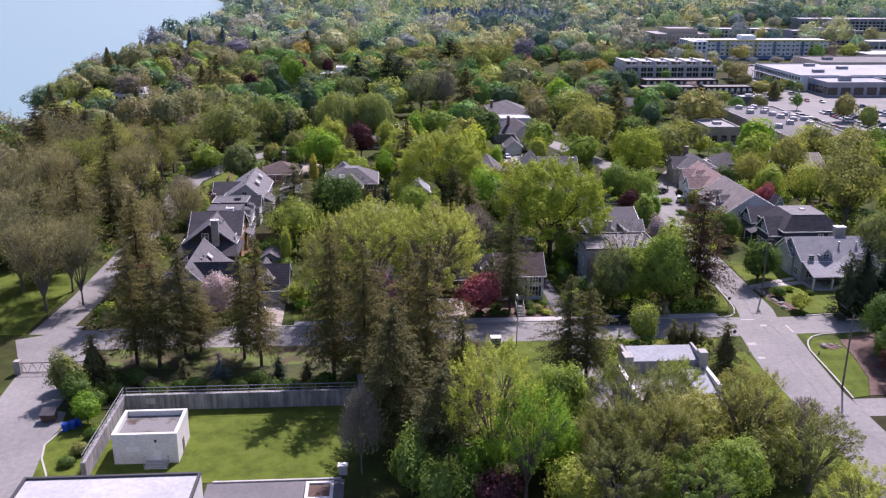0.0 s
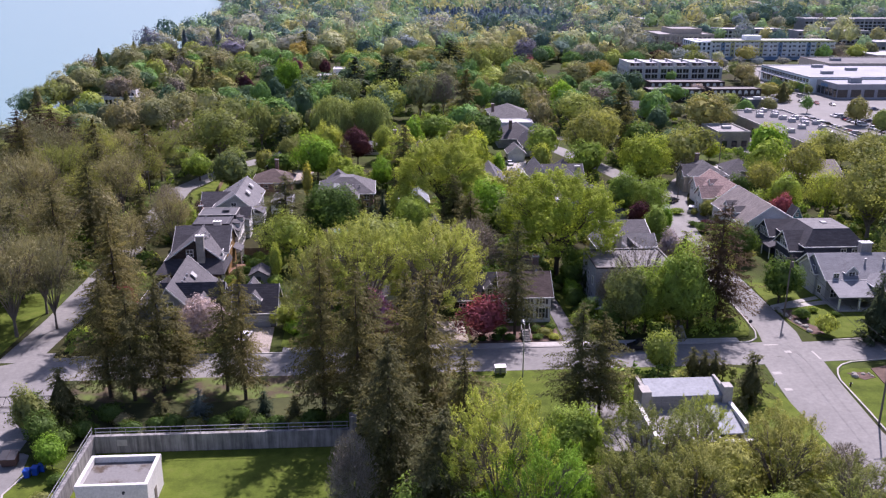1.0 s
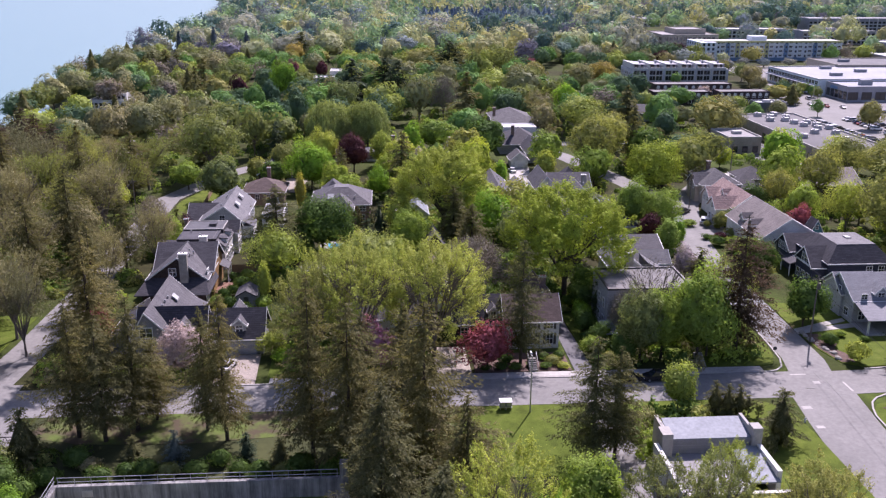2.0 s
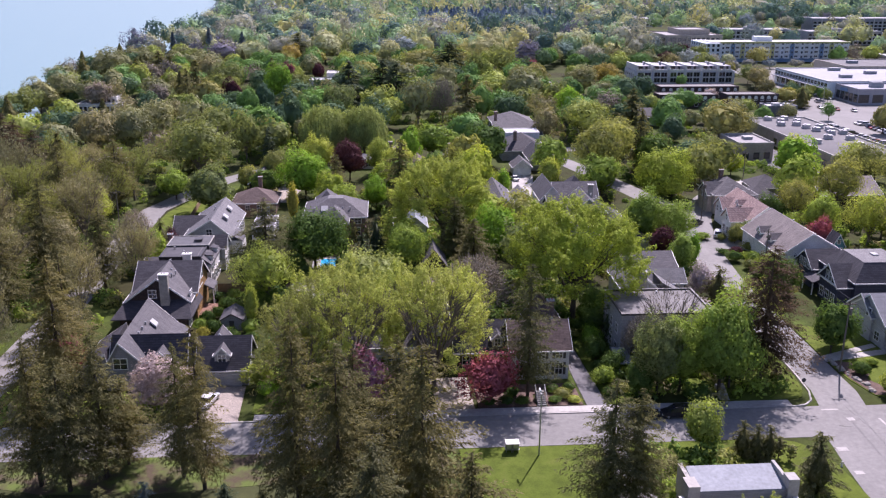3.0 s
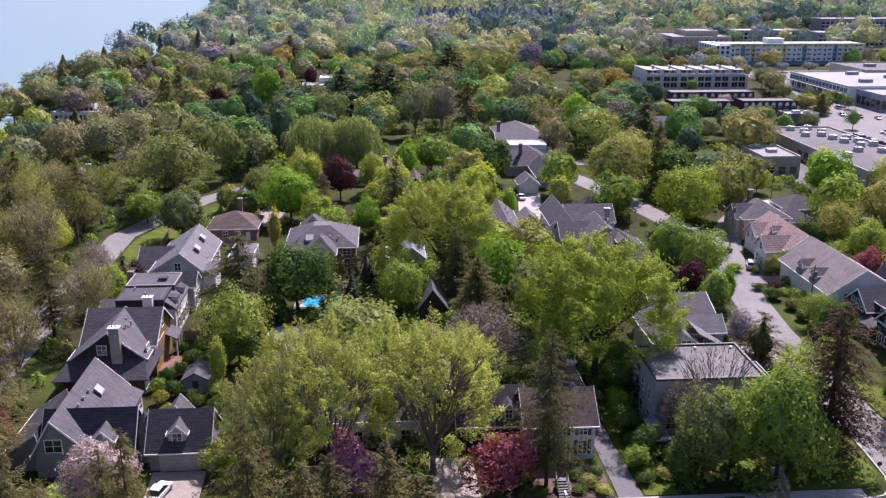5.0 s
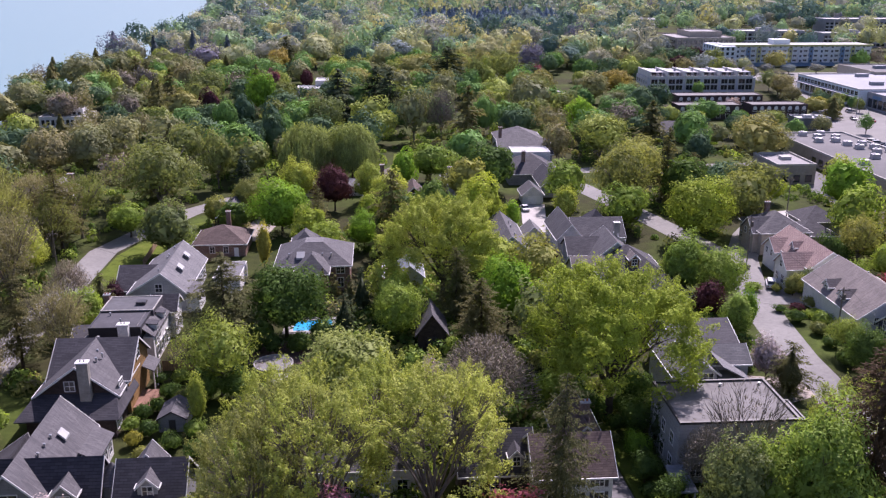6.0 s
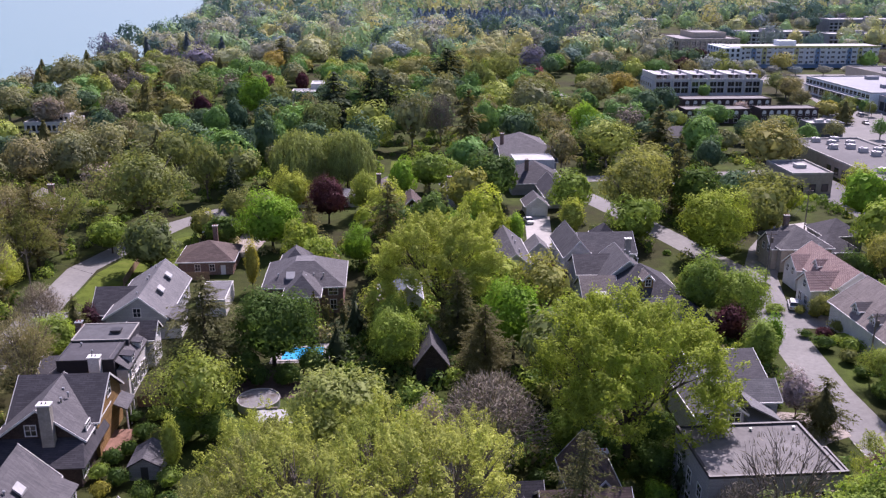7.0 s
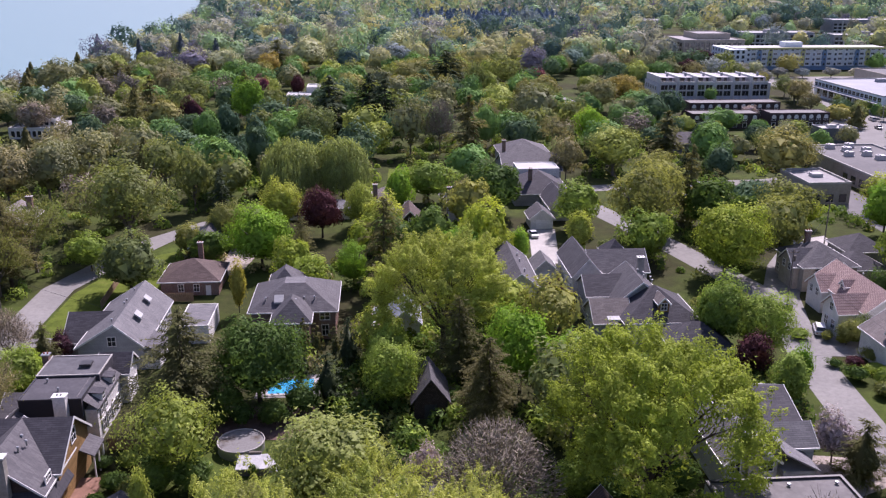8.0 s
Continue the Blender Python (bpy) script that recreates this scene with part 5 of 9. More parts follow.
for row in (
    ("haze", "khaki", -74, 196, 18, 8.5), ("haze", "khaki", -69, 231, 21, 8.0), ("spruce", "spruce", -68.5, 206, 23, 5.4), ("haze", "khaki", -84.8, 216.6, 24, 8.5),
    ("haze", "khaki", -92, 207, 22, 8.0), ("spruce", "spruce", -71, 190, 21, 4.8), ("haze", "khaki", -85, 194, 19, 8.5), ("spruce", "spruce", -78, 244, 22, 6.0),
    ("haze", "khaki", -97, 232, 20, 9.0), ("spruce", "spruce", -100, 252, 23, 6.0), ("haze", "khaki", -90, 168, 18, 8.5), ("haze", "olive", -76, 228, 18, 8.5),
    ("haze", "khaki", -55, 183, 18.5, 5.6), ("spruce", "spruce", -53.5, 172, 20.5, 4.6), ("haze", "khaki", -67.5, 157, 21, 7.4), ("haze", "khaki", -76, 168, 20, 8.5),
    ("haze", "olive", -88, 248, 20, 9.0), ("haze", "khaki", -98, 268, 20, 9.5), ("haze", "olive", -82, 262, 19, 9.0), ("haze", "khaki", -112, 240, 19, 9.5), ("haze", "olive", -70, 276, 18, 8.5), ("haze", "khaki", -108, 214, 19, 9.0),
    ("haze", "khaki", -110, 285, 18, 9.5), ("haze", "olive", -96, 290, 18, 9.0), ("haze", "khaki", -122, 262, 17, 9.0), ("haze", "khaki", -84, 286, 16, 7.5), ("haze", "olive", -72, 262, 15, 6.5),
):
    tree(*row, "along the shaded lane")
for row in (
    ("haze", "khaki", -61.8, 160.5, 17.5, 5.0), ("haze", "khaki", -66.2, 168.0, 19.0, 6.0), ("spruce", "spruce", -73.5, 176.0, 20.0, 5.0), ("spruce", "bronze", -113, 282, 21.5, 6.2), ("spruce", "bronze", -112, 297, 21.5, 6.4), ("spruce", "bronze", -103.5, 284.6, 21.5, 6.2), ("spruce", "bronze", -96, 277, 20, 6.0), ("spruce", "spruce", -71.3, 266.2, 19.5, 6.0), ("haze", "khaki", -49.6, 201.5, 17, 5.6),
    ("spruce", "spruce", -57, 204, 17, 4.8), ("airy_mid", "khaki", -69, 212, 15, 7.0), ("airy_mid", "olive", -80, 146, 19, 7.5), ("round", "lime", -72, 248, 12, 4.5),
    ("round", "green", -50.8, 216.5, 9.5, 4.6), ("spruce_small", "spruce_green", -51, 227, 8.5, 2.6), ("small", "purple", -50.0, 231.5, 5, 2.2), ("bare", "twig", -57, 228, 11, 4.2),
):
    tree(*row, "along the shaded lane")

# trees of the middle distance: shape, colour, x, y, height, radius
for row in (
    ("far_airy", "olive", -148.9, 528.3, 21.0, 11.5), ("far", "lime", -121.5, 484.5, 16.6, 7.1), ("far", "deep", -144.6, 455.1, 12.1, 5.6), ("far_airy", "twig", -127.1, 434.1, 14.3, 7.2),
    ("far_spruce", "spruce_green", -131.4, 519.5, 15.5, 3.8), ("far_spruce", "spruce_green", -131.2, 529.5, 15.5, 3.7), ("far_spruce", "spruce_green", -133.8, 549.5, 15.5, 4.6), ("far_spruce", "spruce_green", -130.3, 563.7, 15.5, 7.9),
    ("far_spruce", "spruce_green", -118.8, 542.0, 15.5, 5.7), ("far_spruce", "spruce_green", -82.5, 412.8, 22.2, 4.1), ("far_spruce", "spruce_green", -84.9, 444.0, 22.2, 6.7), ("far_spruce", "spruce_green", -100.2, 528.0, 15.5, 6.4),
    ("far_airy", "twig", -117.8, 495.6, 16.6, 6.2), ("far_airy", "twig", -111.4, 507.2, 16.6, 6.0), ("far_airy", "sage", -75.9, 475.6, 18.8, 11.2), ("far", "gold", -78.0, 431.4, 15.4, 8.9),
):
    tree(*row, "in the wooded neighbourhood")
for row in (
    ("far", "deep", -151.6, 393.6, 13.0, 7.3), ("far_airy", "sage", -148.5, 405.0, 15.5, 8.6), ("far", "olive", -149.2, 427.7, 16.5, 8.8), ("far_airy", "olive", -149.0, 453.4, 16.5, 9.0), ("far", "green", -58.6, 276.0, 9.0, 5.2),
):
    tree(*row, "near the shore")
for row in (
    ("far", "purple", -67.2, 432.9, 15.4, 5.3), ("far", "lime", -85.8, 403.7, 13.2, 6.2), ("far", "lime", -80.1, 404.5, 13.2, 4.9), ("far", "green", -67.8, 390.2, 14.3, 7.4),
    ("far", "green", -55.1, 398.2, 16.6, 5.3), ("far", "bright", -49.0, 455.5, 19.9, 8.3), ("far", "crimson", -47.6, 491.8, 16.6, 4.0), ("far", "deep", -49.8, 405.3, 17.7, 6.2),
    ("far", "green", -42.2, 341.1, 17.7, 7.5), ("far_airy", "lime", -84.3, 606.6, 18.8, 11.5), ("far_airy", "sage", -45.6, 322.1, 18.8, 5.8), ("far_airy", "olive", -79.4, 347.0, 18.8, 8.0),
    ("far_airy", "olive", -86.9, 334.0, 18.8, 8.4), ("far_airy", "khaki", -95.6, 328.8, 18.8, 7.9), ("far_spruce", "pine", -37.0, 312.8, 14.3, 3.5), ("far", "deep", -35.8, 375.9, 17.7, 5.2),
):
    tree(*row, "in the wooded neighbourhood")
for row in (
    ("far", "deep", -38.8, 354.1, 16.6, 4.0), ("far_airy", "twig", -98.2, 597.3, 19.9, 11.3), ("far_airy", "khaki", -91.9, 504.3, 18.8, 8.0), ("far_airy", "twig", -98.7, 430.3, 13.2, 6.1),
    ("far_airy", "olive", -172.1, 523.1, 12.1, 10.3), ("far", "deep", -13.1, 603.3, 18.8, 8.7), ("far", "gold", 4.7, 615.7, 17.7, 9.3), ("far_airy", "gold", 21.4, 545.9, 18.8, 11.5),
    ("far_spruce", "pine", 38.0, 545.6, 22.2, 11.5), ("far_spruce", "pine", -0.3, 440.0, 23.3, 9.8), ("far_spruce", "pine", 5.8, 430.8, 22.2, 8.1), ("far_spruce", "pine", -15.9, 440.3, 22.2, 9.0),
    ("far_airy", "sage", -18.9, 394.4, 18.8, 8.6), ("far_airy", "olive", 13.7, 388.8, 21.0, 7.0), ("far", "green", 40.5, 396.4, 17.7, 5.9), ("far", "green", -7.4, 444.0, 15.4, 6.4),
):
    tree(*row, "in the wooded neighbourhood")
for row in (
    ("far", "deep", -34.3, 360.9, 17.7, 5.4), ("far", "deep", -40.4, 345.7, 16.6, 6.4), ("far", "green", -30.3, 365.1, 16.6, 4.1), ("far_airy", "olive", -66.9, 630.2, 19.9, 11.2),
    ("far_airy", "sage", 49.8, 514.2, 19.9, 6.3), ("far_airy", "sage", 13.5, 636.0, 19.9, 11.4), ("far", "lime", 29.3, 654.2, 17.7, 8.2), ("far", "gold", 70.7, 642.9, 17.7, 11.5),
    ("far", "lime", 84.3, 693.3, 17.7, 5.9), ("far_airy", "sage", 46.7, 679.8, 18.8, 10.5), ("far_airy", "olive", 30.3, 458.4, 19.9, 7.3), ("far", "bright", 7.9, 316.8, 13.2, 4.3),
    ("far", "purple", -35.7, 526.7, 13.2, 4.3), ("far_spruce", "spruce_green", -54.0, 618.0, 22.2, 7.8), ("far_airy", "rust", -56.8, 602.4, 16.6, 7.4), ("far_airy", "sage", 118.2, 762.6, 18.8, 11.5),
):
    tree(*row, "in the wooded neighbourhood")
for row in (
    ("far", "lime", 88.5, 727.6, 17.7, 9.3), ("far", "green", 92.8, 685.4, 16.6, 6.8), ("far", "gold", 77.2, 692.9, 17.7, 10.7), ("far_airy", "sage", 68.4, 551.5, 19.9, 9.1),
    ("far_airy", "twig", 93.1, 601.2, 18.8, 10.0), ("far", "deep", 121.4, 631.9, 15.4, 11.5), ("far", "green", 208.3, 1028.7, 16.6, 10.6), ("far_airy", "gold", 158.4, 753.7, 16.6, 8.6),
    ("far_airy", "olive", 128.9, 588.3, 17.7, 9.0), ("far", "crimson", 86.6, 546.9, 12.1, 4.5), ("far_airy", "olive", 63.8, 430.9, 19.9, 11.5), ("far_airy", "olive", 101.0, 474.1, 16.6, 8.3),
    ("far_airy", "rust", 114.4, 482.9, 16.6, 7.9), ("far", "deep", 111.0, 433.4, 15.4, 8.1), ("far", "green", 101.0, 415.4, 13.2, 7.7), ("far", "bright", 77.4, 396.3, 16.6, 6.2),
):
    tree(*row, "in the wooded neighbourhood")
for row in (
    ("far_airy", "lime", 75.2, 356.3, 16.6, 9.1), ("far_spruce", "spruce_green", 99.8, 380.5, 16.6, 6.5), ("far", "green", 109.1, 366.5, 15.4, 7.1), ("far", "deep", 104.8, 345.2, 12.1, 5.3),
    ("far", "green", 136.3, 423.3, 11.0, 6.8), ("far_airy", "lime", 172.1, 937.0, 17.7, 11.5), ("far", "purple", 182.9, 597.0, 12.1, 7.2), ("far_airy", "sage", 196.7, 589.2, 13.2, 9.2),
    ("far_airy", "khaki", 59.3, 350.7, 15.4, 5.4), ("far_airy", "olive", 172.0, 682.0, 16.6, 8.7), ("far_airy", "olive", 175.2, 647.4, 15.4, 7.4), ("far_airy", "sage", 202.8, 696.6, 15.4, 8.0),
):
    tree(*row, "in the wooded neighbourhood")

# ---- houses ----
def ring(bm, at, a0, a1, b0, b1, t, d0, d1):
    """A rectangular ring of thickness t, mapped into the world by at(a, b, d)."""
    o, i = [(a0, b0), (a1, b0), (a1, b1), (a0, b1)], [(a0 + t, b0 + t), (a1 - t, b0 + t), (a1 - t, b1 - t), (a0 + t, b1 - t)]
    v = [[bm.verts.new(at(a, b, d)) for a, b in q] for q in (o, i) for d in (d0, d1)]
    for k in range(4):
        j = (k + 1) % 4
        for x, y in ((0, 1), (1, 3), (3, 2), (2, 0)):
            bm.faces.new([v[x][k], v[x][j], v[y][j], v[y][k]])
    bmesh.ops.recalc_face_normals(bm, faces=bm.faces)
    return bm


def gable_block(h, x0, x1, y0, y1, eave, ridge, axis, wall, roof, over=0.45, trim="white_paint", at=None, z0=-0.2):
    """Walls with two gable ends, two roof slopes with thickness, and fascia boards. at: where the ridge runs, if not midway."""
    if axis == "y":
        c = (x0 + x1) / 2 if at is None else at
        ring = [(x0, z0), (x1, z0), (x1, eave), (c, ridge), (x0, eave)]
        pts = [(x, y0, z) for x, z in ring] + [(x, y1, z) for x, z in ring]
    else:
        c = (y0 + y1) / 2 if at is None else at
        ring = [(y0, z0), (y1, z0), (y1, eave), (c, ridge), (y0, eave)]
        pts = [(x0, y, z) for y, z in ring] + [(x1, y, z) for y, z in ring]
    faces = [(0, 1, 2, 3, 4), (9, 8, 7, 6, 5)] + [(i, (i + 1) % 5, 5 + (i + 1) % 5, 5 + i) for i in range(5)]
    part("wall", solid(bmesh.new(), pts, faces), wall, h)
    lift, th = 0.10, 0.20
    for side in (0, 1):
        bm, fb = bmesh.new(), bmesh.new()
        if axis == "y":
            e = x0 if side == 0 else x1
            k = (ridge - eave) / abs(c - e)
            o = -over if side == 0 else over
            lo, hi = (e + o, eave - k * over + lift), (c, ridge + lift)
            cs = [(lo[0], y0 - over, lo[1]), (hi[0], y0 - over, hi[1]), (hi[0], y1 + over, hi[1]), (lo[0], y1 + over, lo[1])]
            rakes = [[(lo[0], y, lo[1] + 0.05), (hi[0], y, hi[1] + 0.05), (hi[0], y + 0.07 * s, hi[1] + 0.05), (lo[0], y + 0.07 * s, lo[1] + 0.05)] for y, s in ((y0 - over, -1), (y1 + over, 1))]
        else:
            e = y0 if side == 0 else y1
            k = (ridge - eave) / abs(c - e)
            o = -over if side == 0 else over
            lo, hi = (e + o, eave - k * over + lift), (c, ridge + lift)
            cs = [(x0 - over, lo[0], lo[1]), (x0 - over, hi[0], hi[1]), (x1 + over, hi[0], hi[1]), (x1 + over, lo[0], lo[1])]
            rakes = [[(x, lo[0], lo[1] + 0.05), (x, hi[0], hi[1] + 0.05), (x + 0.07 * s, hi[0], hi[1] + 0.05), (x + 0.07 * s, lo[0], lo[1] + 0.05)] for x, s in ((x0 - over, -1), (x1 + over, 1))]
        slab(bm, cs, th)
        bmesh.ops.recalc_face_normals(bm, faces=bm.faces)
        part("roof", bm, roof, h)
        if trim:
            for r in rakes:
                rb = slab(bmesh.new(), r, th + 0.14)
                bmesh.ops.recalc_face_normals(rb, faces=rb.faces)
                part("rake_board", rb, trim, h)
            if axis == "y":
                gx = lo[0] + (-0.1 if side == 0 else 0.0)
                box(fb, gx, gx + 0.1, y0 - over, y1 + over, lo[1] - th, lo[1] + 0.02)
            else:
                gy = lo[0] + (-0.1 if side == 0 else 0.0)
                box(fb, x0 - over, x1 + over, gy, gy + 0.1, lo[1] - th, lo[1] + 0.02)
            part("gutter", fb, trim, h)
        else:
            fb.free()


def hip_block(h, x0, x1, y0, y1, eave, ridge, wall, roof, over=0.5, cut=None, z0=-0.2, trim="white_paint"):
    """Walls under a hipped roof; cut: a flat top at that share of the half width."""
    if wall:
        part("wall", boxed(x0, x1, y0, y1, z0, eave), wall, h)
    X0, X1, Y0, Y1 = x0 - over, x1 + over, y0 - over, y1 + over
    w, d = X1 - X0, Y1 - Y0
    run = min(w, d) / 2 * (cut if cut else 1.0)
    a = [(X0, Y0, eave), (X1, Y0, eave), (X1, Y1, eave), (X0, Y1, eave)]
    if cut:
        b = [(X0 + run, Y0 + run, ridge), (X1 - run, Y0 + run, ridge), (X1 - run, Y1 - run, ridge), (X0 + run, Y1 - run, ridge)]
        slopes = [[a[i], a[(i + 1) % 4], b[(i + 1) % 4], b[i]] for i in range(4)]
    elif w >= d:
        b = [(X0 + run, (Y0 + Y1) / 2, ridge), (X1 - run, (Y0 + Y1) / 2, ridge)]
        slopes = [[a[0], a[1], b[1], b[0]], [a[1], a[2], b[1]], [a[2], a[3], b[0], b[1]], [a[3], a[0], b[0]]]
    else:
        b = [((X0 + X1) / 2, Y0 + run, ridge), ((X0 + X1) / 2, Y1 - run, ridge)]
        slopes = [[a[0], a[1], b[0]], [a[1], a[2], b[1], b[0]], [a[2], a[3], b[1]], [a[3], a[0], b[0], b[1]]]
    for s in slopes:
        bm = bmesh.new()
        slab(bm, s, 0.16)
        bmesh.ops.recalc_face_normals(bm, faces=bm.faces)
        part("roof", bm, roof, h)
    if cut:
        part("roof_deck", slab(bmesh.new(), [(p[0], p[1], p[2] + 0.04) for p in b], 0.2), "shingle_pale" if roof != "shingle_pale" else "grey_membrane", h)
    if trim:
        bm = ring(bmesh.new(), lambda a, b, d: (a, b, d), X0 - 0.08, X1 + 0.08, Y0 - 0.08, Y1 + 0.08, 0.08, eave - 0.2, eave + 0.02)
        part("gutter", bm, trim, h)


def flat_block(h, x0, x1, y0, y1, z1, wall, roof, lip=0.35, thick=0.3, z0=-0.2, cap=None):
    """A flat-roofed block with a raised parapet."""
    part("wall", boxed(x0, x1, y0, y1, z0, z1 - 0.05), wall, h)
    part("roof_deck", boxed(x0 + thick, x1 - thick, y0 + thick, y1 - thick, z1 - 0.04, z1), roof, h)
    bm = ring(bmesh.new(), lambda a, b, d: (a, b, d), x0 - 0.04, x1 + 0.04, y0 - 0.04, y1 + 0.04, thick + 0.04, z1 - 0.045, z1 + lip)
    part("parapet", bm, cap or wall, h)


def window(h, face, p, c, z, w, ht, frame_="white_paint", bars=1, shutters=None):
    """A window with a frame, glazing bars and a pane; face: the side it looks to, p: that wall's plane, c: its centre along the wall."""
    def put(bm, a0, a1, b0, b1, d0, d1):
        if face == "s":
            box(bm, a0, a1, p - d1, p - d0, b0, b1)
        elif face == "n":
            box(bm, a0, a1, p + d0, p + d1, b0, b1)
        elif face == "e":
            box(bm, p + d0, p + d1, a0, a1, b0, b1)
        else:
            box(bm, p - d1, p - d0, a0, a1, b0, b1)
    f = 0.11

    def at(a, b, d):
        return {"s": (a, p - d, b), "n": (a, p + d, b), "e": (p + d, a, b), "w": (p - d, a, b)}[face]
    bm = ring(bmesh.new(), at, c - w / 2 - f, c + w / 2 + f, z - f, z + ht + f, f, -0.05, 0.09)
    win = part("window", bm, frame_, h)
    bm = bmesh.new()
    put(bm, c - w / 2, c + w / 2, z, z + ht, -0.04, 0.03)
    part("pane", bm, "glass", win)
    if bars:
        q, e = 0.035, 0.062
        pts = [(c - q, z), (c + q, z), (c + q, z + ht / 2 - q), (c + w / 2, z + ht / 2 - q), (c + w / 2, z + ht / 2 + q), (c + q, z + ht / 2 + q), (c + q, z + ht), (c - q, z + ht), (c - q, z + ht / 2 + q), (c - w / 2, z + ht / 2 + q), (c - w / 2, z + ht / 2 - q), (c - q, z + ht / 2 - q)]
        bm = bmesh.new()
        solid(bm, [at(a, b, 0.0) for a, b in pts] + [at(a, b, e) for a, b in pts], [tuple(range(12)), tuple(range(23, 11, -1))] + [(i, (i + 1) % 12, 12 + (i + 1) % 12, 12 + i) for i in range(12)])
        part("glazing_bar", bm, frame_, win)
    if shutters:
        for s in (-1, 1):
            bm = bmesh.new()
            q = c + s * (w / 2 + f + 0.24)
            put(bm, q - 0.22, q + 0.22, z - f, z + ht + f, -0.03, 0.06)
            part("shutter", bm, shutters, h)


def windows(h, face, p, a0, a1, z, n, w=1.0, ht=1.4, frame_="white_paint", bars=1, shutters=None):
    for i in range(n):
        window(h, face, p, a0 + (a1 - a0) * (i + 0.5) / n, z, w, ht, frame_, bars, shutters)


def dormer(h, face, p, c, z, w, ht, depth, wall, roof, pane=True):
    """A gabled dormer whose front wall stands at p."""
    along_x = face in "ns"
    s = 1 if face in "s" else -1
    if face in "sn":
        y0, y1 = (p, p + depth) if face == "s" else (p - depth, p)
        gable_block(h, c - w / 2, c + w / 2, y0, y1, z + ht, z + ht + w * 0.5, "y", wall, roof, 0.22, z0=z - 0.6)
    else:
        x0, x1 = (p - depth, p) if face == "e" else (p, p + depth)
        gable_block(h, x0, x1, c - w / 2, c + w / 2, z + ht, z + ht + w * 0.5, "x", wall, roof, 0.22, z0=z - 0.6)
    if pane:
        window(h, face, p, c, z + 0.25, w * 0.5, ht * 0.8)


def chimney(h, x, y, top, base=3.0, w=1.1, d=0.8, material="brick", cap="concrete"):
    c = part("chimney", boxed(x - w / 2, x + w / 2, y - d / 2, y + d / 2, base, top), material, h)
    bm = bmesh.new()
    box(bm, x - w / 2 - 0.12, x + w / 2 + 0.12, y - d / 2 - 0.12, y + d / 2 + 0.12, top, top + 0.18)
    part("cap", bm, cap, c)
    for q in (-0.25, 0.25):
        bm = tube(bmesh.new(), (x + q, y, top + 0.17), (x + q, y, top + 0.42), 0.13, 0.11, 8)
        part("flue", bm, "red_clay" if material == "brick" else "concrete", c)


def vent(h, x, y, z, r=0.16):
    bm = bmesh.new()
    tube(bm, (x, y, z - 0.4), (x, y, z + 0.25), r * 0.7, r * 0.7, 8)
    tube(bm, (x, y, z + 0.25), (x, y, z + 0.36), r * 1.3, r * 0.9, 8)
    part("roof_vent", bm, "steel", h)


def skylight(h, x, y, z, w=1.0, d=0.8, dz=0.0, axis="x", material="white_roof"):
    """A tilted skylight; dz is its rise across the slope."""
    if axis == "x":
        cs = [(x - w / 2, y - d / 2, z - dz), (x + w / 2, y - d / 2, z + dz), (x + w / 2, y + d / 2, z + dz), (x - w / 2, y + d / 2, z - dz)]
    else:
        cs = [(x - w / 2, y - d / 2, z - dz), (x + w / 2, y - d / 2, z - dz), (x + w / 2, y + d / 2, z + dz), (x - w / 2, y + d / 2, z + dz)]
    bm = bmesh.new()
    slab(bm, [(p[0], p[1], p[2] + 0.22) for p in cs], 0.3)
    bmesh.ops.recalc_face_normals(bm, faces=bm.faces)
    part("skylight", bm, material, h)


def door(h, face, p, c, w=1.0, ht=2.1, material="white_paint", name="door", rows=1):
    bm = bmesh.new()
    n = rows
    for i in range(n):
        z0, z1 = ht * i / n + 0.02, ht * (i + 1) / n - 0.02
        if face == "s":
            box(bm, c - w / 2, c + w / 2, p - 0.06, p + 0.05, z0, z1)
        elif face == "e":
            box(bm, p - 0.05, p + 0.06, c - w / 2, c + w / 2, z0, z1)
        else:
            box(bm, p - 0.06, p + 0.05, c - w / 2, c + w / 2, z0, z1)
    part(name, bm, material, h)


def lean_to(h, corners, thick=0.18, roof="slate", name="porch_roof"):
    bm = bmesh.new()
    slab(bm, corners, thick)
    bmesh.ops.recalc_face_normals(bm, faces=bm.faces)
    part(name, bm, roof, h)


def posts(h, places, z1, w=0.18, material="white_paint"):
    for x, y in places:
        part("post", boxed(x - w / 2, x + w / 2, y - w / 2, y + w / 2, 0, z1), material, h)


# grey cottage with steep charcoal roofs, garage and turret
h = thing("house", -38, 166, "grey cottage with steep charcoal roofs and white trim beside the street", "house")
gable_block(h, -43.7, -37.2, 158.9, 177.0, 4.0, 8.1, "y", "siding_grey", "shingle_grey", at=-41.3)
gable_block(h, -43.0, -32.0, 159.6, 166.4, 3.1, 7.5, "x", "siding_grey", "slate", at=163.0)
window(h, "s", 158.9, -41.3, 3.6, 2.0, 1.7, bars=2)
dormer(h, "s", 159.2, -35.4, 2.8, 2.8, 2.0, 3.6, "siding_grey", "shingle_grey")
gable_block(h, -48.0, -43.5, 160.5, 172, 2.8, 5.6, "y", "siding_grey", "slate", at=-43.9)
windows(h, "s", 159.6, -39.5, -33, 0.9, 3, 1.1, 1.3)
window(h, "e", -37.2, 172.5, 2.4, 1.2, 1.2)
for vy in (164.8, 166.9, 169.0):
    vent(h, -39.8, vy, 6.9)
skylight(h, -38.9, 170.8, 6.2, 0.9, 1.5, -0.45, "x")
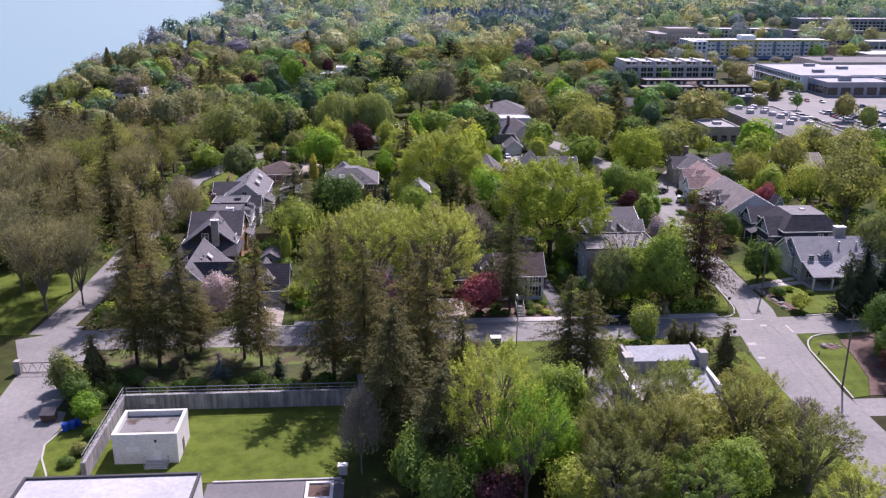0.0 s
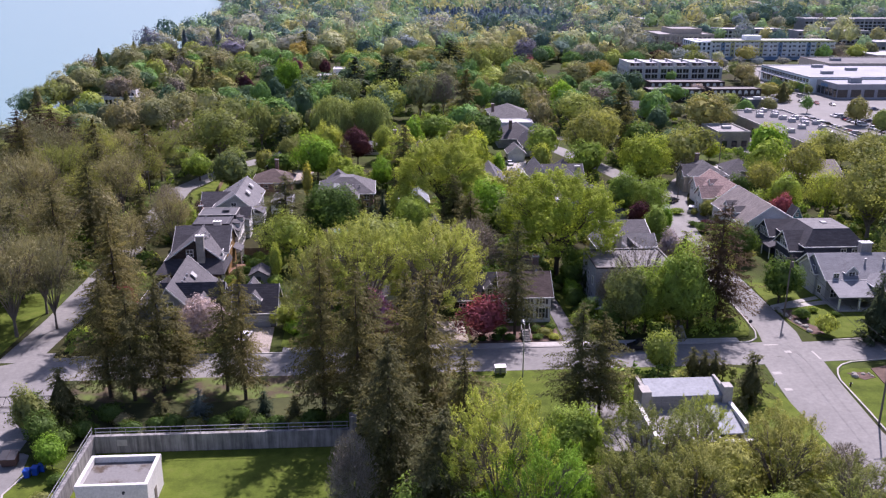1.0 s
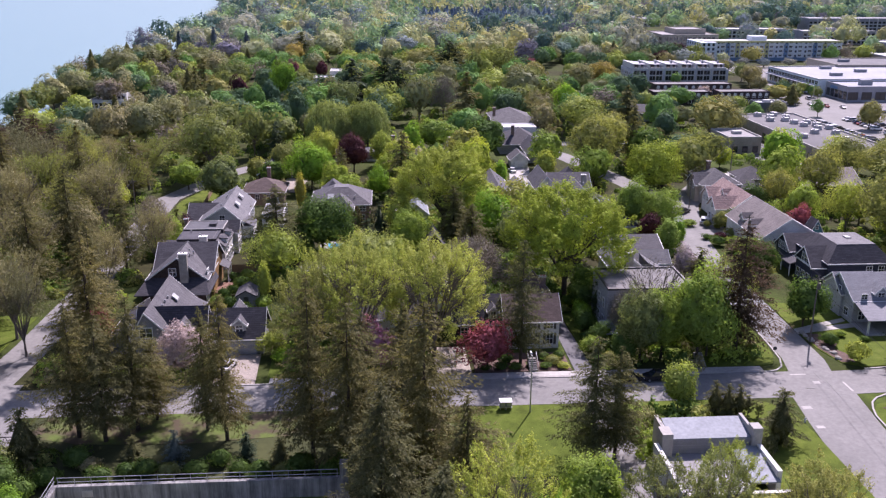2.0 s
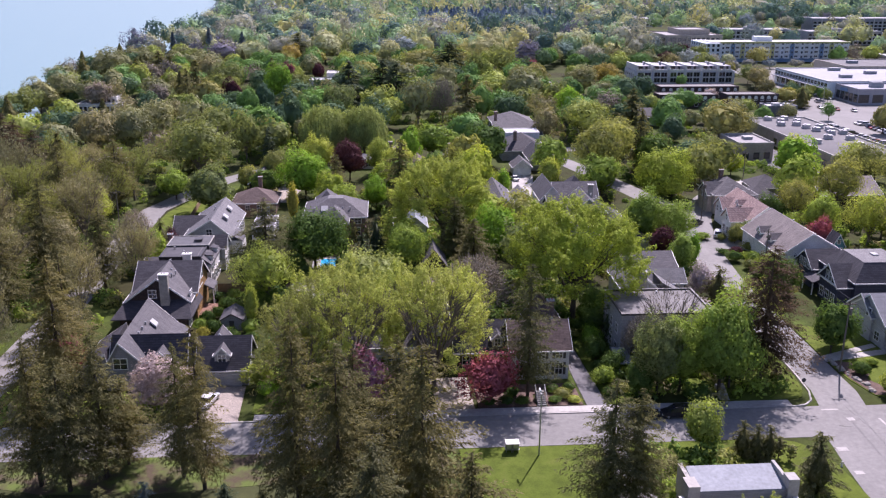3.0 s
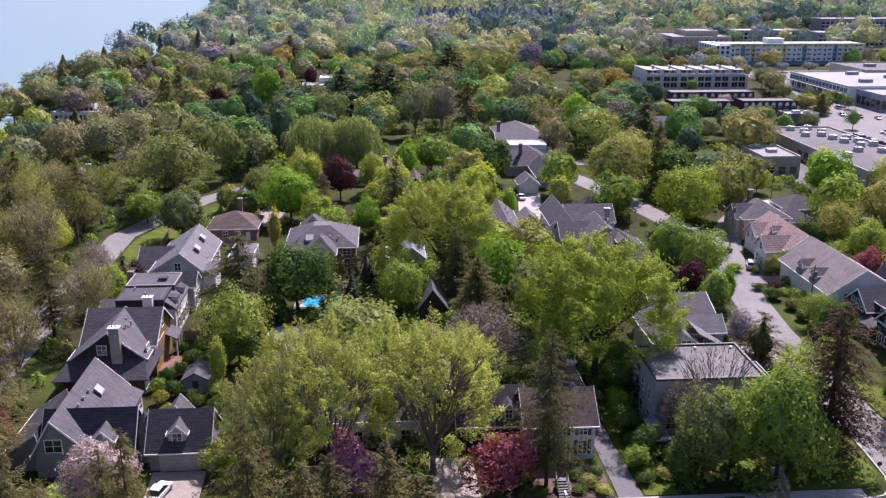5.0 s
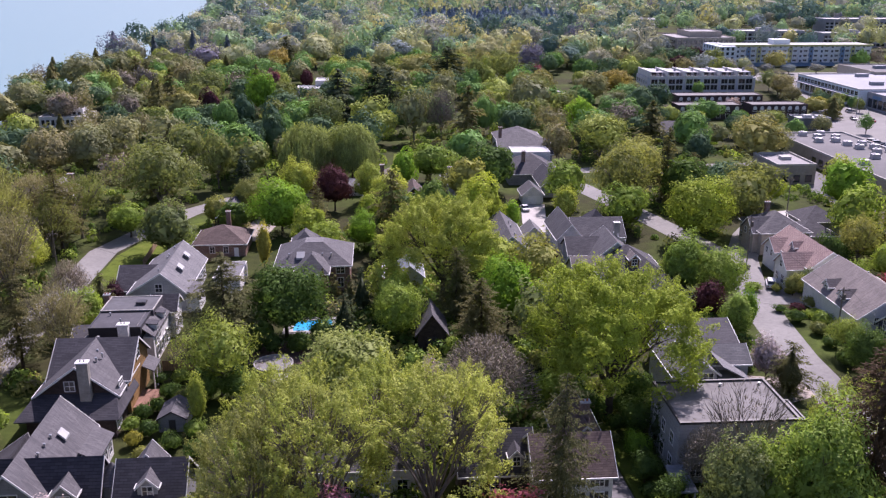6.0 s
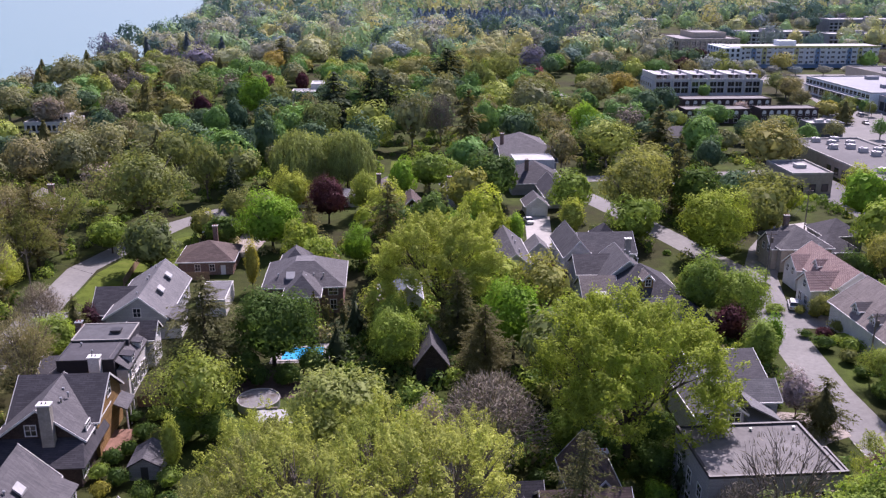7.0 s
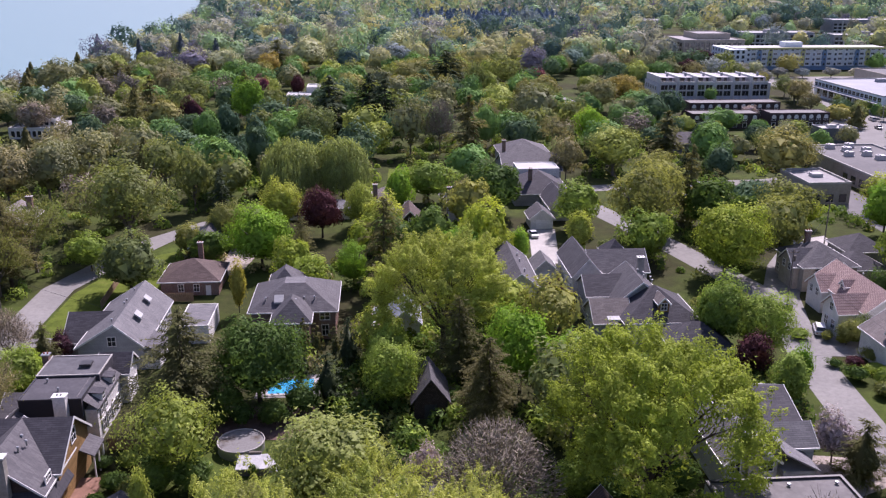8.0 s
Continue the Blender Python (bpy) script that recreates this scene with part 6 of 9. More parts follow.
lean_to(h, [(-37.0, 169.5, 4.3), (-34.6, 169.5, 3.0), (-34.6, 176.5, 3.0), (-37.0, 176.5, 4.3)], roof="shingle_grey", name="roof")
part("wall", boxed(-36.6, -34.9, 169.8, 176.2, 0, 3.0), "siding_white", h)
windows(h, "e", -34.9, 170, 176, 0.9, 3, 1.2, 1.4)
bm = bmesh.new()
tube(bm, (-30.9, 163.2, 0), (-30.9, 163.2, 4.4), 1.7, 1.7, 16)
turret = part("turret", bm, "siding_grey", h)
bm = bmesh.new()
tube(bm, (-30.9, 163.2, 4.4), (-30.9, 163.2, 6.6), 2.05, 0.05, 16)
part("turret_roof", bm, "shingle_grey", turret, "grey shingled cone")
h = thing("garage", -26, 163, "grey gabled garage with a dormer beside the cottage", "garage")
gable_block(h, -29.8, -22.3, 159.5, 167.2, 3.1, 6.9, "x", "siding_grey", "slate", at=163.2)
dormer(h, "s", 160.2, -26.2, 3.5, 2.3, 1.5, 3.0, "siding_pale", "shingle_grey")
door(h, "s", 159.3, -25.9, 5.2, 2.3, "siding_pale", "garage_door", 4)
gable_block(h, -28.6, -25.6, 164.5, 167.0, 5.0, 6.9, "y", "siding_grey", "shingle_grey")

# dark brown shingled house with broad chimney and ochre gable
h = thing("house", -41, 190, "dark brown shingled house with grey roofs and a broad chimney", "house")
gable_block(h, -47.0, -36.0, 183.6, 193.5, 5.3, 9.5, "y", "siding_brown", "shingle_grey", at=-41.2)
gable_block(h, -46.5, -35.5, 187.6, 198.4, 5.6, 9.5, "x", "siding_ochre", "slate", at=193.4)
lean_to(h, [(-48.9, 179.8, 3.2), (-34.9, 179.8, 3.2), (-36.0, 183.6, 5.4), (-47.0, 183.6, 5.4)], roof="slate", name="skirt_roof")
lean_to(h, [(-34.9, 179.8, 3.2), (-34.9, 190.5, 3.2), (-36.0, 190.5, 5.0), (-36.0, 183.6, 5.4)], roof="slate", name="skirt_roof")
lean_to(h, [(-48.9, 179.8, 3.2), (-47.0, 183.6, 5.4), (-47.0, 193.5, 5.4), (-48.9, 193.5, 3.2)], roof="shingle_grey", name="skirt_roof")
part("wall", boxed(-47.6, -35.7, 180.6, 184, -0.2, 3.2), "siding_brown", h)
chimney(h, -39.9, 182.9, 10.4, 0, 1.5, 1.0, "stone_rock", "white_paint")
window(h, "s", 183.6, -42.3, 5.8, 1.3, 1.4)
window(h, "e", -35.5, 193.4, 6.2, 1.5, 1.7, bars=2)
windows(h, "e", -35.7, 181, 183.6, 0.9, 2, 0.9, 1.6)
windows(h, "e", -36.0, 184.5, 187, 5.5, 1, 1.6, 0.9)
lean_to(h, [(-35.4, 194.4, 4.3), (-33.6, 194.4, 3.4), (-33.6, 198.6, 3.4), (-35.4, 198.6, 4.3)], roof="shingle_grey")
posts(h, [(-33.8, 194.7), (-33.8, 196.5), (-33.8, 198.3)], 3.3)
windows(h, "e", -35.6, 194.2, 198, 0.7, 3, 0.9, 1.8)
for vx, vy in ((-39.6, 187.5), (-39.2, 189.0), (-40.2, 190.3)):
    vent(h, vx, vy, 8.7)
dk = thing("patio_deck", -34, 187.5, "warm red-brown timber deck beside the brown house", "deck")
for i in range(16):
    part("board", boxed(-35.6 + i * 0.18, -35.45 + i * 0.18, 188.4, 194.2, 0.05, 0.42), "timber", dk)

# flat-topped house with white side and mansard
h = thing("house", -42, 210, "grey house with a flat-topped charcoal roof and white rear wall", "house")
flat_block(h, -45.6, -37.4, 202.8, 209.6, 7.1, "slate", "roof_felt", 0.12, 0.16, cap="dark")
flat_block(h, -45.6, -37.0, 209.6, 216.2, 7.35, "slate", "slate_membrane", 0.12, 0.14, cap="concrete")
lean_to(h, [(-38.2, 203.4, 7.2), (-35.5, 203.4, 5.2), (-35.5, 214.4, 5.2), (-38.2, 214.4, 7.2)], 0.2, "shingle_grey", "mansard_roof")
part("wall", boxed(-38.0, -35.8, 203.6, 214.4, -0.2, 5.0), "siding_white", h)
for cy in (206.4, 211.4):
    part("dormer_wall", boxed(-36.9, -35.7, cy - 0.8, cy + 0.8, 5.0, 6.5), "siding_white", h)
    lean_to(h, [(-37.8, cy - 0.95, 6.75), (-35.5, cy - 0.95, 6.5), (-35.5, cy + 0.95, 6.5), (-37.8, cy + 0.95, 6.75)], 0.12, "slate", "dormer_roof")
    window(h, "e", -35.7, cy, 5.3, 1.0, 0.95)
gable_block(h, -47.6, -44.0, 200.4, 204.4, 4.2, 5.6, "y", "siding_grey", "shingle_grey", 0.3)
windows(h, "e", -35.7, 204.4, 216, 1.0, 5, 1.2, 1.8)
windows(h, "e", -35.7, 204.4, 208, 3.6, 2, 1.0, 1.3)
chimney(h, -39.9, 202.2, 7.9, 0.0, 1.6, 1.1, "white_stucco", "white_paint")
gable_block(h, -49.6, -45.6, 205.6, 213.2, 3.0, 5.0, "x", "siding_grey", "shingle_grey")
windows(h, "s", 203.2, -46, -41.8, 2.9, 4, 0.7, 1.3, bars=0)
gable_block(h, -38.8, -34.8, 215.0, 219.8, 5.2, 7.2, "x", "siding_white", "slate")
windows(h, "e", -34.8, 215, 220, 1.0, 2, 1.2, 1.7)
window(h, "e", -34.8, 217.4, 4.6, 0.9, 1.2)
chimney(h, -46.0, 215, 8.2, 4.0, 0.9, 0.9, "brick", "steel")
skylight(h, -39.6, 212.6, 7.7, 1.6, 1.4, 0.0, "x", "dark")
vent(h, -43.6, 208.2, 7.3)
vent(h, -41.2, 205.4, 7.3)

# grey gabled house with two skylights
h = thing("house", -40, 236, "grey gabled house with pale shingles and two skylights", "house")
gable_block(h, -45.6, -35.4, 226.4, 246.2, 4.3, 8.0, "y", "siding_pale", "shingle_pale", at=-39.6)
gable_block(h, -49.4, -42.0, 231.6, 241.2, 3.0, 6.3, "x", "siding_grey", "slate")
window(h, "s", 226.4, -40.2, 4.3, 1.2, 1.5)
skylight(h, -37.6, 240.0, 7.05, 1.0, 1.6, -0.42, "x")
skylight(h, -37.4, 233.0, 6.9, 1.0, 1.8, -0.42, "x")
for vy in (229, 236.5, 238, 243):
    vent(h, -40.6, vy, 7.6)
lean_to(h, [(-35.0, 226.0, 4.4), (-32.8, 226.4, 3.0), (-32.8, 232.4, 3.0), (-35.0, 232.4, 4.4)], roof="shingle_grey")
part("wall", boxed(-35.5, -33.0, 226.6, 232.2, -0.2, 3.0), "siding_white", h)
windows(h, "e", -35.4, 234, 245, 1.0, 4, 1.3, 1.5)
# brown hipped bungalow
h = thing("bungalow", -35, 265, "brick bungalow with a brown hipped roof", "house")
hip_block(h, -40.4, -29.2, 259.8, 270.6, 3.0, 6.0, "brick", "shingle_brown")
windows(h, "s", 259.8, -38, -32, 0.9, 2, 1.0, 1.4)
chimney(h, -34.4, 271.0, 7.4, 0, 1.0, 0.8)
door(h, "s", 259.8, -31.2, 1.0, 2.1)
h = thing("garage", -29.5, 241, "low garage with a flat pale grey roof", "garage")
flat_block(h, -32.2, -26.9, 236.2, 246.4, 3.3, "siding_white", "shingle_pale", 0.08, 0.15)
h = thing("garden_shed", -45.6, 251, "small shed with a red hipped roof beside the lane lawn", "shed")
hip_block(h, -47.2, -44.6, 249.4, 252.6, 2.1, 3.4, "siding_white", "tile_pink", 0.3)
# brick house with hipped roof beside the pool
h = thing("house", -12, 243, "brick house with a grey hipped roof beside a pool", "house")
hip_block(h, -19.6, -5.2, 236.6, 250.6, 5.4, 8.6, "brick", "shingle_grey", 0.55, 0.78)
hip_block(h, -15.4, -9.4, 231.8, 240, 5.3, 8.4, "brick", "shingle_grey", 0.5)
hip_block(h, -17.8, -12.2, 248, 256, 5.2, 8.4, "brick", "shingle_grey", 0.5)
skylight(h, -14.9, 238.2, 6.95, 1.6, 1.4, 0.45, "y")
for vx in (-17.2, -10.6, -8.8):
    vent(h, vx, 238.6, 7.0)
vent(h, -12.6, 234.6, 7.0)
vent(h, -11.8, 236.0, 7.6)
window(h, "s", 236.6, -7.0, 3.7, 1.6, 1.3)
window(h, "s", 236.6, -7.0, 0.8, 1.1, 1.9)
windows(h, "s", 231.8, -15, -9.8, 3.5, 2, 1.1, 1.4)
windows(h, "s", 231.8, -15, -9.8, 0.8, 2, 1.1, 1.6)
windows(h, "e", -5.2, 238, 250, 3.6, 3, 1.1, 1.4)
h = thing("garden_house", 4.5, 239, "low garden house with pale walls beside a timber wall", "shed")
flat_block(h, 1.0, 2.4, 233.5, 243, 3.4, "fence_wood", "white_roof", 0.1, 0.2)
gable_block(h, 4.2, 9.4, 236, 244, 3.0, 5.2, "y", "siding_white", "metal_roof")

# white house on the street with dark roof
h = thing("house", 24, 163, "white two-storey house with a dark roof and shutters", "house")
gable_block(h, 19.0, 28.2, 158.8, 167.2, 5.3, 8.5, "x", "siding_white", "shingle_brown")
gable_block(h, 23.6, 29.2, 165.6, 176.0, 4.6, 8.0, "y", "siding_grey", "shingle_brown")
windows(h, "s", 158.8, 19.6, 28.0, 0.9, 3, 1.1, 1.9, "white_paint", 2, "dark")
windows(h, "s", 158.8, 19.6, 28.0, 3.7, 3, 1.0, 1.1, "white_paint", 1, "dark")
windows(h, "e", 28.2, 160, 166, 1.0, 2, 1.0, 1.6)
gable_block(h, 10.6, 19.4, 163.2, 171.2, 3.3, 7.0, "x", "siding_brown", "slate")
dormer(h, "s", 163.6, 17.4, 3.6, 1.7, 1.5, 2.6, "siding_pale", "slate")
door(h, "s", 158.8, 22.1, 1.1, 2.2, "dark")
chimney(h, 26.8, 168.6, 9.6, 5.0)
windows(h, "s", 163.2, 11, 16, 0.9, 2, 1.1, 1.4)

# big grey house with a flat roof and gables behind
h = thing("house", 45.5, 170, "large grey house with a flat membrane roof", "house")
flat_block(h, 37.8, 53.2, 164.2, 175.6, 8.4, "siding_pale", "pink_membrane", 0.28, 0.28, cap="dark")
windows(h, "w", 37.8, 165, 175, 1.0, 3, 1.3, 1.7)
windows(h, "w", 37.8, 165, 175, 4.4, 3, 1.2, 1.6)
windows(h, "s", 164.2, 38.6, 52.6, 1.0, 4, 1.4, 1.8)
windows(h, "s", 164.2, 38.6, 52.6, 4.6, 4, 1.3, 1.6)
for vx in (43.2, 46.6, 52.0):
    vent(h, vx, 174.2, 8.4, 0.2)
flat_block(h, 51.0, 55.2, 166.5, 172.0, 7.0, "siding_grey", "grey_membrane", 0.2, 0.2, cap="dark")
lean_to(h, [(36.2, 158.4, 2.6), (38.6, 158.4, 2.6), (38.6, 164, 2.9), (36.2, 164, 2.9)], roof="metal_roof")
posts(h, [(36.5, 158.7), (38.3, 158.7)], 2.5)
OFFSET = Vector((-0.8, 0, 0))
h = thing("house", 49, 188, "grey gabled house with white rakes and a broad chimney", "house")
gable_block(h, 44.8, 51.3, 184.6, 196.0, 5.2, 7.9, "y", "siding_pale", "shingle_pale", at=47.6)
lean_to(h, [(51.3, 182.8, 7.0), (55.9, 182.8, 4.5), (55.9, 191.5, 4.5), (51.3, 191.5, 7.0)], 0.2, "shingle_pale", "side_roof")
part("wall", boxed(51.4, 55.5, 183.1, 191.4, -0.2, 4.4), "siding_grey", h)
gable_block(h, 47.4, 57.2, 190.5, 203.5, 5.6, 8.2, "x", "siding_grey", "slate", at=198.0)
gable_block(h, 50.0, 57.0, 187.0, 192.4, 5.6, 7.4, "x", "siding_pale", "shingle_pale")
chimney(h, 47.9, 184.0, 8.7, 0, 1.4, 1.0, "stone_rock")
window(h, "s", 184.6, 50.0, 3.7, 1.5, 1.4, bars=2)
window(h, "s", 184.6, 46.0, 3.7, 1.2, 1.4)
windows(h, "e", 57.2, 191.5, 202, 0.9, 3, 1.2, 1.6)
windows(h, "e", 55.5, 184, 191, 0.9, 2, 1.3, 1.6)
vent(h, 46.6, 190.5, 7.4)

OFFSET = Vector((0, 0, 0))
# houses in the middle distance
h = thing("house", 50, 238, "dark-roofed house with several gables and pale dormers", "house")
hip_block(h, 44.6, 57.4, 230.6, 243.2, 4.0, 8.5, "siding_pale", "slate")
gable_block(h, 44.0, 54.0, 237.6, 248.6, 4.6, 8.8, "y", "siding_pale", "shingle_grey", at=49.2)
gable_block(h, 40.4, 47.6, 241.6, 249.6, 5.0, 7.6, "x", "siding_pale", "slate")
hip_block(h, 50.0, 59.8, 221.8, 230.2, 3.0, 6.0, "siding_pale", "slate")
gable_block(h, 39.8, 46.0, 232.8, 240.6, 3.4, 6.2, "x", "siding_pale", "shingle_beige")
dormer(h, "s", 232.0, 51.4, 5.4, 1.9, 1.5, 3.4, "siding_ochre", "shingle_beige")
skylight(h, 42.6, 231.6, 4.4, 2.2, 1.3, 0.1, "y")
for vx, vy in ((50.4, 245), (51.0, 243.6), (50.6, 242.0), (51.6, 241.0), (51.4, 239.4)):
    vent(h, vx, vy, 8.3)
windows(h, "w", 40.4, 242, 249, 1.0, 3, 1.1, 1.5)
windows(h, "w", 39.8, 233, 240, 0.9, 3, 1.1, 1.4)
chimney(h, 52.4, 250, 9.2, 4, 1.2, 0.9, "stone_rock", "steel")
h = thing("house", 48, 261, "pale house with a steep front gable and grey roofs", "house")
gable_block(h, 40.2, 45.8, 252.6, 267.4, 5.0, 8.2, "y", "siding_white", "shingle_grey")
gable_block(h, 44.6, 55.8, 255.8, 264.8, 4.4, 7.6, "x", "siding_pale", "shingle_grey")
windows(h, "s", 252.6, 41, 45, 3.2, 2, 0.8, 1.6)
windows(h, "w", 40.2, 253.4, 266, 1.0, 4, 1.0, 1.5)
windows(h, "w", 40.2, 253.4, 266, 3.4, 3, 0.9, 1.2)
hip_block(h, 49.2, 53.6, 262.5, 268.0, 5.4, 8.2, "siding_pale", "slate")
h = thing("house", 29, 259, "white house with a grey gabled roof beside a hedge", "house")
gable_block(h, 25.4, 33.0, 248.4, 268.6, 4.0, 7.0, "y", "siding_white", "shingle_grey")
for vy in (252, 258, 261.5):
    vent(h, 30.4, vy, 6.5)
windows(h, "s", 248.4, 26, 32.5, 1.0, 2, 1.2, 1.5)
windows(h, "e", 33.0, 250, 267, 1.0, 4, 1.1, 1.4)
h = thing("garage", 36.5, 265.5, "small pale gabled garage", "garage")
gable_block(h, 34.2, 38.9, 262.6, 268.6, 2.7, 4.8, "y", "siding_white", "shingle_pale")
door(h, "s", 262.6, 36.5, 2.6, 2.1, "white_paint", "garage_door", 4)
h = thing("garage", 42.8, 304, "white garage with a wide panelled door", "garage")
gable_block(h, 40.0, 45.6, 300.6, 307.4, 2.8, 5.0, "y", "siding_white", "shingle_grey")
door(h, "s", 300.6, 43.2, 3.6, 2.2, "white_paint", "garage_door", 4)
h = thing("house", 48, 350, "large house of dark hipped roofs round a white flat roof", "house")
hip_block(h, 39.4, 54.6, 322.4, 339.8, 3.4, 8.0, "siding_grey", "slate")
flat_block(h, 42.6, 54.6, 338.2, 347.2, 6.6, "siding_white", "white_roof", 0.15, 0.2)
gable_block(h, 40.0, 57.0, 347.0, 364.0, 4.2, 7.8, "x", "siding_grey", "shingle_grey")
hip_block(h, 41.5, 57.0, 364.0, 380.0, 5.4, 9.0, "siding_pale", "shingle_grey")
gable_block(h, 46.5, 52.5, 307.5, 323.0, 3.4, 6.4, "y", "siding_pale", "slate")
windows(h, "w", 46.5, 308.5, 321, 0.9, 4, 1.1, 1.6)
chimney(h, 44.2, 327.0, 9.2, 4)
chimney(h, 42.4, 366.0, 9.6, 4)
h = thing("house", 25.5, 312, "white-windowed house with a dark roof among trees", "house")
gable_block(h, 20.4, 31.0, 308.2, 316.4, 4.3, 6.6, "x", "siding_pale", "slate")
windows(h, "s", 308.2, 25.8, 30.8, 2.6, 4, 0.85, 1.3)
chimney(h, 20.8, 312.4, 8.0, 0)
h = thing("house", 5.2, 322.5, "house with a beige hipped roof and brick chimney", "house")
hip_block(h, 1.2, 9.0, 318.0, 327.2, 3.4, 6.2, "siding_pale", "shingle_beige")
chimney(h, 1.8, 318.4, 7.6, 0, 1.2, 1.0)
h = thing("house", 10.2, 301, "brown gabled house with a dark front", "house")
gable_block(h, 6.8, 13.4, 297.0, 306.6, 3.0, 6.2, "y", "siding_brown", "shingle_brown")
window(h, "s", 297.0, 10.2, 3.4, 0.9, 1.0)
hip_block(h, 2.4, 7.4, 300.8, 310, 3.0, 5.4, "siding_pale", "shingle_grey")
h = thing("bungalow", -12, 316, "long low white bungalow among trees", "house")
hip_block(h, -20.2, -3.8, 312.6, 319.6, 3.0, 4.4, "siding_white", "shingle_pale")
windows(h, "s", 312.6, -19.4, -4.4, 0.9, 7, 1.3, 1.4)
h = thing("house", -85, 305, "grey-roofed house with a red brick chimney by the lane", "house")
gable_block(h, -90.4, -80.6, 298.4, 311.0, 4.2, 6.8, "y", "brick", "shingle_beige")
gable_block(h, -96, -88, 300.8, 308.4, 4.0, 6.2, "x", "siding_white", "shingle_beige")
chimney(h, -82.6, 309.2, 8.2, 3, 1.4, 1.0)
windows(h, "e", -80.6, 299, 310, 1.0, 3, 1.3, 1.6)
windows(h, "s", 298.4, -90, -81, 1.0, 3, 1.2, 1.6)
OFFSET = Vector((-4, 10, 0))
h = thing("villa", -121, 428, "white flat-roofed villa with stepped terraces near the shore", "house")
flat_block(h, -131.0, -112.6, 421.0, 436.0, 3.6, "white_stucco", "white_roof", 0.5, 0.3)
flat_block(h, -126.5, -115.5, 427.5, 436.0, 5.8, "white_stucco", "white_roof", 0.4, 0.3)
windows(h, "s", 421.0, -130.4, -113, 0.6, 9, 1.3, 2.2, "white_paint", 0)
windows(h, "s", 427.5, -126, -116, 3.8, 5, 1.3, 1.3, "white_paint", 0)
OFFSET = Vector((0, 0, 0))
OFFSET = Vector((2.0, -14.0, 0))
h = thing("villa", -31, 510, "white modern house with flat roofs among dark trees", "house")
flat_block(h, -40.4, -25.4, 512.8, 524.0, 5.4, "white_stucco", "white_roof", 0.4, 0.3)
flat_block(h, -32.0, -24.0, 524.0, 536.8, 7.6, "white_stucco", "white_roof", 0.4, 0.3)
windows(h, "s", 512.8, -39.8, -26, 0.6, 6, 1.4, 2.0, "dark", 0)
OFFSET = Vector((0, 0, 0))
h = thing("house", -42, 272, "low dark-roofed house beside the lane", "house")
gable_block(h, -39.0, -32.4, 282.0, 292.0, 3.2, 6.0, "y", "siding_brown", "shingle_grey")

# east road
h = thing("house", 92, 168, "pale grey house with a porch and tall chimney", "house")
gable_block(h, 84.4, 99.4, 166.2, 176.6, 4.8, 8.2, "x", "siding_pale", "shingle_light", at=171.6)
gable_block(h, 84.0, 91.0, 170.0, 177.4, 4.8, 7.6, "x", "siding_pale", "shingle_light")
dormer(h, "s", 166.6, 89.6, 4.6, 2.4, 1.3, 3.6, "siding_pale", "shingle_light")
lean_to(h, [(93.4, 163.0, 7.0), (97.8, 163.0, 7.0), (98.4, 160.8, 5.2), (92.8, 160.8, 5.2)], 0.16, "shingle_light", "dormer_roof")
window(h, "w", 84.0, 171.2, 4.4, 1.5, 1.5, bars=2)
window(h, "s", 166.2, 86.2, 4.9, 1.0, 0.9)
lean_to(h, [(84.2, 160.4, 3.0), (93.0, 160.4, 3.0), (93.0, 166.2, 4.7), (84.2, 166.2, 4.7)], roof="shingle_light")
posts(h, [(84.6, 160.8), (88.6, 160.8), (92.6, 160.8)], 2.95, 0.3)
part("porch_floor", boxed(84.2, 93.0, 160.4, 166.2, 0, 0.35), "concrete", h)
hip_block(h, 92.4, 100.0, 160.2, 168.0, 4.4, 7.2, "siding_pale", "shingle_light")
chimney(h, 95.4, 173.4, 9.8, 5, 2.2, 1.4, "stone_rock", "white_paint")
windows(h, "w", 84.4, 167, 176, 1.0, 3, 1.4, 1.5)
windows(h, "s", 166.2, 85, 92, 0.9, 3, 1.2, 1.6)
for vx in (93.6, 97.4):
    vent(h, vx, 169.4, 7.4, 0.24)
h = thing("house", 94, 193, "navy house with dark gables and white trim", "house")
hip_block(h, 88.6, 101.6, 184.4, 197.6, 5.6, 8.8, "siding_navy", "slate", 0.5, 0.42)
gable_block(h, 85.8, 94.0, 185.6, 192.8, 4.6, 7.8, "x", "siding_navy", "slate")
gable_block(h, 86.4, 93.0, 197.0, 203.8, 4.4, 7.2, "x", "siding_navy", "slate")
windows(h, "w", 85.8, 188.0, 190.6, 4.6, 2, 0.8, 1.7)
windows(h, "w", 85.8, 186, 192.4, 0.8, 3, 1.3, 1.7)
windows(h, "w", 86.4, 198.0, 203, 3.6, 3, 0.9, 1.6)
windows(h, "w", 88.6, 193.2, 196.8, 5.2 - 1.8, 3, 0.9, 1.3)
windows(h, "s", 184.4, 96, 101, 3.4, 2, 1.1, 1.4)
part("belt_course", boxed(85.6, 85.8, 185.4, 193.0, 4.2, 4.5), "white_paint", h)
skylight(h, 95.5, 191.5, 8.85, 1.1, 1.5)
lean_to(h, [(84.4, 192.6, 2.8), (86.8, 192.6, 3.6), (86.8, 197.4, 3.6), (84.4, 197.4, 2.8)], roof="slate")
posts(h, [(84.7, 193.0), (84.7, 197.0)], 2.7)
h = thing("house", 90, 214, "white gabled house with a long beige roof", "house")
gable_block(h, 83.0, 97.2, 204.6, 224.6, 4.8, 9.2, "y", "siding_white", "shingle_beige", at=89.4)
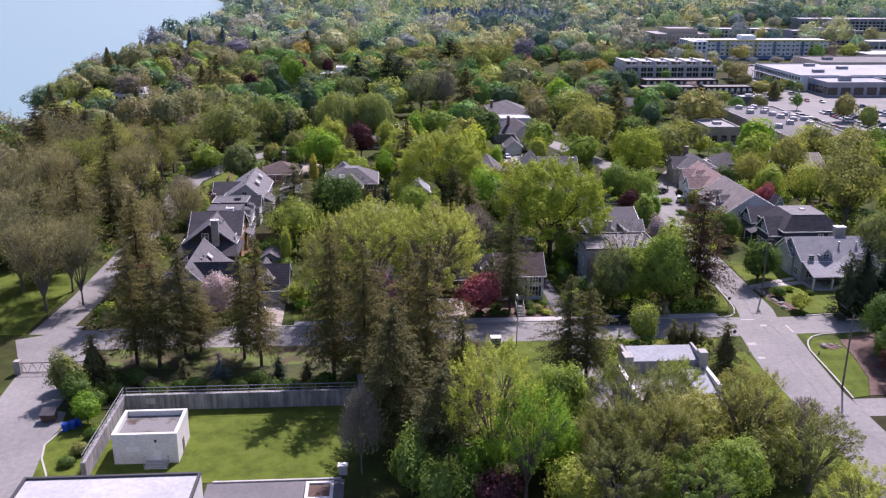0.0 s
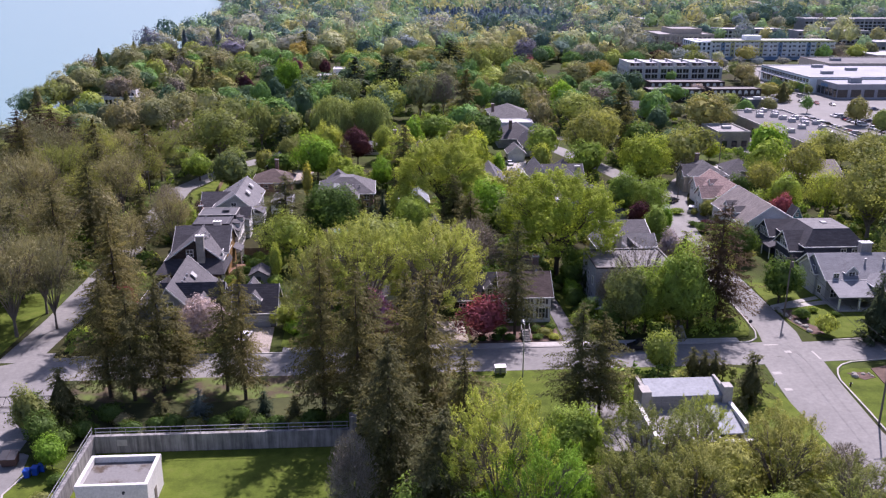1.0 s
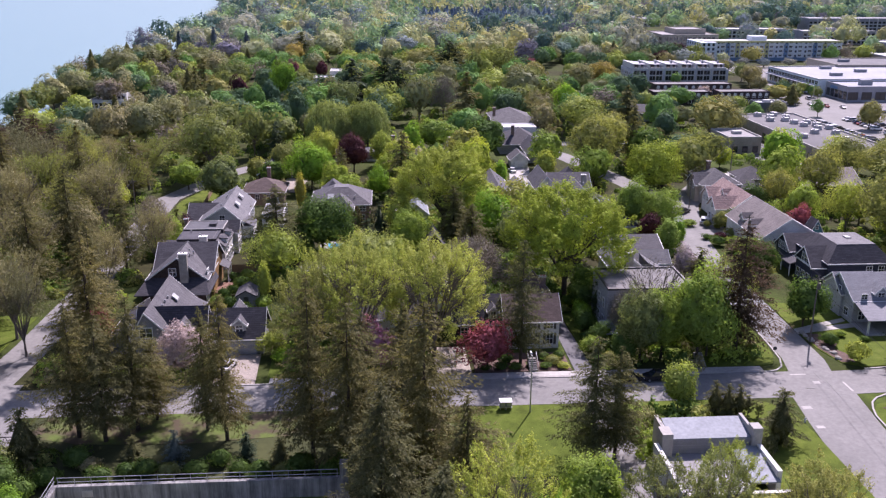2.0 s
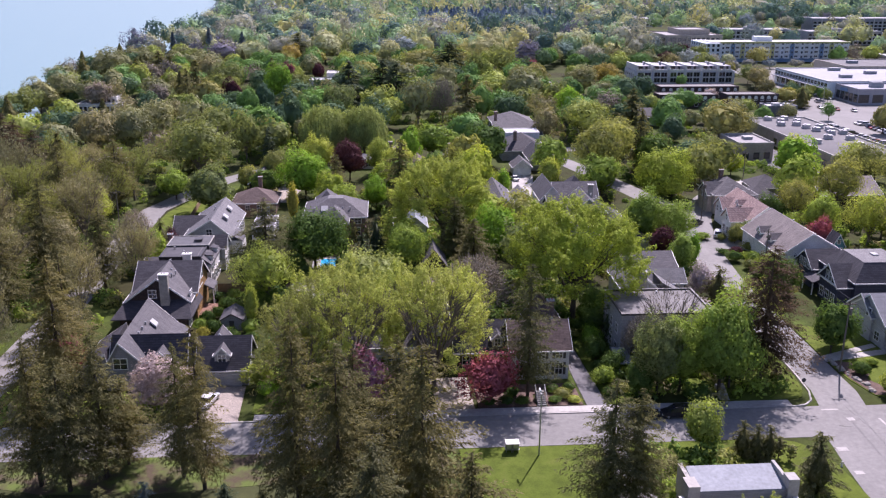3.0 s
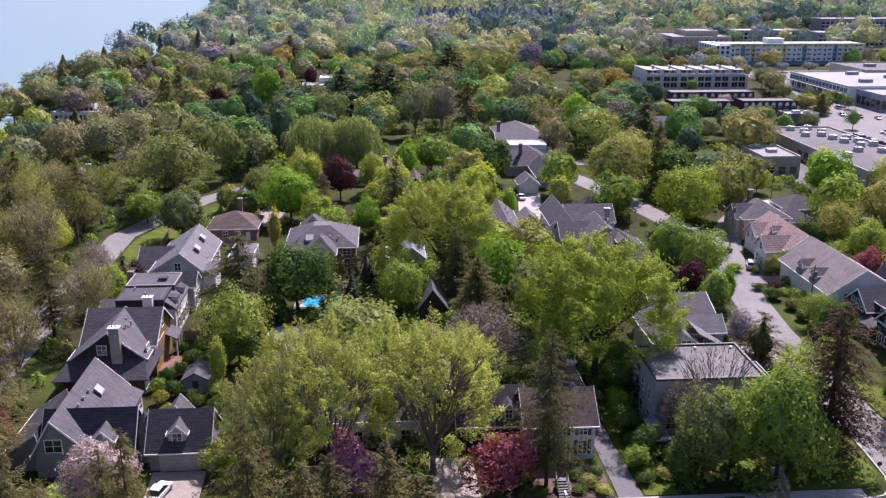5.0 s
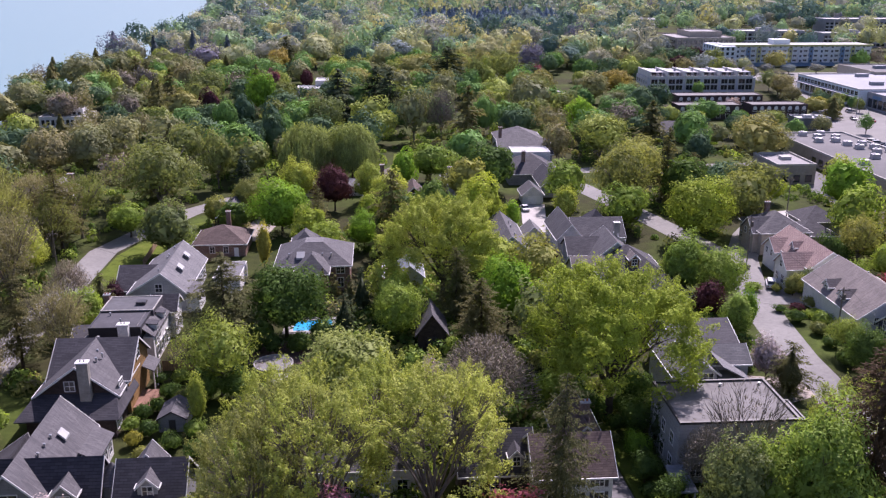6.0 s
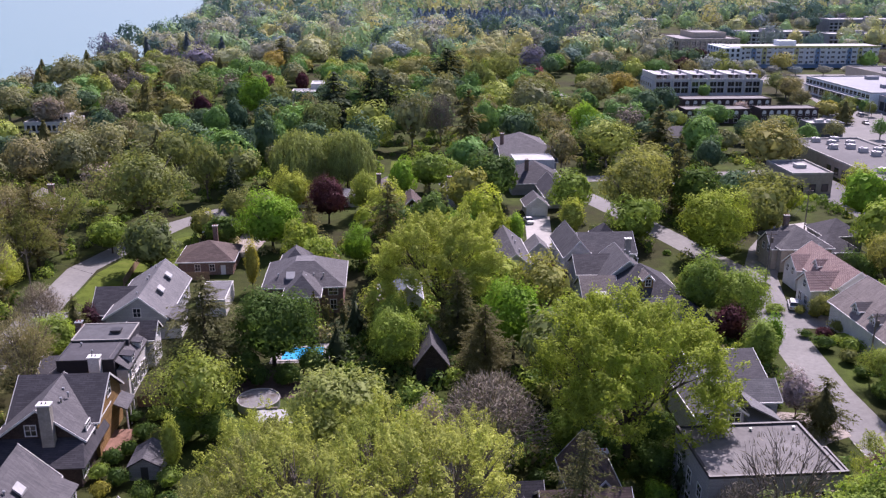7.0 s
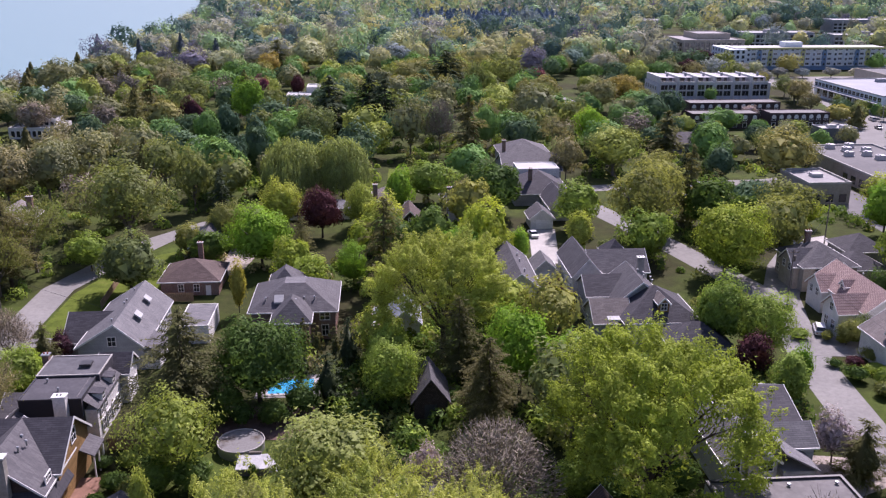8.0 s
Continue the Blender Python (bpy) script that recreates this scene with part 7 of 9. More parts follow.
dormer(h, "w", 83.6, 212.0, 4.8, 2.2, 1.3, 3.6, "siding_white", "shingle_beige")
dormer(h, "w", 83.6, 217.5, 4.8, 2.2, 1.3, 3.6, "siding_white", "shingle_beige")
windows(h, "s", 204.6, 84.6, 91.2, 3.4, 2, 0.7, 1.3)
windows(h, "w", 83.0, 206, 210, 1.0, 2, 1.1, 1.4)
vent(h, 91.0, 217, 8.4)
OFFSET = Vector((1.2, -1.2, 0))
h = thing("house", 91, 240, "white stucco house with a pink tiled roof", "house")
gable_block(h, 85.4, 94.0, 231.2, 250.0, 5.0, 8.2, "y", "white_stucco", "tile_pink", at=89.6)
dormer(h, "w", 86.2, 241.0, 5.4, 1.8, 1.1, 2.4, "white_stucco", "tile_pink")
dormer(h, "s", 232.2, 91.9, 5.2, 1.6, 0.9, 1.8, "white_stucco", "tile_pink")
gable_block(h, 81.4, 89.0, 232.4, 238.0, 4.6, 7.0, "x", "white_stucco", "tile_pink", at=235.2)
gable_block(h, 83.8, 90.0, 243.4, 249.0, 4.6, 6.8, "x", "white_stucco", "tile_pink")
windows(h, "w", 81.4, 232.8, 237.6, 1.0, 2, 1.2, 1.6)
windows(h, "w", 81.4, 233.8, 236.6, 4.1, 1, 1.0, 1.3)
windows(h, "s", 231.2, 86, 93.6, 1.0, 3, 1.2, 1.6)
windows(h, "w", 83.8, 244, 248.6, 3.0, 2, 0.9, 1.4)
windows(h, "w", 85.2, 239, 243, 1.0, 2, 1.1, 1.6)
vent(h, 91.0, 243, 7.6)
h = thing("house", 91, 260, "beige stone house with dark hipped roofs", "house")
hip_block(h, 85.6, 96.6, 254.6, 266.8, 5.2, 8.6, "beige_stone", "shingle_grey")
gable_block(h, 84.4, 92.0, 256.4, 262.6, 5.0, 7.6, "x", "beige_stone", "shingle_grey")
gable_block(h, 88.4, 94.8, 251.6, 258, 4.6, 7.2, "y", "beige_stone", "shingle_grey")
hip_block(h, 95.6, 105.0, 257.8, 266.4, 3.2, 6.0, "beige_stone", "slate")
windows(h, "w", 84.4, 257, 262, 3.6, 2, 1.0, 1.4)
windows(h, "s", 251.6, 89, 94.4, 3.2, 1, 1.1, 1.5)
windows(h, "w", 85.6, 263, 266.4, 1.0, 2, 0.9, 1.5)
chimney(h, 90.4, 264.0, 9.8, 5)
OFFSET = Vector((0, 0, 0))
h = thing("playhouse", 100.4, 215, "tall narrow teal playhouse with a steep roof", "playhouse")
gable_block(h, 99.0, 101.8, 213.6, 216.8, 3.6, 6.2, "y", "teal", "slate", 0.25)
windows(h, "s", 213.6, 99.2, 101.6, 2.2, 2, 0.6, 0.8)
window(h, "s", 213.6, 100.4, 4.0, 0.6, 0.9)
h = thing("house", 126, 263, "house with a long brownish roof behind trees", "house")
gable_block(h, 117.6, 134.4, 256.4, 271.0, 4.0, 7.4, "x", "siding_brown", "shingle_beige")
h = thing("house", 110, 280, "grey-roofed house behind the beige house", "house")
hip_block(h, 104, 113, 268, 277, 3.2, 6.2, "siding_grey", "slate")
h = thing("house", 92, 318, "low grey-roofed house among conifers", "house")
gable_block(h, 86, 95.5, 314, 323, 3.2, 5.8, "y", "siding_white", "metal_roof")
h = thing("house", 97, 392, "grey house with a pale garage among trees", "house")
gable_block(h, 104, 116, 388, 398, 3.6, 6.6, "x", "siding_grey", "shingle_grey")

# near the lawn: white flat-roofed works building, pump house, low house
h = thing("works_building", -36, 83, "white building with a flat pale roof", "building")
flat_block(h, -46.0, -25.4, 76.0, 90.8, 4.9, "white_stucco", "white_roof", 0.25, 0.3, cap="dark")
door(h, "s", 76.0, -30, 1.0, 2.1, "dark")
h = thing("pump_house", -35, 104.6, "small white pump house with a gravel roof and parapet", "building")
flat_block(h, -39.1, -30.7, 101.5, 108.3, 3.7, "white_stucco", "gravel_roof", 0.75, 0.42)
door(h, "s", 101.5, -33.4, 0.9, 2.0, "white_paint")
door(h, "e", -30.7, 104.6, 0.9, 2.1, "grey_wood")
part("wall_panel", boxed(-37.4, -35.6, 101.42, 101.5, 1.9, 2.7), "white_paint", h)
bm = bmesh.new()
tube(bm, (-33.5, 101.25, 3.35), (-33.5, 101.5, 3.45), 0.14, 0.18, 8)
part("wall_lamp", bm, "dark", h)
bm = bmesh.new()
for i in range(3):
    box(bm, -34.9, -32.0, 100.0 + 0.35 * i, 101.48, 0.18 * i, 0.18 * (i + 1))
steps_ob = part("step", bm, "concrete", h)
bm = bmesh.new()
for sx in (-34.9, -32.0):
    for sy in (100.1, 101.3):
        tube(bm, (sx, sy, 0), (sx, sy, 1.3), 0.03, 0.03, 6)
    tube(bm, (sx, 100.1, 1.25), (sx, 101.3, 1.3), 0.03, 0.03, 6)
part("handrail", bm, "steel", h)
h = thing("flat_house", 40, 117, "grey flat-roofed house with stepped parapets and a pale metal roof", "house")
part("wall", boxed(34.4, 46.8, 119.8, 124.2, -0.2, 4.3), "siding_grey", h)
lean_to(h, [(35.2, 119.8, 4.5), (46.0, 119.8, 4.5), (46.0, 124.2, 5.2), (35.2, 124.2, 5.2)], 0.2, "metal_roof", "roof")
part("parapet", boxed(45.9, 47.2, 119.4, 121.0, 0, 5.9), "concrete", h)
part("parapet", boxed(45.9, 46.3, 121.0, 124.4, 0, 5.5), "concrete", h)
part("parapet", boxed(33.9, 35.3, 119.2, 121.4, 0, 5.5), "concrete", h)
part("parapet", boxed(34.3, 34.8, 121.4, 124.4, 0, 5.5), "concrete", h)
part("wall", boxed(33.0, 33.6, 108.6, 119.8, -0.2, 4.0), "white_stucco", h)
part("wall", boxed(33.6, 46.6, 108.4, 109.0, -0.2, 3.6), "white_stucco", h)
part("wall", boxed(46.6, 47.2, 113.0, 119.6, -0.2, 3.6), "white_stucco", h)
lean_to(h, [(43.0, 112.2, 2.6), (46.8, 112.2, 2.6), (46.8, 119.6, 3.4), (43.0, 119.6, 3.4)], 0.18, "metal_roof", "roof")
part("roof_deck", boxed(33.6, 42.9, 109.0, 119.8, 2.0, 2.3), "grey_membrane", h)
part("terrace", boxed(38.6, 42.4, 109.2, 114.2, 2.3, 2.34), "white_roof", h)

# ---- shops, townhouses, apartments and far buildings ----
def grid_windows(h, face, p, a0, a1, z0, z1, nx, nz, w, ht, frame_="white_paint"):
    for j in range(nz):
        z = z0 + (z1 - z0) * j / nz
        for i in range(nx):
            window(h, face, p, a0 + (a1 - a0) * (i + 0.5) / nx, z + 0.5, w, ht, frame_, 0)


h = thing("shop_building", 156, 341, "long flat-roofed shop building with roof units", "shop")
flat_block(h, 142.8, 168.4, 300.0, 374.0, 5.0, "office_stone", "shop_roof", 0.5, 0.4, cap="concrete")
for k, (ux, uy) in enumerate([(151, 369), (158, 370), (154, 364), (160, 363), (151, 357), (157, 357), (158, 351), (163, 351), (159, 345), (164, 345), (161, 338), (166, 339), (156, 330), (163, 328), (148, 322), (160, 316)]):
    bm = bmesh.new()
    box(bm, ux - 1.5, ux + 1.5, uy - 1.0, uy + 1.0, 5.02, 5.35)
    box(bm, ux - 1.3, ux + 1.3, uy - 0.85, uy + 0.85, 5.35, 6.5)
    tube(bm, (ux - 0.5, uy, 6.5), (ux - 0.5, uy, 6.75), 0.5, 0.5, 10)
    part("roof_unit", bm, "unit_metal", h, "pale sheet-metal air handler")
grid_windows(h, "w", 142.8, 303, 345, 0.4, 3.6, 9, 1, 2.4, 2.0, "dark")
h = thing("brick_shop", 125, 327, "low taupe stone building with a grey flat roof", "shop")
flat_block(h, 119.2, 131.2, 318.2, 336.0, 5.8, "office_stone", "grey_membrane", 0.5, 0.35, cap="concrete")
windows(h, "e", 131.2, 319, 335, 0.8, 4, 1.8, 2.0, "dark", 0)
windows(h, "s", 318.2, 120, 131, 0.8, 3, 1.8, 2.0, "dark", 0)
part("roof_unit", boxed(124, 127, 326, 328.5, 5.8, 6.8), "white_roof", h)
h = thing("blue_shop", 171.5, 406, "slate-blue windowless box building", "shop")
flat_block(h, 165.0, 178.4, 401.8, 410.6, 5.2, "blue_box", "white_roof", 0.5, 0.3)
part("roof_unit", boxed(169, 172, 405, 407.5, 5.2, 6.3), "white_roof", h)
part("roof_unit", boxed(173.5, 176.0, 404.4, 406.6, 5.2, 6.2), "white_roof", h)


def row_house(x0, x1, y0, y1, n):
    g = thing("row_houses", (x0 + x1) / 2, (y0 + y1) / 2, "dark brown row houses with arched white windows", "row houses", "row houses by the parking lot")
    flat_block(g, x0, x1, y0, y1, 6.0, "row_dark", "pink_membrane", 0.25, 0.3)
    for i in range(n):
        c = x0 + (x1 - x0) * (i + 0.5) / n
        window(g, "s", y0, c, 3.4, 1.5, 1.3, "white_paint", 0)
        bm = bmesh.new()
        tube(bm, (c, y0 - 0.09, 4.7), (c, y0 + 0.05, 4.7), 0.85, 0.85, 12)
        part("window_arch", bm, "white_paint", g)
        window(g, "s", y0, c, 0.8, 1.5, 1.5, "white_paint", 0)


row_house(136.4, 176.4, 462.0, 472.0, 11)
row_house(127.4, 155.0, 433.6, 443.0, 7)
row_house(159.4, 184.0, 433.6, 443.0, 8)

h = thing("townhouses", 165, 522, "grey stone townhouses with stepped white roof terraces", "townhouse")
part("wall", boxed(137.4, 193.4, 511, 532, -0.2, 8.2), "town_pale", h)
for k in range(6):
    x0 = 139 + k * 9.1
    part("upper_wall", boxed(x0, x0 + 7.6, 514.5, 532, 8.2, 10.6), "town_grey", h)
    lean_to(h, [(x0 - 0.3, 512.8, 11.1), (x0 + 4.2, 512.8, 10.7), (x0 + 4.2, 532.4, 10.7), (x0 - 0.3, 532.4, 11.1)], 0.3, "white_roof", "roof")
    part("parapet", boxed(x0 - 0.9, x0 - 0.3, 510.8, 532, 7.8, 11.4), "white_stucco", h)
    part("terrace_wall", boxed(x0, x0 + 7.4, 510.7, 511.0, 8.1, 9.1), "white_stucco", h)
    for j in range(4):
        c = x0 + 0.9 + j * 1.9
        window(h, "s", 511, c, 5.3, 1.5, 2.0, "dark", 0)
        window(h, "s", 511, c, 2.2, 1.5, 2.1, "dark", 0)
    for j, c in enumerate((x0 - 0.25, x0 + 3.55, x0 + 7.45)):
        part("pier", boxed(c - 0.22, c + 0.22, 510.4, 511.0, 0, 8.1 if j else 9.6), "white_stucco", h)
    part("string_course", boxed(x0, x0 + 7.2, 510.75, 511.0, 4.65, 5.0), "white_stucco", h)
    part("chimney", boxed(x0 + 5.4, x0 + 6.3, 520, 521, 10.6, 12.2), "town_grey", h)
    window(h, "s", 514.5, x0 + 2.4, 8.6, 2.0, 1.6, "dark", 0)
    window(h, "s", 514.5, x0 + 5.6, 8.6, 1.2, 1.6, "dark", 0)
grid_windows(h, "w", 137.4, 512, 531, 0.6, 8.0, 5, 2, 1.2, 1.7)
part("roof_deck", boxed(137.7, 193.1, 511.4, 531.6, 8.20, 8.25), "grey_membrane", h)

OFFSET = Vector((7, 22, 0))
h = thing("apartment_building", 266, 621, "long white and blue apartment building with a yellow top band", "apartment building")
part("wall", boxed(218, 316, 613, 631, -0.2, 13.2), "apt_white", h)
part("wall", boxed(213, 224, 609.5, 640, -0.2, 13.0), "apt_white", h)
part("roof_deck", boxed(217.6, 316.4, 612.6, 631.4, 13.2, 13.5), "white_roof", h)
part("top_band", boxed(224, 316.4, 611.5, 612.55, 12.7, 13.9), "apt_yellow", h)
part("base_wall", boxed(224, 316.2, 612.6, 613.0, 0, 2.6), "apt_blue", h)
part("penthouse", boxed(252, 263, 618, 627, 13.5, 16.6), "apt_white", h)
for k in range(13):
    x0 = 225.0 + k * 7.0
    part("bay", boxed(x0, x0 + 2.6, 612.1, 613.0, 2.6, 12.2), ("apt_white", "apt_blue", "apt_yellow")[k % 3] if k % 4 else "apt_white", h)
    for j in range(4):
        z = 0.9 + j * 3.0
        window(h, "s", 612.1, x0 + 1.3, z + 2.0, 1.1, 1.3, "apt_blue", 0)
        bm = bmesh.new()
        box(bm, x0 + 2.9, x0 + 6.7, 611.6, 613.0, z + 1.5, z + 1.65)
        box(bm, x0 + 2.9, x0 + 6.7, 611.6, 611.66, z + 1.65, z + 2.4)
        part("balcony", bm, "apt_white", h)
        window(h, "s", 613.0, x0 + 4.8, z + 1.9, 2.3, 1.5, "apt_white", 1)
for j in range(4):
    for i in range(3):
        window(h, "s", 609.5, 215 + i * 3.4, 1.6 + j * 3.0, 1.5, 1.7, "apt_blue", 0)
grid_windows(h, "w", 213, 610, 639, 1.0, 13.0, 6, 4, 1.5, 1.7, "apt_blue")

OFFSET = Vector((0, 0, 0))
OFFSET = Vector((5, 50, 0))
h = thing("office_building", 230, 668, "pale taupe stone office building with flat roofs", "office building")
flat_block(h, 208, 252, 648, 690, 13.0, "beige_stone", "grey_membrane", 0.6, 0.4)
flat_block(h, 222, 246, 660, 688, 16.4, "beige_stone", "grey_membrane", 0.6, 0.4)
for i in range(12):
    bm = boxed(208.8 + i * 3.7, 209.8 + i * 3.7, 647.4, 648, 0, 12.6)
    part("pilaster", bm, "beige_stone", h)
for j in range(3):
    for i in range(11):
        window(h, "s", 648, 211.2 + i * 3.7, 1.2 + j * 4.0, 2.2, 2.2, "dark", 0)
for j in range(3):
    for i in range(9):
        window(h, "w", 208, 651 + i * 4.4, 1.2 + j * 4.0, 2.6, 2.2, "dark", 0)

OFFSET = Vector((0, 0, 0))
h = thing("mall", 262, 490, "broad white-roofed shopping mall with a grey glazed front", "mall")
flat_block(h, 222, 330, 462, 524, 8.0, "apt_white", "mall_roof", 0.5, 0.5, cap="white_roof")
flat_block(h, 262, 340, 520, 560, 9.0, "beige_stone", "slate_membrane", 0.5, 0.5)
flat_block(h, 226, 262, 440, 462, 7.0, "town_grey", "mall_roof", 0.5, 0.4)
for i in range(10):
    window(h, "w", 222, 466 + i * 5.8, 1.0, 4.4, 3.2, "white_paint", 2)
for i in range(5):
    window(h, "w", 226, 442 + i * 4.2, 1.0, 3.2, 3.6, "dark", 1)
    window(h, "s", 440, 229 + i * 7.0, 1.0, 5.0, 3.6, "dark", 2)
part("sign", boxed(225.8, 226.0, 450, 457, 4.9, 6.3), "apt_blue", h)
for i in range(17):
    window(h, "s", 462, 265 + i * 3.9, 4.6, 3.0, 2.4, "white_paint", 1)
    window(h, "w", 222, 464.5 + i * 3.6, 5.4, 2.8, 1.8, "white_paint", 1)
part("canopy", boxed(219.6, 222, 463, 523, 4.6, 5.0), "mall_roof", h)
for i in range(8):
    part("post", boxed(219.8, 220.1, 465 + i * 8, 465.3 + i * 8, 0, 4.6), "white_paint", h)
for k, (ux, uy) in enumerate([(240, 480), (262, 496), (280, 472), (300, 505), (250, 512), (315, 486), (275, 540), (240, 450)]):
    part("roof_unit", boxed(ux - 3, ux + 3, uy - 1.5, uy + 1.5, 7.0 if uy < 462 else 8.0, 9.6 if uy < 520 else 10.6), "mall_roof", h)


def far_block(x0, x1, y0, y1, z, wall, roof, words, nx):
    g = thing("far_building", (x0 + x1) / 2, (y0 + y1) / 2, words, "building")
    flat_block(g, x0, x1, y0, y1, z, wall, roof, 0.6, 0.6, cap="white_roof")
    part("penthouse", boxed((x0 * 2 + x1) / 3, (x0 * 2 + x1) / 3 + 10, y0 + 5, y0 + 12, z, z + 2.6), wall, g)
    rows_ = max(1, int(z / 3.4))
    for j in range(rows_):
        for i in range(nx):
            bm = bmesh.new()
            c = x0 + (x1 - x0) * (i + 0.5) / nx
            w = (x1 - x0) / nx * 0.3
            box(bm, c - w, c + w, y0 - 0.1, y0 + 0.1, 1.0 + j * 3.3, 2.9 + j * 3.3)
            part("window", bm, "glass", g)
    for i in range(nx // 2 + 1):
        c = x0 + (x1 - x0) * i / (nx // 2)
        part("pier", boxed(c - 0.45, c + 0.45, y0 - 0.5, y0, 0, z - 0.4), "white_stucco" if i % 3 else wall, g)
    for j in range(1, rows_):
        part("balcony_band", boxed(x0 + 1, x1 - 1, y0 - 0.35, y0 - 0.12, 0.25 + j * 3.3, 0.75 + j * 3.3), "apt_white", g)


far_block(296, 352, 790, 812, 11.0, "town_grey", "white_roof", "distant grey apartment block with a flat roof", 14)
far_block(356, 420, 765, 785, 11.0, "town_grey", "white_roof", "distant grey and white apartment block", 16)
far_block(440, 560, 930, 955, 12.5, "town_grey", "white_roof", "long distant grey apartment block", 26)
far_block(252, 306, 1005, 1035, 8.0, "white_stucco", "white_roof", "distant white school-like building", 12)
far_block(372, 440, 668, 690, 9.5, "town_grey", "white_roof", "grey apartment block behind the mall", 16)
far_block(446, 500, 720, 740, 9.5, "office_stone", "white_roof", "distant brown apartment block", 12)
far_block(330, 400, 590, 625, 7.0, "office_stone", "white_roof", "low brown building with a white roof", 12)

# ---- woods ----
KEEP_OUT = [(132, 200, 480, 512), (118, 190, 444, 464), (122, 188, 416, 434), (-52, -20, 156, 256), (-42, -24, 256, 274), (-22, -2, 228, 258), (8, 36, 146, 178), (36, 60, 162, 205), (36, 62, 220, 270), (24, 36, 246, 270), (36, 47, 270, 310), (37, 60, 305, 382), (19, 33, 306, 318), (-22, 14, 296, 329), (-98, -78, 296, 313), (-136, -108, 392, 440), (-44, -22, 488, 540), (72, 106, 146, 268), (-19, -4, 278, 299), (98, 110, 212, 220), (115, 137, 254, 274)]
KEEP_OUT += [(96, 118, 262, 292), (84, 98, 312, 325), (117, 133, 314, 340), (138, 240, 298, 420), (134, 186, 428, 476), (206, 420, 420, 600), (134, 196, 508, 538), (212, 330, 618, 668), (208, 262, 690, 746), (196, 230, 640, 692), (3, 19, 340, 374), (102, 118, 386, 400), (290, 570, 780, 820), (350, 430, 755, 790), (436, 566, 925, 960), (246, 310, 985, 1040), (368, 445, 660, 695), (440, 505, 715, 745), (-104, -58, 60, 146), (-20, -6, 182, 222)]
LINES = [(EAST, 6.5), (WEST, 5.0), (CROSS, 6.0), ([(68, 143), (150, 148)], 6.0), ([(20, 334), (75, 342), (134, 350)], 5.0), ([(79, 250), (70, 286), (52, 338)], 5.5), ([(98, 480), (86, 560), (80, 680), (95, 900)], 5.5)]


def clear(x, y, r):
    if x < shore(y) + 10:
        return False
    for a, b, c, d in KEEP_OUT:
        if a - r * 0.5 < x < b + r * 0.5 and c - r * 0.5 < y < d + r * 0.3:
            return False
    for line, w in LINES:
        for p, q in zip(line, line[1:]):
            dx, dy = q[0] - p[0], q[1] - p[1]
            t = max(0, min(1, ((x - p[0]) * dx + (y - p[1]) * dy) / (dx * dx + dy * dy)))
            if math.hypot(x - p[0] - t * dx, y - p[1] - t * dy) < w + r * 0.35:
                return False
    return True


wood_rng = random.Random(23)
EASTERN = ["green", "olive", "deep", "fresh", "green", "lime", "sage", "bright", "deep", "spruce_green"]
LAKESIDE = ["olive", "khaki", "khaki", "spruce", "khaki", "olive", "sage", "twig", "olive", "spruce"]


def fill_trees(limit):
    """Single trees between the houses and up to the middle distance."""
    made, tries = 0, 0
    while made < limit and tries < 60000:
        tries += 1
        y = wood_rng.uniform(146, 300)
        x = wood_rng.uniform(max(shore(y) + 12, -0.62 * (y + 10) - 20), min(182, 0.62 * (y + 5) + 5))
        if y < 250 and -52 < x < 80 and wood_rng.random() < 0.25:
            continue
        r = wood_rng.uniform(3.2, 7.6)
        if not clear(x, y, r):
            continue
        if any((x - a) ** 2 + (y - b) ** 2 < (0.62 * (r + c)) ** 2 for a, b, c in PLANTED):
            continue
        pick = wood_rng.choice(LAKESIDE if x < -50 else EASTERN)
        if pick in ("spruce", "spruce_green"):
            tree("far_spruce" if y > 240 else "spruce", pick, x, y, r * wood_rng.uniform(2.6, 3.4), r * 0.72)
        elif pick == "twig":
            tree("bare", pick, x, y, r * wood_rng.uniform(1.9, 2.3), r)
        else:
            s = ("far" if wood_rng.random() < 0.6 else "far_airy") if y > 240 else ("far_airy" if y > 190 else "airy_mid") if wood_rng.random() < 0.5 else "far"
            tree(s, pick, x, y, r * wood_rng.uniform(1.75, 2.3), r)
        made += 1
    return made


for row in (
    ("far_airy", "khaki", 198.0, 490.7, 13.8, 6.8), ("far_airy", "sage", 200.6, 499.3, 11.6, 5.6), ("far_airy", "khaki", 196.2, 474.0, 9.4, 5.4), ("far", "gold", 202.3, 544.4, 9.8, 5.0),
    ("far", "green", 160.7, 503.4, 7.2, 3.8), ("far_airy", "sage", 205.0, 520.0, 11.5, 6.0), ("far", "deep", 123.8, 453.2, 13.2, 8.0),
    ("far_airy", "blush", 157.2, 449.0, 7.6, 3.8), 
    ("far_airy", "lime", 156.4, 406.5, 8.6, 6.0), ("far", "green", 147.0, 416.0, 7.6, 4.6), 
):
    tree(*row, "round the shops")
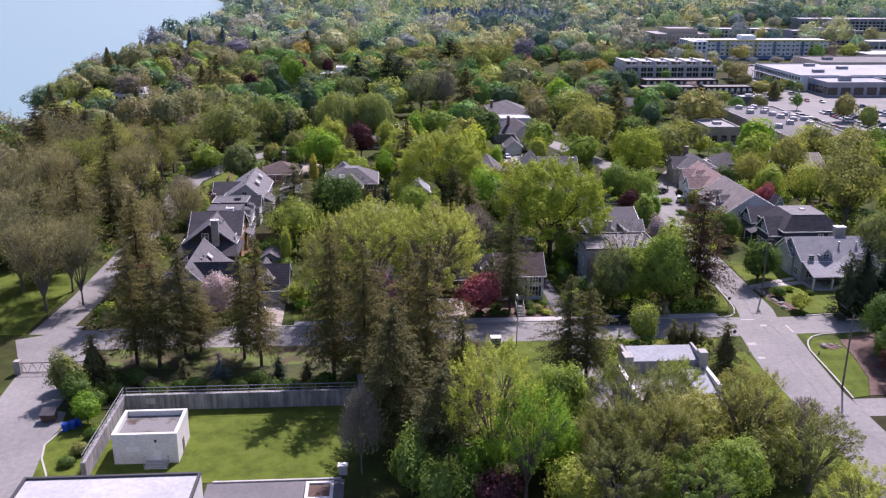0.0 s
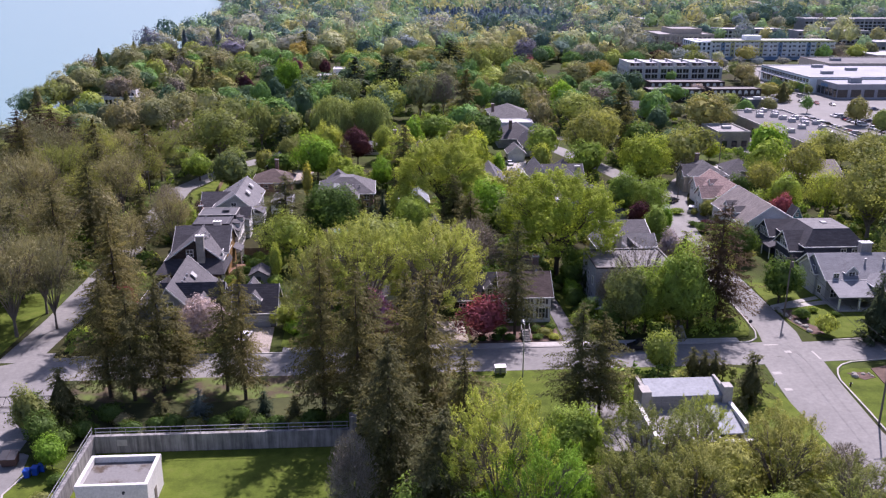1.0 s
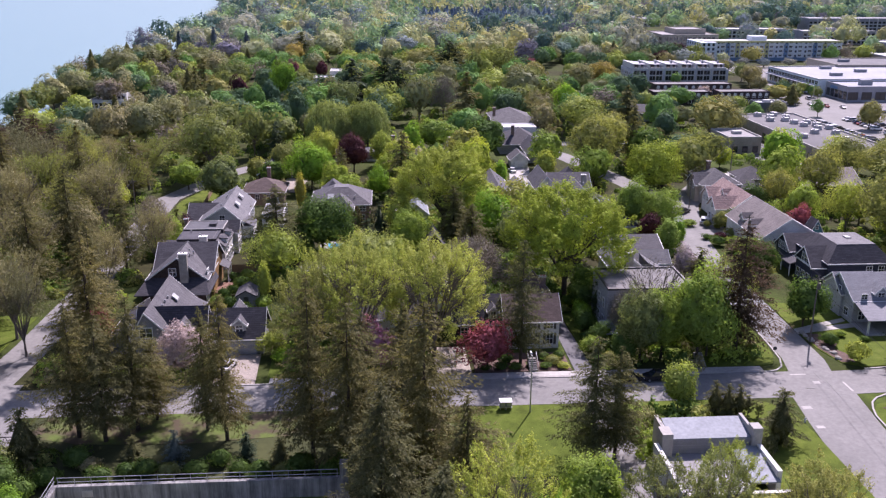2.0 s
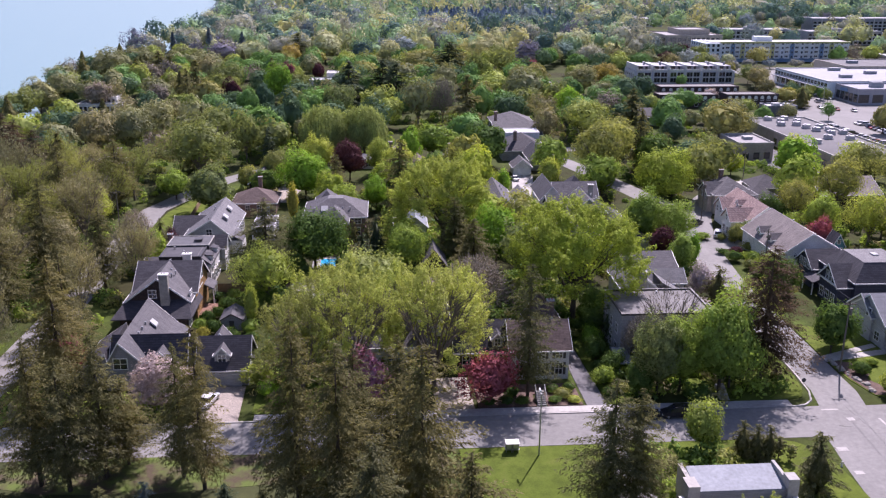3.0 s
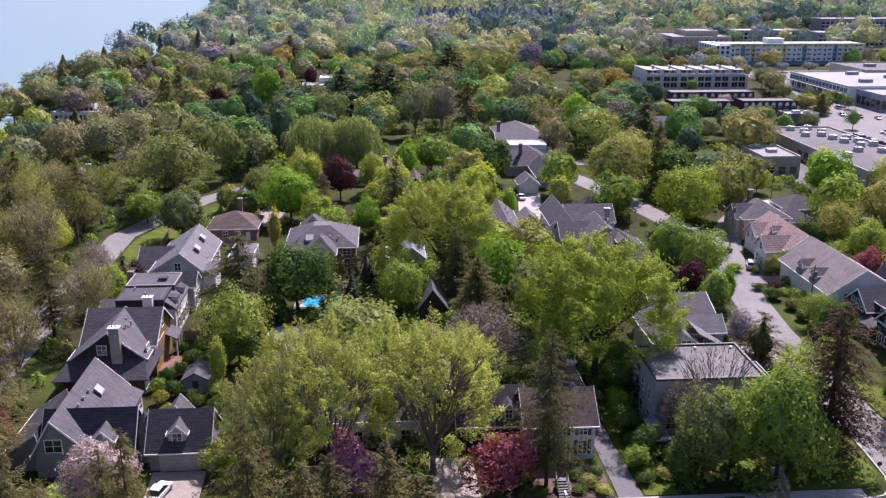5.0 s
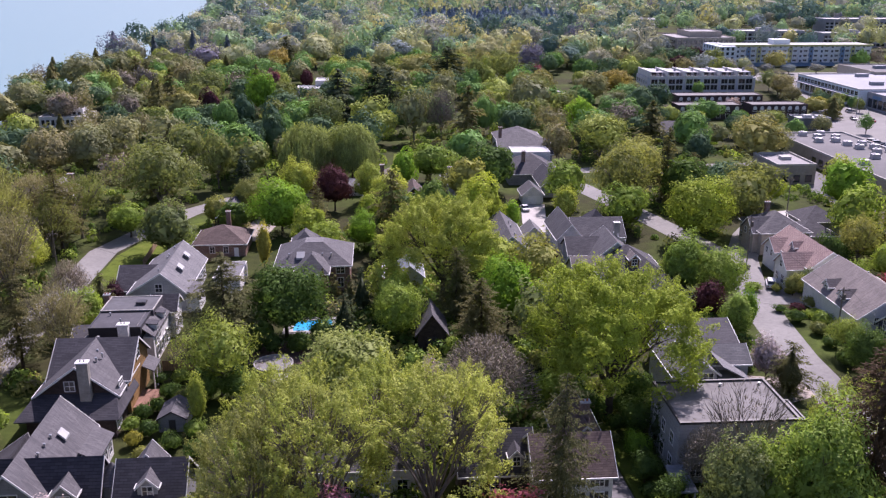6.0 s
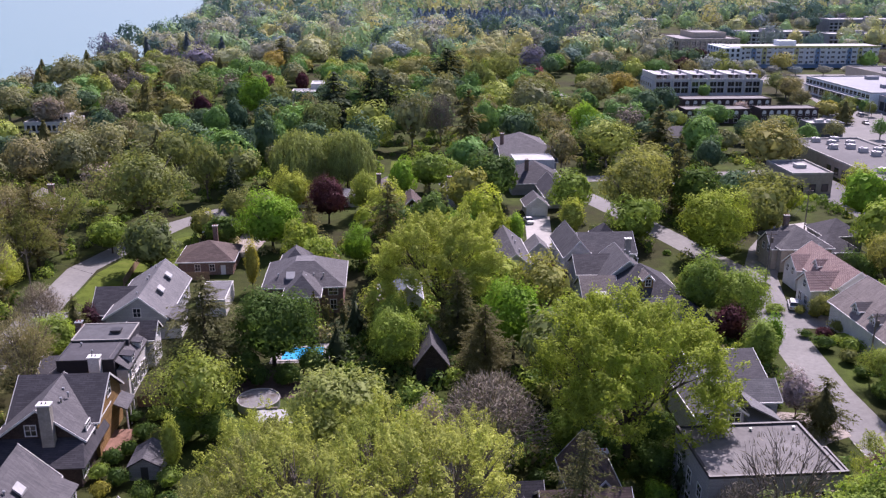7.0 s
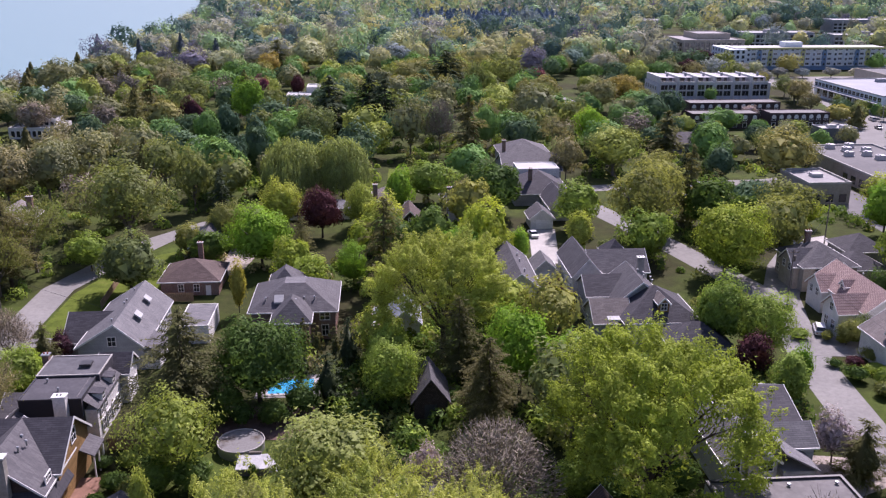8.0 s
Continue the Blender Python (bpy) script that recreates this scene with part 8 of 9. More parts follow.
for row in (
    ("far_airy", "green", 190.5, 397.1, 8.4, 3.4),
    ("far", "gold", 196.4, 365.2, 12.2, 5.5), ("far", "lime", 194.7, 341.7, 11.4, 4.8), ("airy_mid", "olive", 142.7, 280.9, 14.5, 8.6), ("airy_mid", "olive", 145.7, 263.7, 15.6, 9.8),
    ("far_airy", "lime", 133.6, 307.0, 11.6, 5.3), ("far_airy", "lime", 148.0, 295.6, 11.5, 5.8), ("airy_mid", "olive", 157.0, 284.0, 13.5, 7.5), ("airy_mid", "green", 168.0, 290.0, 12.0, 6.6),
    ("airy_mid", "lime", 176.0, 280.0, 13.0, 7.4), ("far_airy", "olive", 134.2, 352.0, 12.0, 5.0), ("far", "green", 132.4, 364.0, 10.0, 5.2), ("far_airy", "sage", 133.0, 378.0, 11.0, 5.4),
):
    tree(*row, "round the shops")
for row in (
    ("far", "deep", 136.0, 392.0, 10.0, 5.4), ("far_airy", "olive", 146.0, 394.0, 9.0, 5.0), ("far", "green", 158.0, 390.0, 8.0, 4.4), ("far_airy", "lime", 226.0, 604.0, 9.5, 5.0),
    ("far_airy", "sage", 240.0, 640.0, 10.0, 6.0), ("far_airy", "khaki", 212.0, 560.0, 10.0, 5.6), ("far_airy", "sage", 210.0, 590.0, 11.0, 6.0), ("far_airy", "khaki", 203.0, 572.0, 12.0, 6.2),
    ("far", "green", 216.0, 456.0, 6.5, 3.0), ("far", "green", 219.0, 470.0, 6.0, 2.8), ("far_airy", "sage", 214.0, 484.0, 6.5, 3.0),
):
    tree(*row, "round the shops")


for row in (
    ("far", "deep", 115.9, 441.0, 12.5, 6.8), ("far", "deep", 116.2, 388.3, 12.0, 6.5), ("far", "green", 108.3, 354.8, 10.0, 5.0), ("far_spruce", "pine", 89.6, 332.3, 14.0, 4.2), ("far_airy", "sage", 76.1, 362.0, 15.0, 9.6),
    ("far_airy", "olive", 79.5, 329.5, 14.0, 8.0), ("far", "deep", 107.9, 404.1, 12.0, 5.0), ("far", "green", 98.0, 431.0, 11.0, 6.0), ("far_airy", "olive", 103.0, 446.0, 12.0, 7.0), ("far", "deep", 124.6, 402.0, 9.0, 5.0), ("far", "lime", 128.4, 412.0, 7.0, 4.4), ("far", "green", 91.0, 455.0, 12.0, 6.6), ("far_airy", "sage", 118.0, 472.0, 12.0, 7.0), ("far_airy", "lime", 80.9, 408.3, 13.5, 6.2), ("far_airy", "khaki", 101.1, 481.7, 14.0, 9.0), ("far_airy", "rust", 120.8, 520.0, 12.5, 9.0),
):
    tree(*row, "round the row houses")
for row in (
    ("far_airy", "olive", 204.0, 507.0, 11.5, 7.0), ("far", "purple", 199.5, 648.0, 9.0, 6.0), ("far_airy", "khaki", 235.0, 594.0, 6.5, 5.4), ("far_airy", "sage", 249.8, 594.0, 6.0, 5.4), ("far_airy", "khaki", 267.0, 594.0, 6.5, 5.6), ("far_airy", "olive", 281.9, 594.0, 6.0, 5.2),
    ("far_airy", "sage", 214.6, 466.0, 7.0, 3.2), ("far_airy", "sage", 215.4, 448.0, 7.0, 3.0), ("far_airy", "olive", 150.5, 399.2, 9.5, 5.4), ("far_airy", "olive", 172.0, 395.5, 8.0, 4.4),
):
    tree(*row, "round the shops")


fill_trees(95)


def woods(y0, y1, spacing, leaves, size, seed, knobs=10):
    """Woods past counting, by colour: each tree a heap of leaf clumps on a stem."""
    rng = np.random.default_rng(seed)
    heaps = {}
    NEAR = [q for q in PLANTED if y0 - 30 < q[1] < y1 + 30]
    y = y0
    while y < y1:
        half = 0.60 * (y + 20) + 30
        x = max(shore(y) + 10, -half)
        while x < half:
            px, py = x + rng.uniform(-0.4, 0.4) * spacing, y + rng.uniform(-0.4, 0.4) * spacing
            x += spacing
            town = px > 205 + max(0.0, (py - 640)) * 0.1 and py < 1000
            if not clear(px, py, 4) or (town and rng.random() < 0.8) or (any((px - a) ** 2 + (py - b) ** 2 < (0.75 * c + 0.34 * spacing) ** 2 for a, b, c in NEAR)):
                continue
            patch = math.sin(px * 0.017 + 1.3) + math.sin(py * 0.013 + px * 0.009) + rng.normal(0, 0.7)
            if 20 < px < 190 and 900 < py < 1060:
                kind = "pine"
            elif px < -60 - 0.12 * max(0.0, py - 400):
                kind = rng.choice(["olive", "khaki", "twig", "deep", "spruce_green", "sage", "green", "lime"], p=[0.25, 0.10, 0.06, 0.16, 0.12, 0.04, 0.15, 0.12])
            elif patch > 1.5:
                kind = rng.choice(["gold", "lime", "olive", "green", "green"])
            elif patch > -0.3:
                kind = rng.choice(["green", "olive", "deep", "sage", "green", "lime", "deep", "lime", "gold"])
            else:
                kind = rng.choice(["olive", "sage", "deep", "green", "khaki", "twig", "spruce_green", "deep", "green"])
            if kind == "spruce_green" and py > 700:
                kind = "deep"
            r = spacing * rng.uniform(0.42, 0.60)
            if py > 640 and rng.random() < 0.25:
                r *= 1.4
            ht = r * rng.uniform(1.7, 2.3) if kind not in ("pine", "spruce_green") else r * rng.uniform(2.2, 3.0)
            if kind in ("pine", "spruce_green"):
                ht = min(ht, 19.0)
            if py < 640:
                ht = min(max(ht, 11.0), 14.5)
            if px > 98 and py < 560:
                r, ht = r * 0.72, min(ht * 0.7, 9.0)
            heaps.setdefault(str(kind), []).append((px, py, r, ht))
        y += spacing * 0.92
    for kind, trees_ in heaps.items():
        P, N, S, T = [], [], [], []
        bare, conic = kind in ("twig", "khaki"), kind in ("pine", "spruce_green")
        for px, py, r, ht in trees_:
            if conic:
                f = rng.uniform(0, 1, leaves) ** 1.2
                a = rng.uniform(0, 6.283, leaves)
                bough = 0.62 + 0.38 * np.sin(f * 26 + rng.uniform(0, 6)) * np.sin(3 * a + 9 * f + rng.uniform(0, 6))
                w = r * (0.66 if kind == "spruce_green" else 0.95) * (1 - f ** 1.7) * bough * rng.uniform(0.5, 1.15, leaves) + 0.2
                p = np.stack([np.cos(a) * w, np.sin(a) * w, ht * (0.08 + 0.92 * f)], axis=1)
                nrm = np.stack([np.cos(a), np.sin(a), 0.8 + 0 * a], axis=1) + unit(rng, leaves) * 0.3
                tip = np.stack([np.cos(a), np.sin(a), -0.5 + 0 * a], axis=1)
                sz = size * rng.uniform(0.6, 1.3, leaves)
            else:
                deep = 0 if bare else leaves // 9
                rz = ht * 0.48
                p, nrm = dome(rng, leaves - deep, r, rz, knobs, 0.48 if bare else 0.34, -0.75, 0.10 if bare else 0.045, 0.22)
                n = len(p)
                e = unit(rng, deep)
                p = np.concatenate([p, e * rng.uniform(0.45, 0.60, (deep, 1)) * np.array([r, r, rz])]) + np.array([0, 0, ht * 0.53])
                tip = np.concatenate([nrm * (1.0 if bare else 0.0) + rng.normal(0, 0.6, (n, 3)), rng.normal(size=(deep, 3))])
                nrm = np.concatenate([nrm + unit(rng, n) * 0.5 if bare else nrm, e])
                sz = size * rng.uniform(0.6, 1.35, n + deep) * np.concatenate([np.full(n, 0.55 if bare else 1.0), np.full(deep, 2.8)])
            p[:, 2] = np.maximum(p[:, 2], 0.6)
            P.append(p + np.array([px, py, 0.0]))
            N.append(nrm), S.append(sz), T.append(tip)
        me = leaf_mesh("woodland", np.concatenate(P), np.concatenate(N), np.concatenate(S), rng, 3.2 if bare else 2.0 if conic else 1.4, np.concatenate(T))
        # the wood_ colours have distance haze painted in
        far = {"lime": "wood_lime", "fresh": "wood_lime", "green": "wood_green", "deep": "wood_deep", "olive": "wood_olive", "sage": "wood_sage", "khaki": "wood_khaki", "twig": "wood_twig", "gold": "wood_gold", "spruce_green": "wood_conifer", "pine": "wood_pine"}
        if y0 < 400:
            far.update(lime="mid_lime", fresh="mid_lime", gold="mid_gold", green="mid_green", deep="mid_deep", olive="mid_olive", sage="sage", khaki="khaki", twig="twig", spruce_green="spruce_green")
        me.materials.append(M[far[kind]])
        tagged(new("woodland", me), "distant woodland of " + COLOUR_WORDS[kind] + " trees", "woodland", kind="stuff")


woods(285, 640, 17.0, 900, 0.78, 1, 34)
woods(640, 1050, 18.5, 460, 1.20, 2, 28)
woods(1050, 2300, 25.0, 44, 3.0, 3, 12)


def undergrowth(kind, count, seed, words):
    """Shrubs and hedges past counting, in the gardens and under the trees."""
    rng = np.random.default_rng(seed)
    P, N, S = [], [], []
    made = 0
    while made < count:
        y = rng.uniform(118, 420) if rng.random() < 0.5 else rng.uniform(120, 250)
        x = rng.uniform(max(shore(y) + 14, -0.6 * y), min(125, 0.6 * y))
        if not clear(x, y, 1.0) or any(a < x < b and c < y < d for a, b, c, d in OPEN):
            continue
        made += 1
        r, ht = rng.uniform(0.8, 2.4), rng.uniform(0.9, 3.4)
        n = int(34 + 26 * r)
        d = unit(rng, n)
        d[:, 2] = np.abs(d[:, 2])
        k = rng.uniform(0.7, 1.05, n)
        P.append(np.stack([x + d[:, 0] * r * k, y + d[:, 1] * r * k, 0.1 + d[:, 2] * ht * k], axis=1))
        N.append(d + unit(rng, n) * 0.6)
    P, N = np.concatenate(P), np.concatenate(N)
    me = leaf_mesh("undergrowth", P, N, 0.46, rng, 1.5)
    me.materials.append(M[kind])
    tagged(new("undergrowth", me), words, "undergrowth", kind="stuff")


OPEN = [(-56, 10, 127, 139.5), (-46, -8, 117, 127.5), (46, 60, 98, 138.5), (10, 33, 118, 138.5), (-45, -8, 60, 119.5), (70, 88, 108, 142), (74, 98, 149, 164), (-22, -6, 183, 206), (-30, -14, 148, 160), (-100, -66, 144, 183), (4, 18, 345, 373), (28, 33, 146, 171), (6, 13, 146, 161), (-20, -4, 210, 224), (60, 90, 218, 240), (-58, -47, 230, 265), (126, 141, 290, 346), (56, 68, 180, 196), (36, 47, 272, 302), (18, 29, 146, 158)]
undergrowth("green", 600, 5, "mixed green garden shrubs under the trees")
undergrowth("deep", 1150, 6, "dark green shrubs and hedges under the trees")
undergrowth("olive", 460, 7, "olive scrub and hedges between the gardens")
undergrowth("khaki", 160, 8, "brownish scrub under the trees")

# ---- small things ----
def wheel(parent, x, y, z, r, along):
    bm = bmesh.new()
    d = Vector((0.11, 0, 0)) if along == "y" else Vector((0, 0.11, 0))
    c = Vector((x, y, z))
    tube(bm, c - d, c + d, r, r, 14)
    t = part("wheel", bm, "rubber", parent)
    bm = bmesh.new()
    tube(bm, c - d * 1.12, c + d * 1.12, r * 0.6, r * 0.6, 10)
    part("rim", bm, "steel", t)


def car(x, y, heading, paint, words, kind="sedan", group="", ground_z=0.04):
    """A parked car: body, cabin glass, roof, wheels, lamps and bumpers, turned by heading (degrees from +x)."""
    ob = new("car")
    tagged(ob, words, "car", group)
    BASE[ob] = Vector((0, 0, 0))
    tall = 1.45 if kind == "sedan" else 1.72
    L, W = (4.6, 1.8) if kind == "sedan" else (4.7, 1.9)
    a = L / 2
    belt = 0.92 if kind == "sedan" else 1.05
    side = [(-a, 0.35), (-a + 0.1, 0.28), (a - 0.1, 0.28), (a, 0.4), (a - 0.05, 0.70), (a - 0.9, belt - 0.06), (-a + 0.55 if kind == "sedan" else -a + 0.1, belt), (-a, belt - 0.12)]
    bm = bmesh.new()
    n = len(side)
    solid(bm, [(q, -W / 2, z) for q, z in side] + [(q, W / 2, z) for q, z in side], [tuple(range(n)), tuple(range(2 * n - 1, n - 1, -1))] + [(i, (i + 1) % n, n + (i + 1) % n, n + i) for i in range(n)])
    bmesh.ops.bevel(bm, geom=[e for e in bm.edges if abs(e.verts[0].co.y - e.verts[1].co.y) < 0.01], offset=0.07, segments=2, affect="EDGES")
    part("body", bm, paint, ob)
    rear = -a + (0.75 if kind == "sedan" else 0.15)
    cab = [(rear, belt - 0.05), (a - 1.05, belt - 0.08), (a - 1.95, tall - 0.06), (rear + (0.6 if kind == "sedan" else 0.3), tall - 0.06)]
    bm = bmesh.new()
    w0, w1 = W / 2 - 0.08, W / 2 - 0.24
    solid(bm, [(q, -(w0 if i < 2 else w1), z) for i, (q, z) in enumerate(cab)] + [(q, (w0 if i < 2 else w1), z) for i, (q, z) in enumerate(cab)], [(0, 1, 2, 3), (7, 6, 5, 4)] + [(i, (i + 1) % 4, 4 + (i + 1) % 4, 4 + i) for i in range(4)])
    part("cabin_glass", bm, "glass", ob)
    bm = bmesh.new()
    box(bm, cab[3][0] - 0.05, cab[2][0] + 0.05, -w1 - 0.02, w1 + 0.02, tall - 0.07, tall)
    bmesh.ops.bevel(bm, geom=bm.edges[:], offset=0.03, segments=1, affect="EDGES")
    part("roof", bm, paint, ob)
    for wx in (-a + 0.85, a - 0.85):
        for wy in (-W / 2 + 0.08, W / 2 - 0.08):
            wheel(ob, wx, wy, 0.33, 0.33, "x")
    for wy in (-W / 2 + 0.28, W / 2 - 0.28):
        part("headlight", boxed(a - 0.08, a + 0.02, wy - 0.17, wy + 0.17, 0.56, 0.68), "white_paint", ob)
        part("tail_light", boxed(-a - 0.02, -a + 0.06, wy - 0.15, wy + 0.15, 0.62, 0.78), "car_red", ob)
    ob.matrix_world = pose(x, y, ground_z, 0, 0, heading)
    return ob


car(36.6, 145.6, 180, "car_black", "black car parked at the far kerb")
car(41.6, 145.7, 180, "car_black", "black car parked at the far kerb in shade", "suv")
car(-27.4, 153.6, 75, "car_white", "white car parked on the driveway before the garage", ground_z=0.12)
car(39.6, 294.6, 95, "car_white", "white car parked before a white garage", ground_z=0.06)
car(80.6, 233.4, 70, "car_white", "white car parked before the pink-roofed house", "suv", ground_z=0.06)
car(57.6, 196.5, 60, "car_silver", "pale car beside the gabled house", "suv", ground_z=0.05)
car(78.6, 243.5, 40, "car_black", "black car on the street in shade")
car(11.4, 299.0, 80, "car_white", "white car beside the brown gabled house", ground_z=0.01)
car(132.5, 326.0, 85, "car_white", "white van beside the brick building", "suv", ground_z=0.05)
car(134.0, 334.0, 85, "car_white", "white car beside the brick building", "suv", ground_z=0.05)
car(98.5, 411, 20, "car_silver", "silver car on a drive among trees", ground_z=0.01)
car(56.2, 383, 10, "car_black", "dark car beside the far house", ground_z=0.01)
PAINTS = ["car_white", "car_silver", "car_black", "car_blue", "car_red", "car_black", "car_silver"]
lot_rng = random.Random(3)
for row_x, n, y0 in ((178, 27, 304), (183.5, 26, 304), (199, 28, 306), (206, 28, 306), (222, 24, 318), (228, 24, 318)):
    for i in range(n):
        if lot_rng.random() < 0.22:
            continue
        p_ = lot_rng.choice(PAINTS)
        car(row_x + lot_rng.uniform(-0.3, 0.3), y0 + i * 3.0, lot_rng.choice((0, 180)) + lot_rng.uniform(-3, 3), p_, p_[4:] + " car parked in the shop parking lot", lot_rng.choice(("sedan", "suv")), "parked cars")
for cx, cy, ch in ((192, 436, 80), (197, 441, 78), (203, 430, 80), (208, 424, 80), (200, 448, 75), (205, 452, 78), (211, 449, 80), (192, 470, 100), (214, 420, 80), (226, 404, 10)):
    p_ = lot_rng.choice(PAINTS)
    car(cx, cy, ch, p_, p_[4:] + " car on the road by the mall", lot_rng.choice(("sedan", "suv")))

# pair of delivery boxes on a stand at the kerb
mb = thing("mail_boxes", 16.0, 137.4, "pair of grey mail boxes with white lids on a stand", "mail box")
for k, px_ in enumerate((15.22, 16.14)):
    bx = part("box", boxed(px_, px_ + 0.84, 137.0, 137.8, 0.55, 1.42), "siding_grey", mb)
    bm = bmesh.new()
    slab(bm, [(px_ - 0.05, 136.9, 1.43), (px_ + 0.89, 136.9, 1.43), (px_ + 0.89, 137.9, 1.62), (px_ - 0.05, 137.9, 1.62)], 0.07)
    part("lid", bm, "white_paint", bx, "white sloping lid")
    part("hatch", boxed(px_ + 0.12, px_ + 0.72, 136.96, 137.0, 0.7, 1.3), "steel", bx)
    for ex, ey in ((0.05, 137.05), (0.79, 137.05), (0.05, 137.75), (0.79, 137.75)):
        part("leg", boxed(px_ + ex - 0.04, px_ + ex + 0.04, ey - 0.04, ey + 0.04, 0.0, 0.55), "steel", mb)
part("stand", boxed(15.15, 17.05, 136.95, 137.85, 0.46, 0.54), "steel", mb)

# retaining wall with railing round the lawn
bm = bmesh.new()
box(bm, -41.6, -7.4, 116.4, 117.0, -0.2, 2.55)
rw = single("retaining_wall", bm, "old_concrete", "weathered concrete retaining wall behind the walled lawn", "wall", kind="structure")
single("retaining_wall", boxed(-42.2, -41.6, 98.0, 117.0, -0.2, 2.5), "old_concrete", "weathered concrete side wall of the walled lawn", "wall", kind="structure")
single("wall_pier", boxed(-7.4, -6.4, 116.2, 117.4, -0.2, 4.6), "old_concrete", "concrete pier at the end of the retaining wall", "pier", kind="structure")
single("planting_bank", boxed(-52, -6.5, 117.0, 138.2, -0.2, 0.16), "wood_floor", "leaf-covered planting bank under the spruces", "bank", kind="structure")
rail = thing("railing", -25, 116.7, "grey steel pipe railing on the retaining wall", "railing", z=2.5)
for i in range(18):
    x = -41.4 + i * 1.98
    bm = bmesh.new()
    tube(bm, (x, 116.7, 2.5), (x, 116.7, 3.65), 0.04, 0.04, 6)
    part("post", bm, "steel", rail)
for z in (3.05, 3.62):
    bm = bmesh.new()
    tube(bm, (-41.5, 116.7, z), (-7.6, 116.7, z), 0.045, 0.045, 6)
    part("rail", bm, "steel", rail)
rail = thing("railing", -41.9, 108, "grey steel pipe railing on the side wall", "railing", z=2.5)
for i in range(10):
    y = 98.2 + i * 2.05
    bm = bmesh.new()
    tube(bm, (-41.9, y, 2.4), (-41.9, y, 3.65), 0.04, 0.04, 6)
    part("post", bm, "steel", rail)
for z in (3.05, 3.62):
    bm = bmesh.new()
    tube(bm, (-41.9, 98.1, z), (-41.9, 116.9, z), 0.045, 0.045, 6)
    part("rail", bm, "steel", rail)
single("wall_plate", boxed(-38.6, -37.3, 116.3, 116.42, 1.1, 2.0), "concrete", "pale plate on the retaining wall", "plate")
single("yard_edge", boxed(-25.4, -9.0, 96.2, 96.5, -0.1, 0.22), "concrete", "pale concrete edging between yard and lawn", "edging", kind="structure")
pit = thing("planter", -11.6, 93.4, "white-framed square planter in the yard", "planter")
part("frame", ring(bmesh.new(), lambda a, b, d: (a, b, d), -13.4, -9.9, 91.4, 95.3, 0.4, 0, 0.5), "white_stucco", pit)
part("soil", boxed(-13.1, -10.2, 91.7, 95.0, 0.05, 0.3), "mulch", pit)
cab = thing("utility_cabinet", -8.9, 97.6, "small pale utility cabinet at the edge of the lawn", "cabinet")
part("body", boxed(-9.4, -8.3, 97.2, 98.0, 0, 1.3), "concrete", cab)
part("cap", boxed(-9.5, -8.2, 97.1, 98.1, 1.3, 1.4), "white_paint", cab)
# waste containers
d_ = thing("dumpster", -51.9, 114.2, "brown metal dumpster on the drive", "dumpster", z=0.036)
bm = bmesh.new()
solid(bm, [(-52.7, 113.4, 0.15), (-51.0, 113.6, 0.15), (-51.1, 115.0, 0.15), (-52.8, 114.8, 0.15), (-52.9, 113.2, 1.3), (-50.9, 113.4, 1.3), (-51.0, 115.2, 1.6), (-53.0, 115.0, 1.6)], [(0, 1, 2, 3), (4, 5, 6, 7), (0, 1, 5, 4), (1, 2, 6, 5), (2, 3, 7, 6), (3, 0, 4, 7)])
part("body", bm, "brown_plastic", d_)
for x0, x1 in ((-52.98, -51.98), (-51.92, -50.86)):
    lean_to(d_, [(x0, 113.1, 1.36), (x1, 113.2, 1.36), (x1 - 0.1, 115.26, 1.68), (x0 - 0.1, 115.16, 1.68)], 0.06, "dark", "lid")
for wx in (-52.5, -51.3):
    for wy in (113.7, 114.7):
        wheel(d_, wx, wy, 0.14, 0.1, "x")
for bx, by in ((-48.5, 110.9), (-47.7, 111.5), (-47.1, 112.3)):
    b_ = thing("recycling_bin", bx, by, "bright blue wheeled recycling bin", "bin", "blue bins", z=0.036)
    bm = bmesh.new()
    solid(bm, [(bx - 0.3, by - 0.32, 0.05), (bx + 0.3, by - 0.32, 0.05), (bx + 0.3, by + 0.32, 0.05), (bx - 0.3, by + 0.32, 0.05), (bx - 0.4, by - 0.44, 1.1), (bx + 0.4, by - 0.44, 1.1), (bx + 0.4, by + 0.44, 1.15), (bx - 0.4, by + 0.44, 1.15)], [(0, 1, 2, 3), (4, 5, 6, 7), (0, 1, 5, 4), (1, 2, 6, 5), (2, 3, 7, 6), (3, 0, 4, 7)])
    part("body", bm, "blue_plastic", b_)
    part("lid", boxed(bx - 0.43, bx + 0.43, by - 0.47, by + 0.47, 1.16, 1.24), "blue_plastic", b_)
    for wx in (bx - 0.32, bx + 0.32):
        wheel(b_, wx, by + 0.36, 0.13, 0.12, "y")
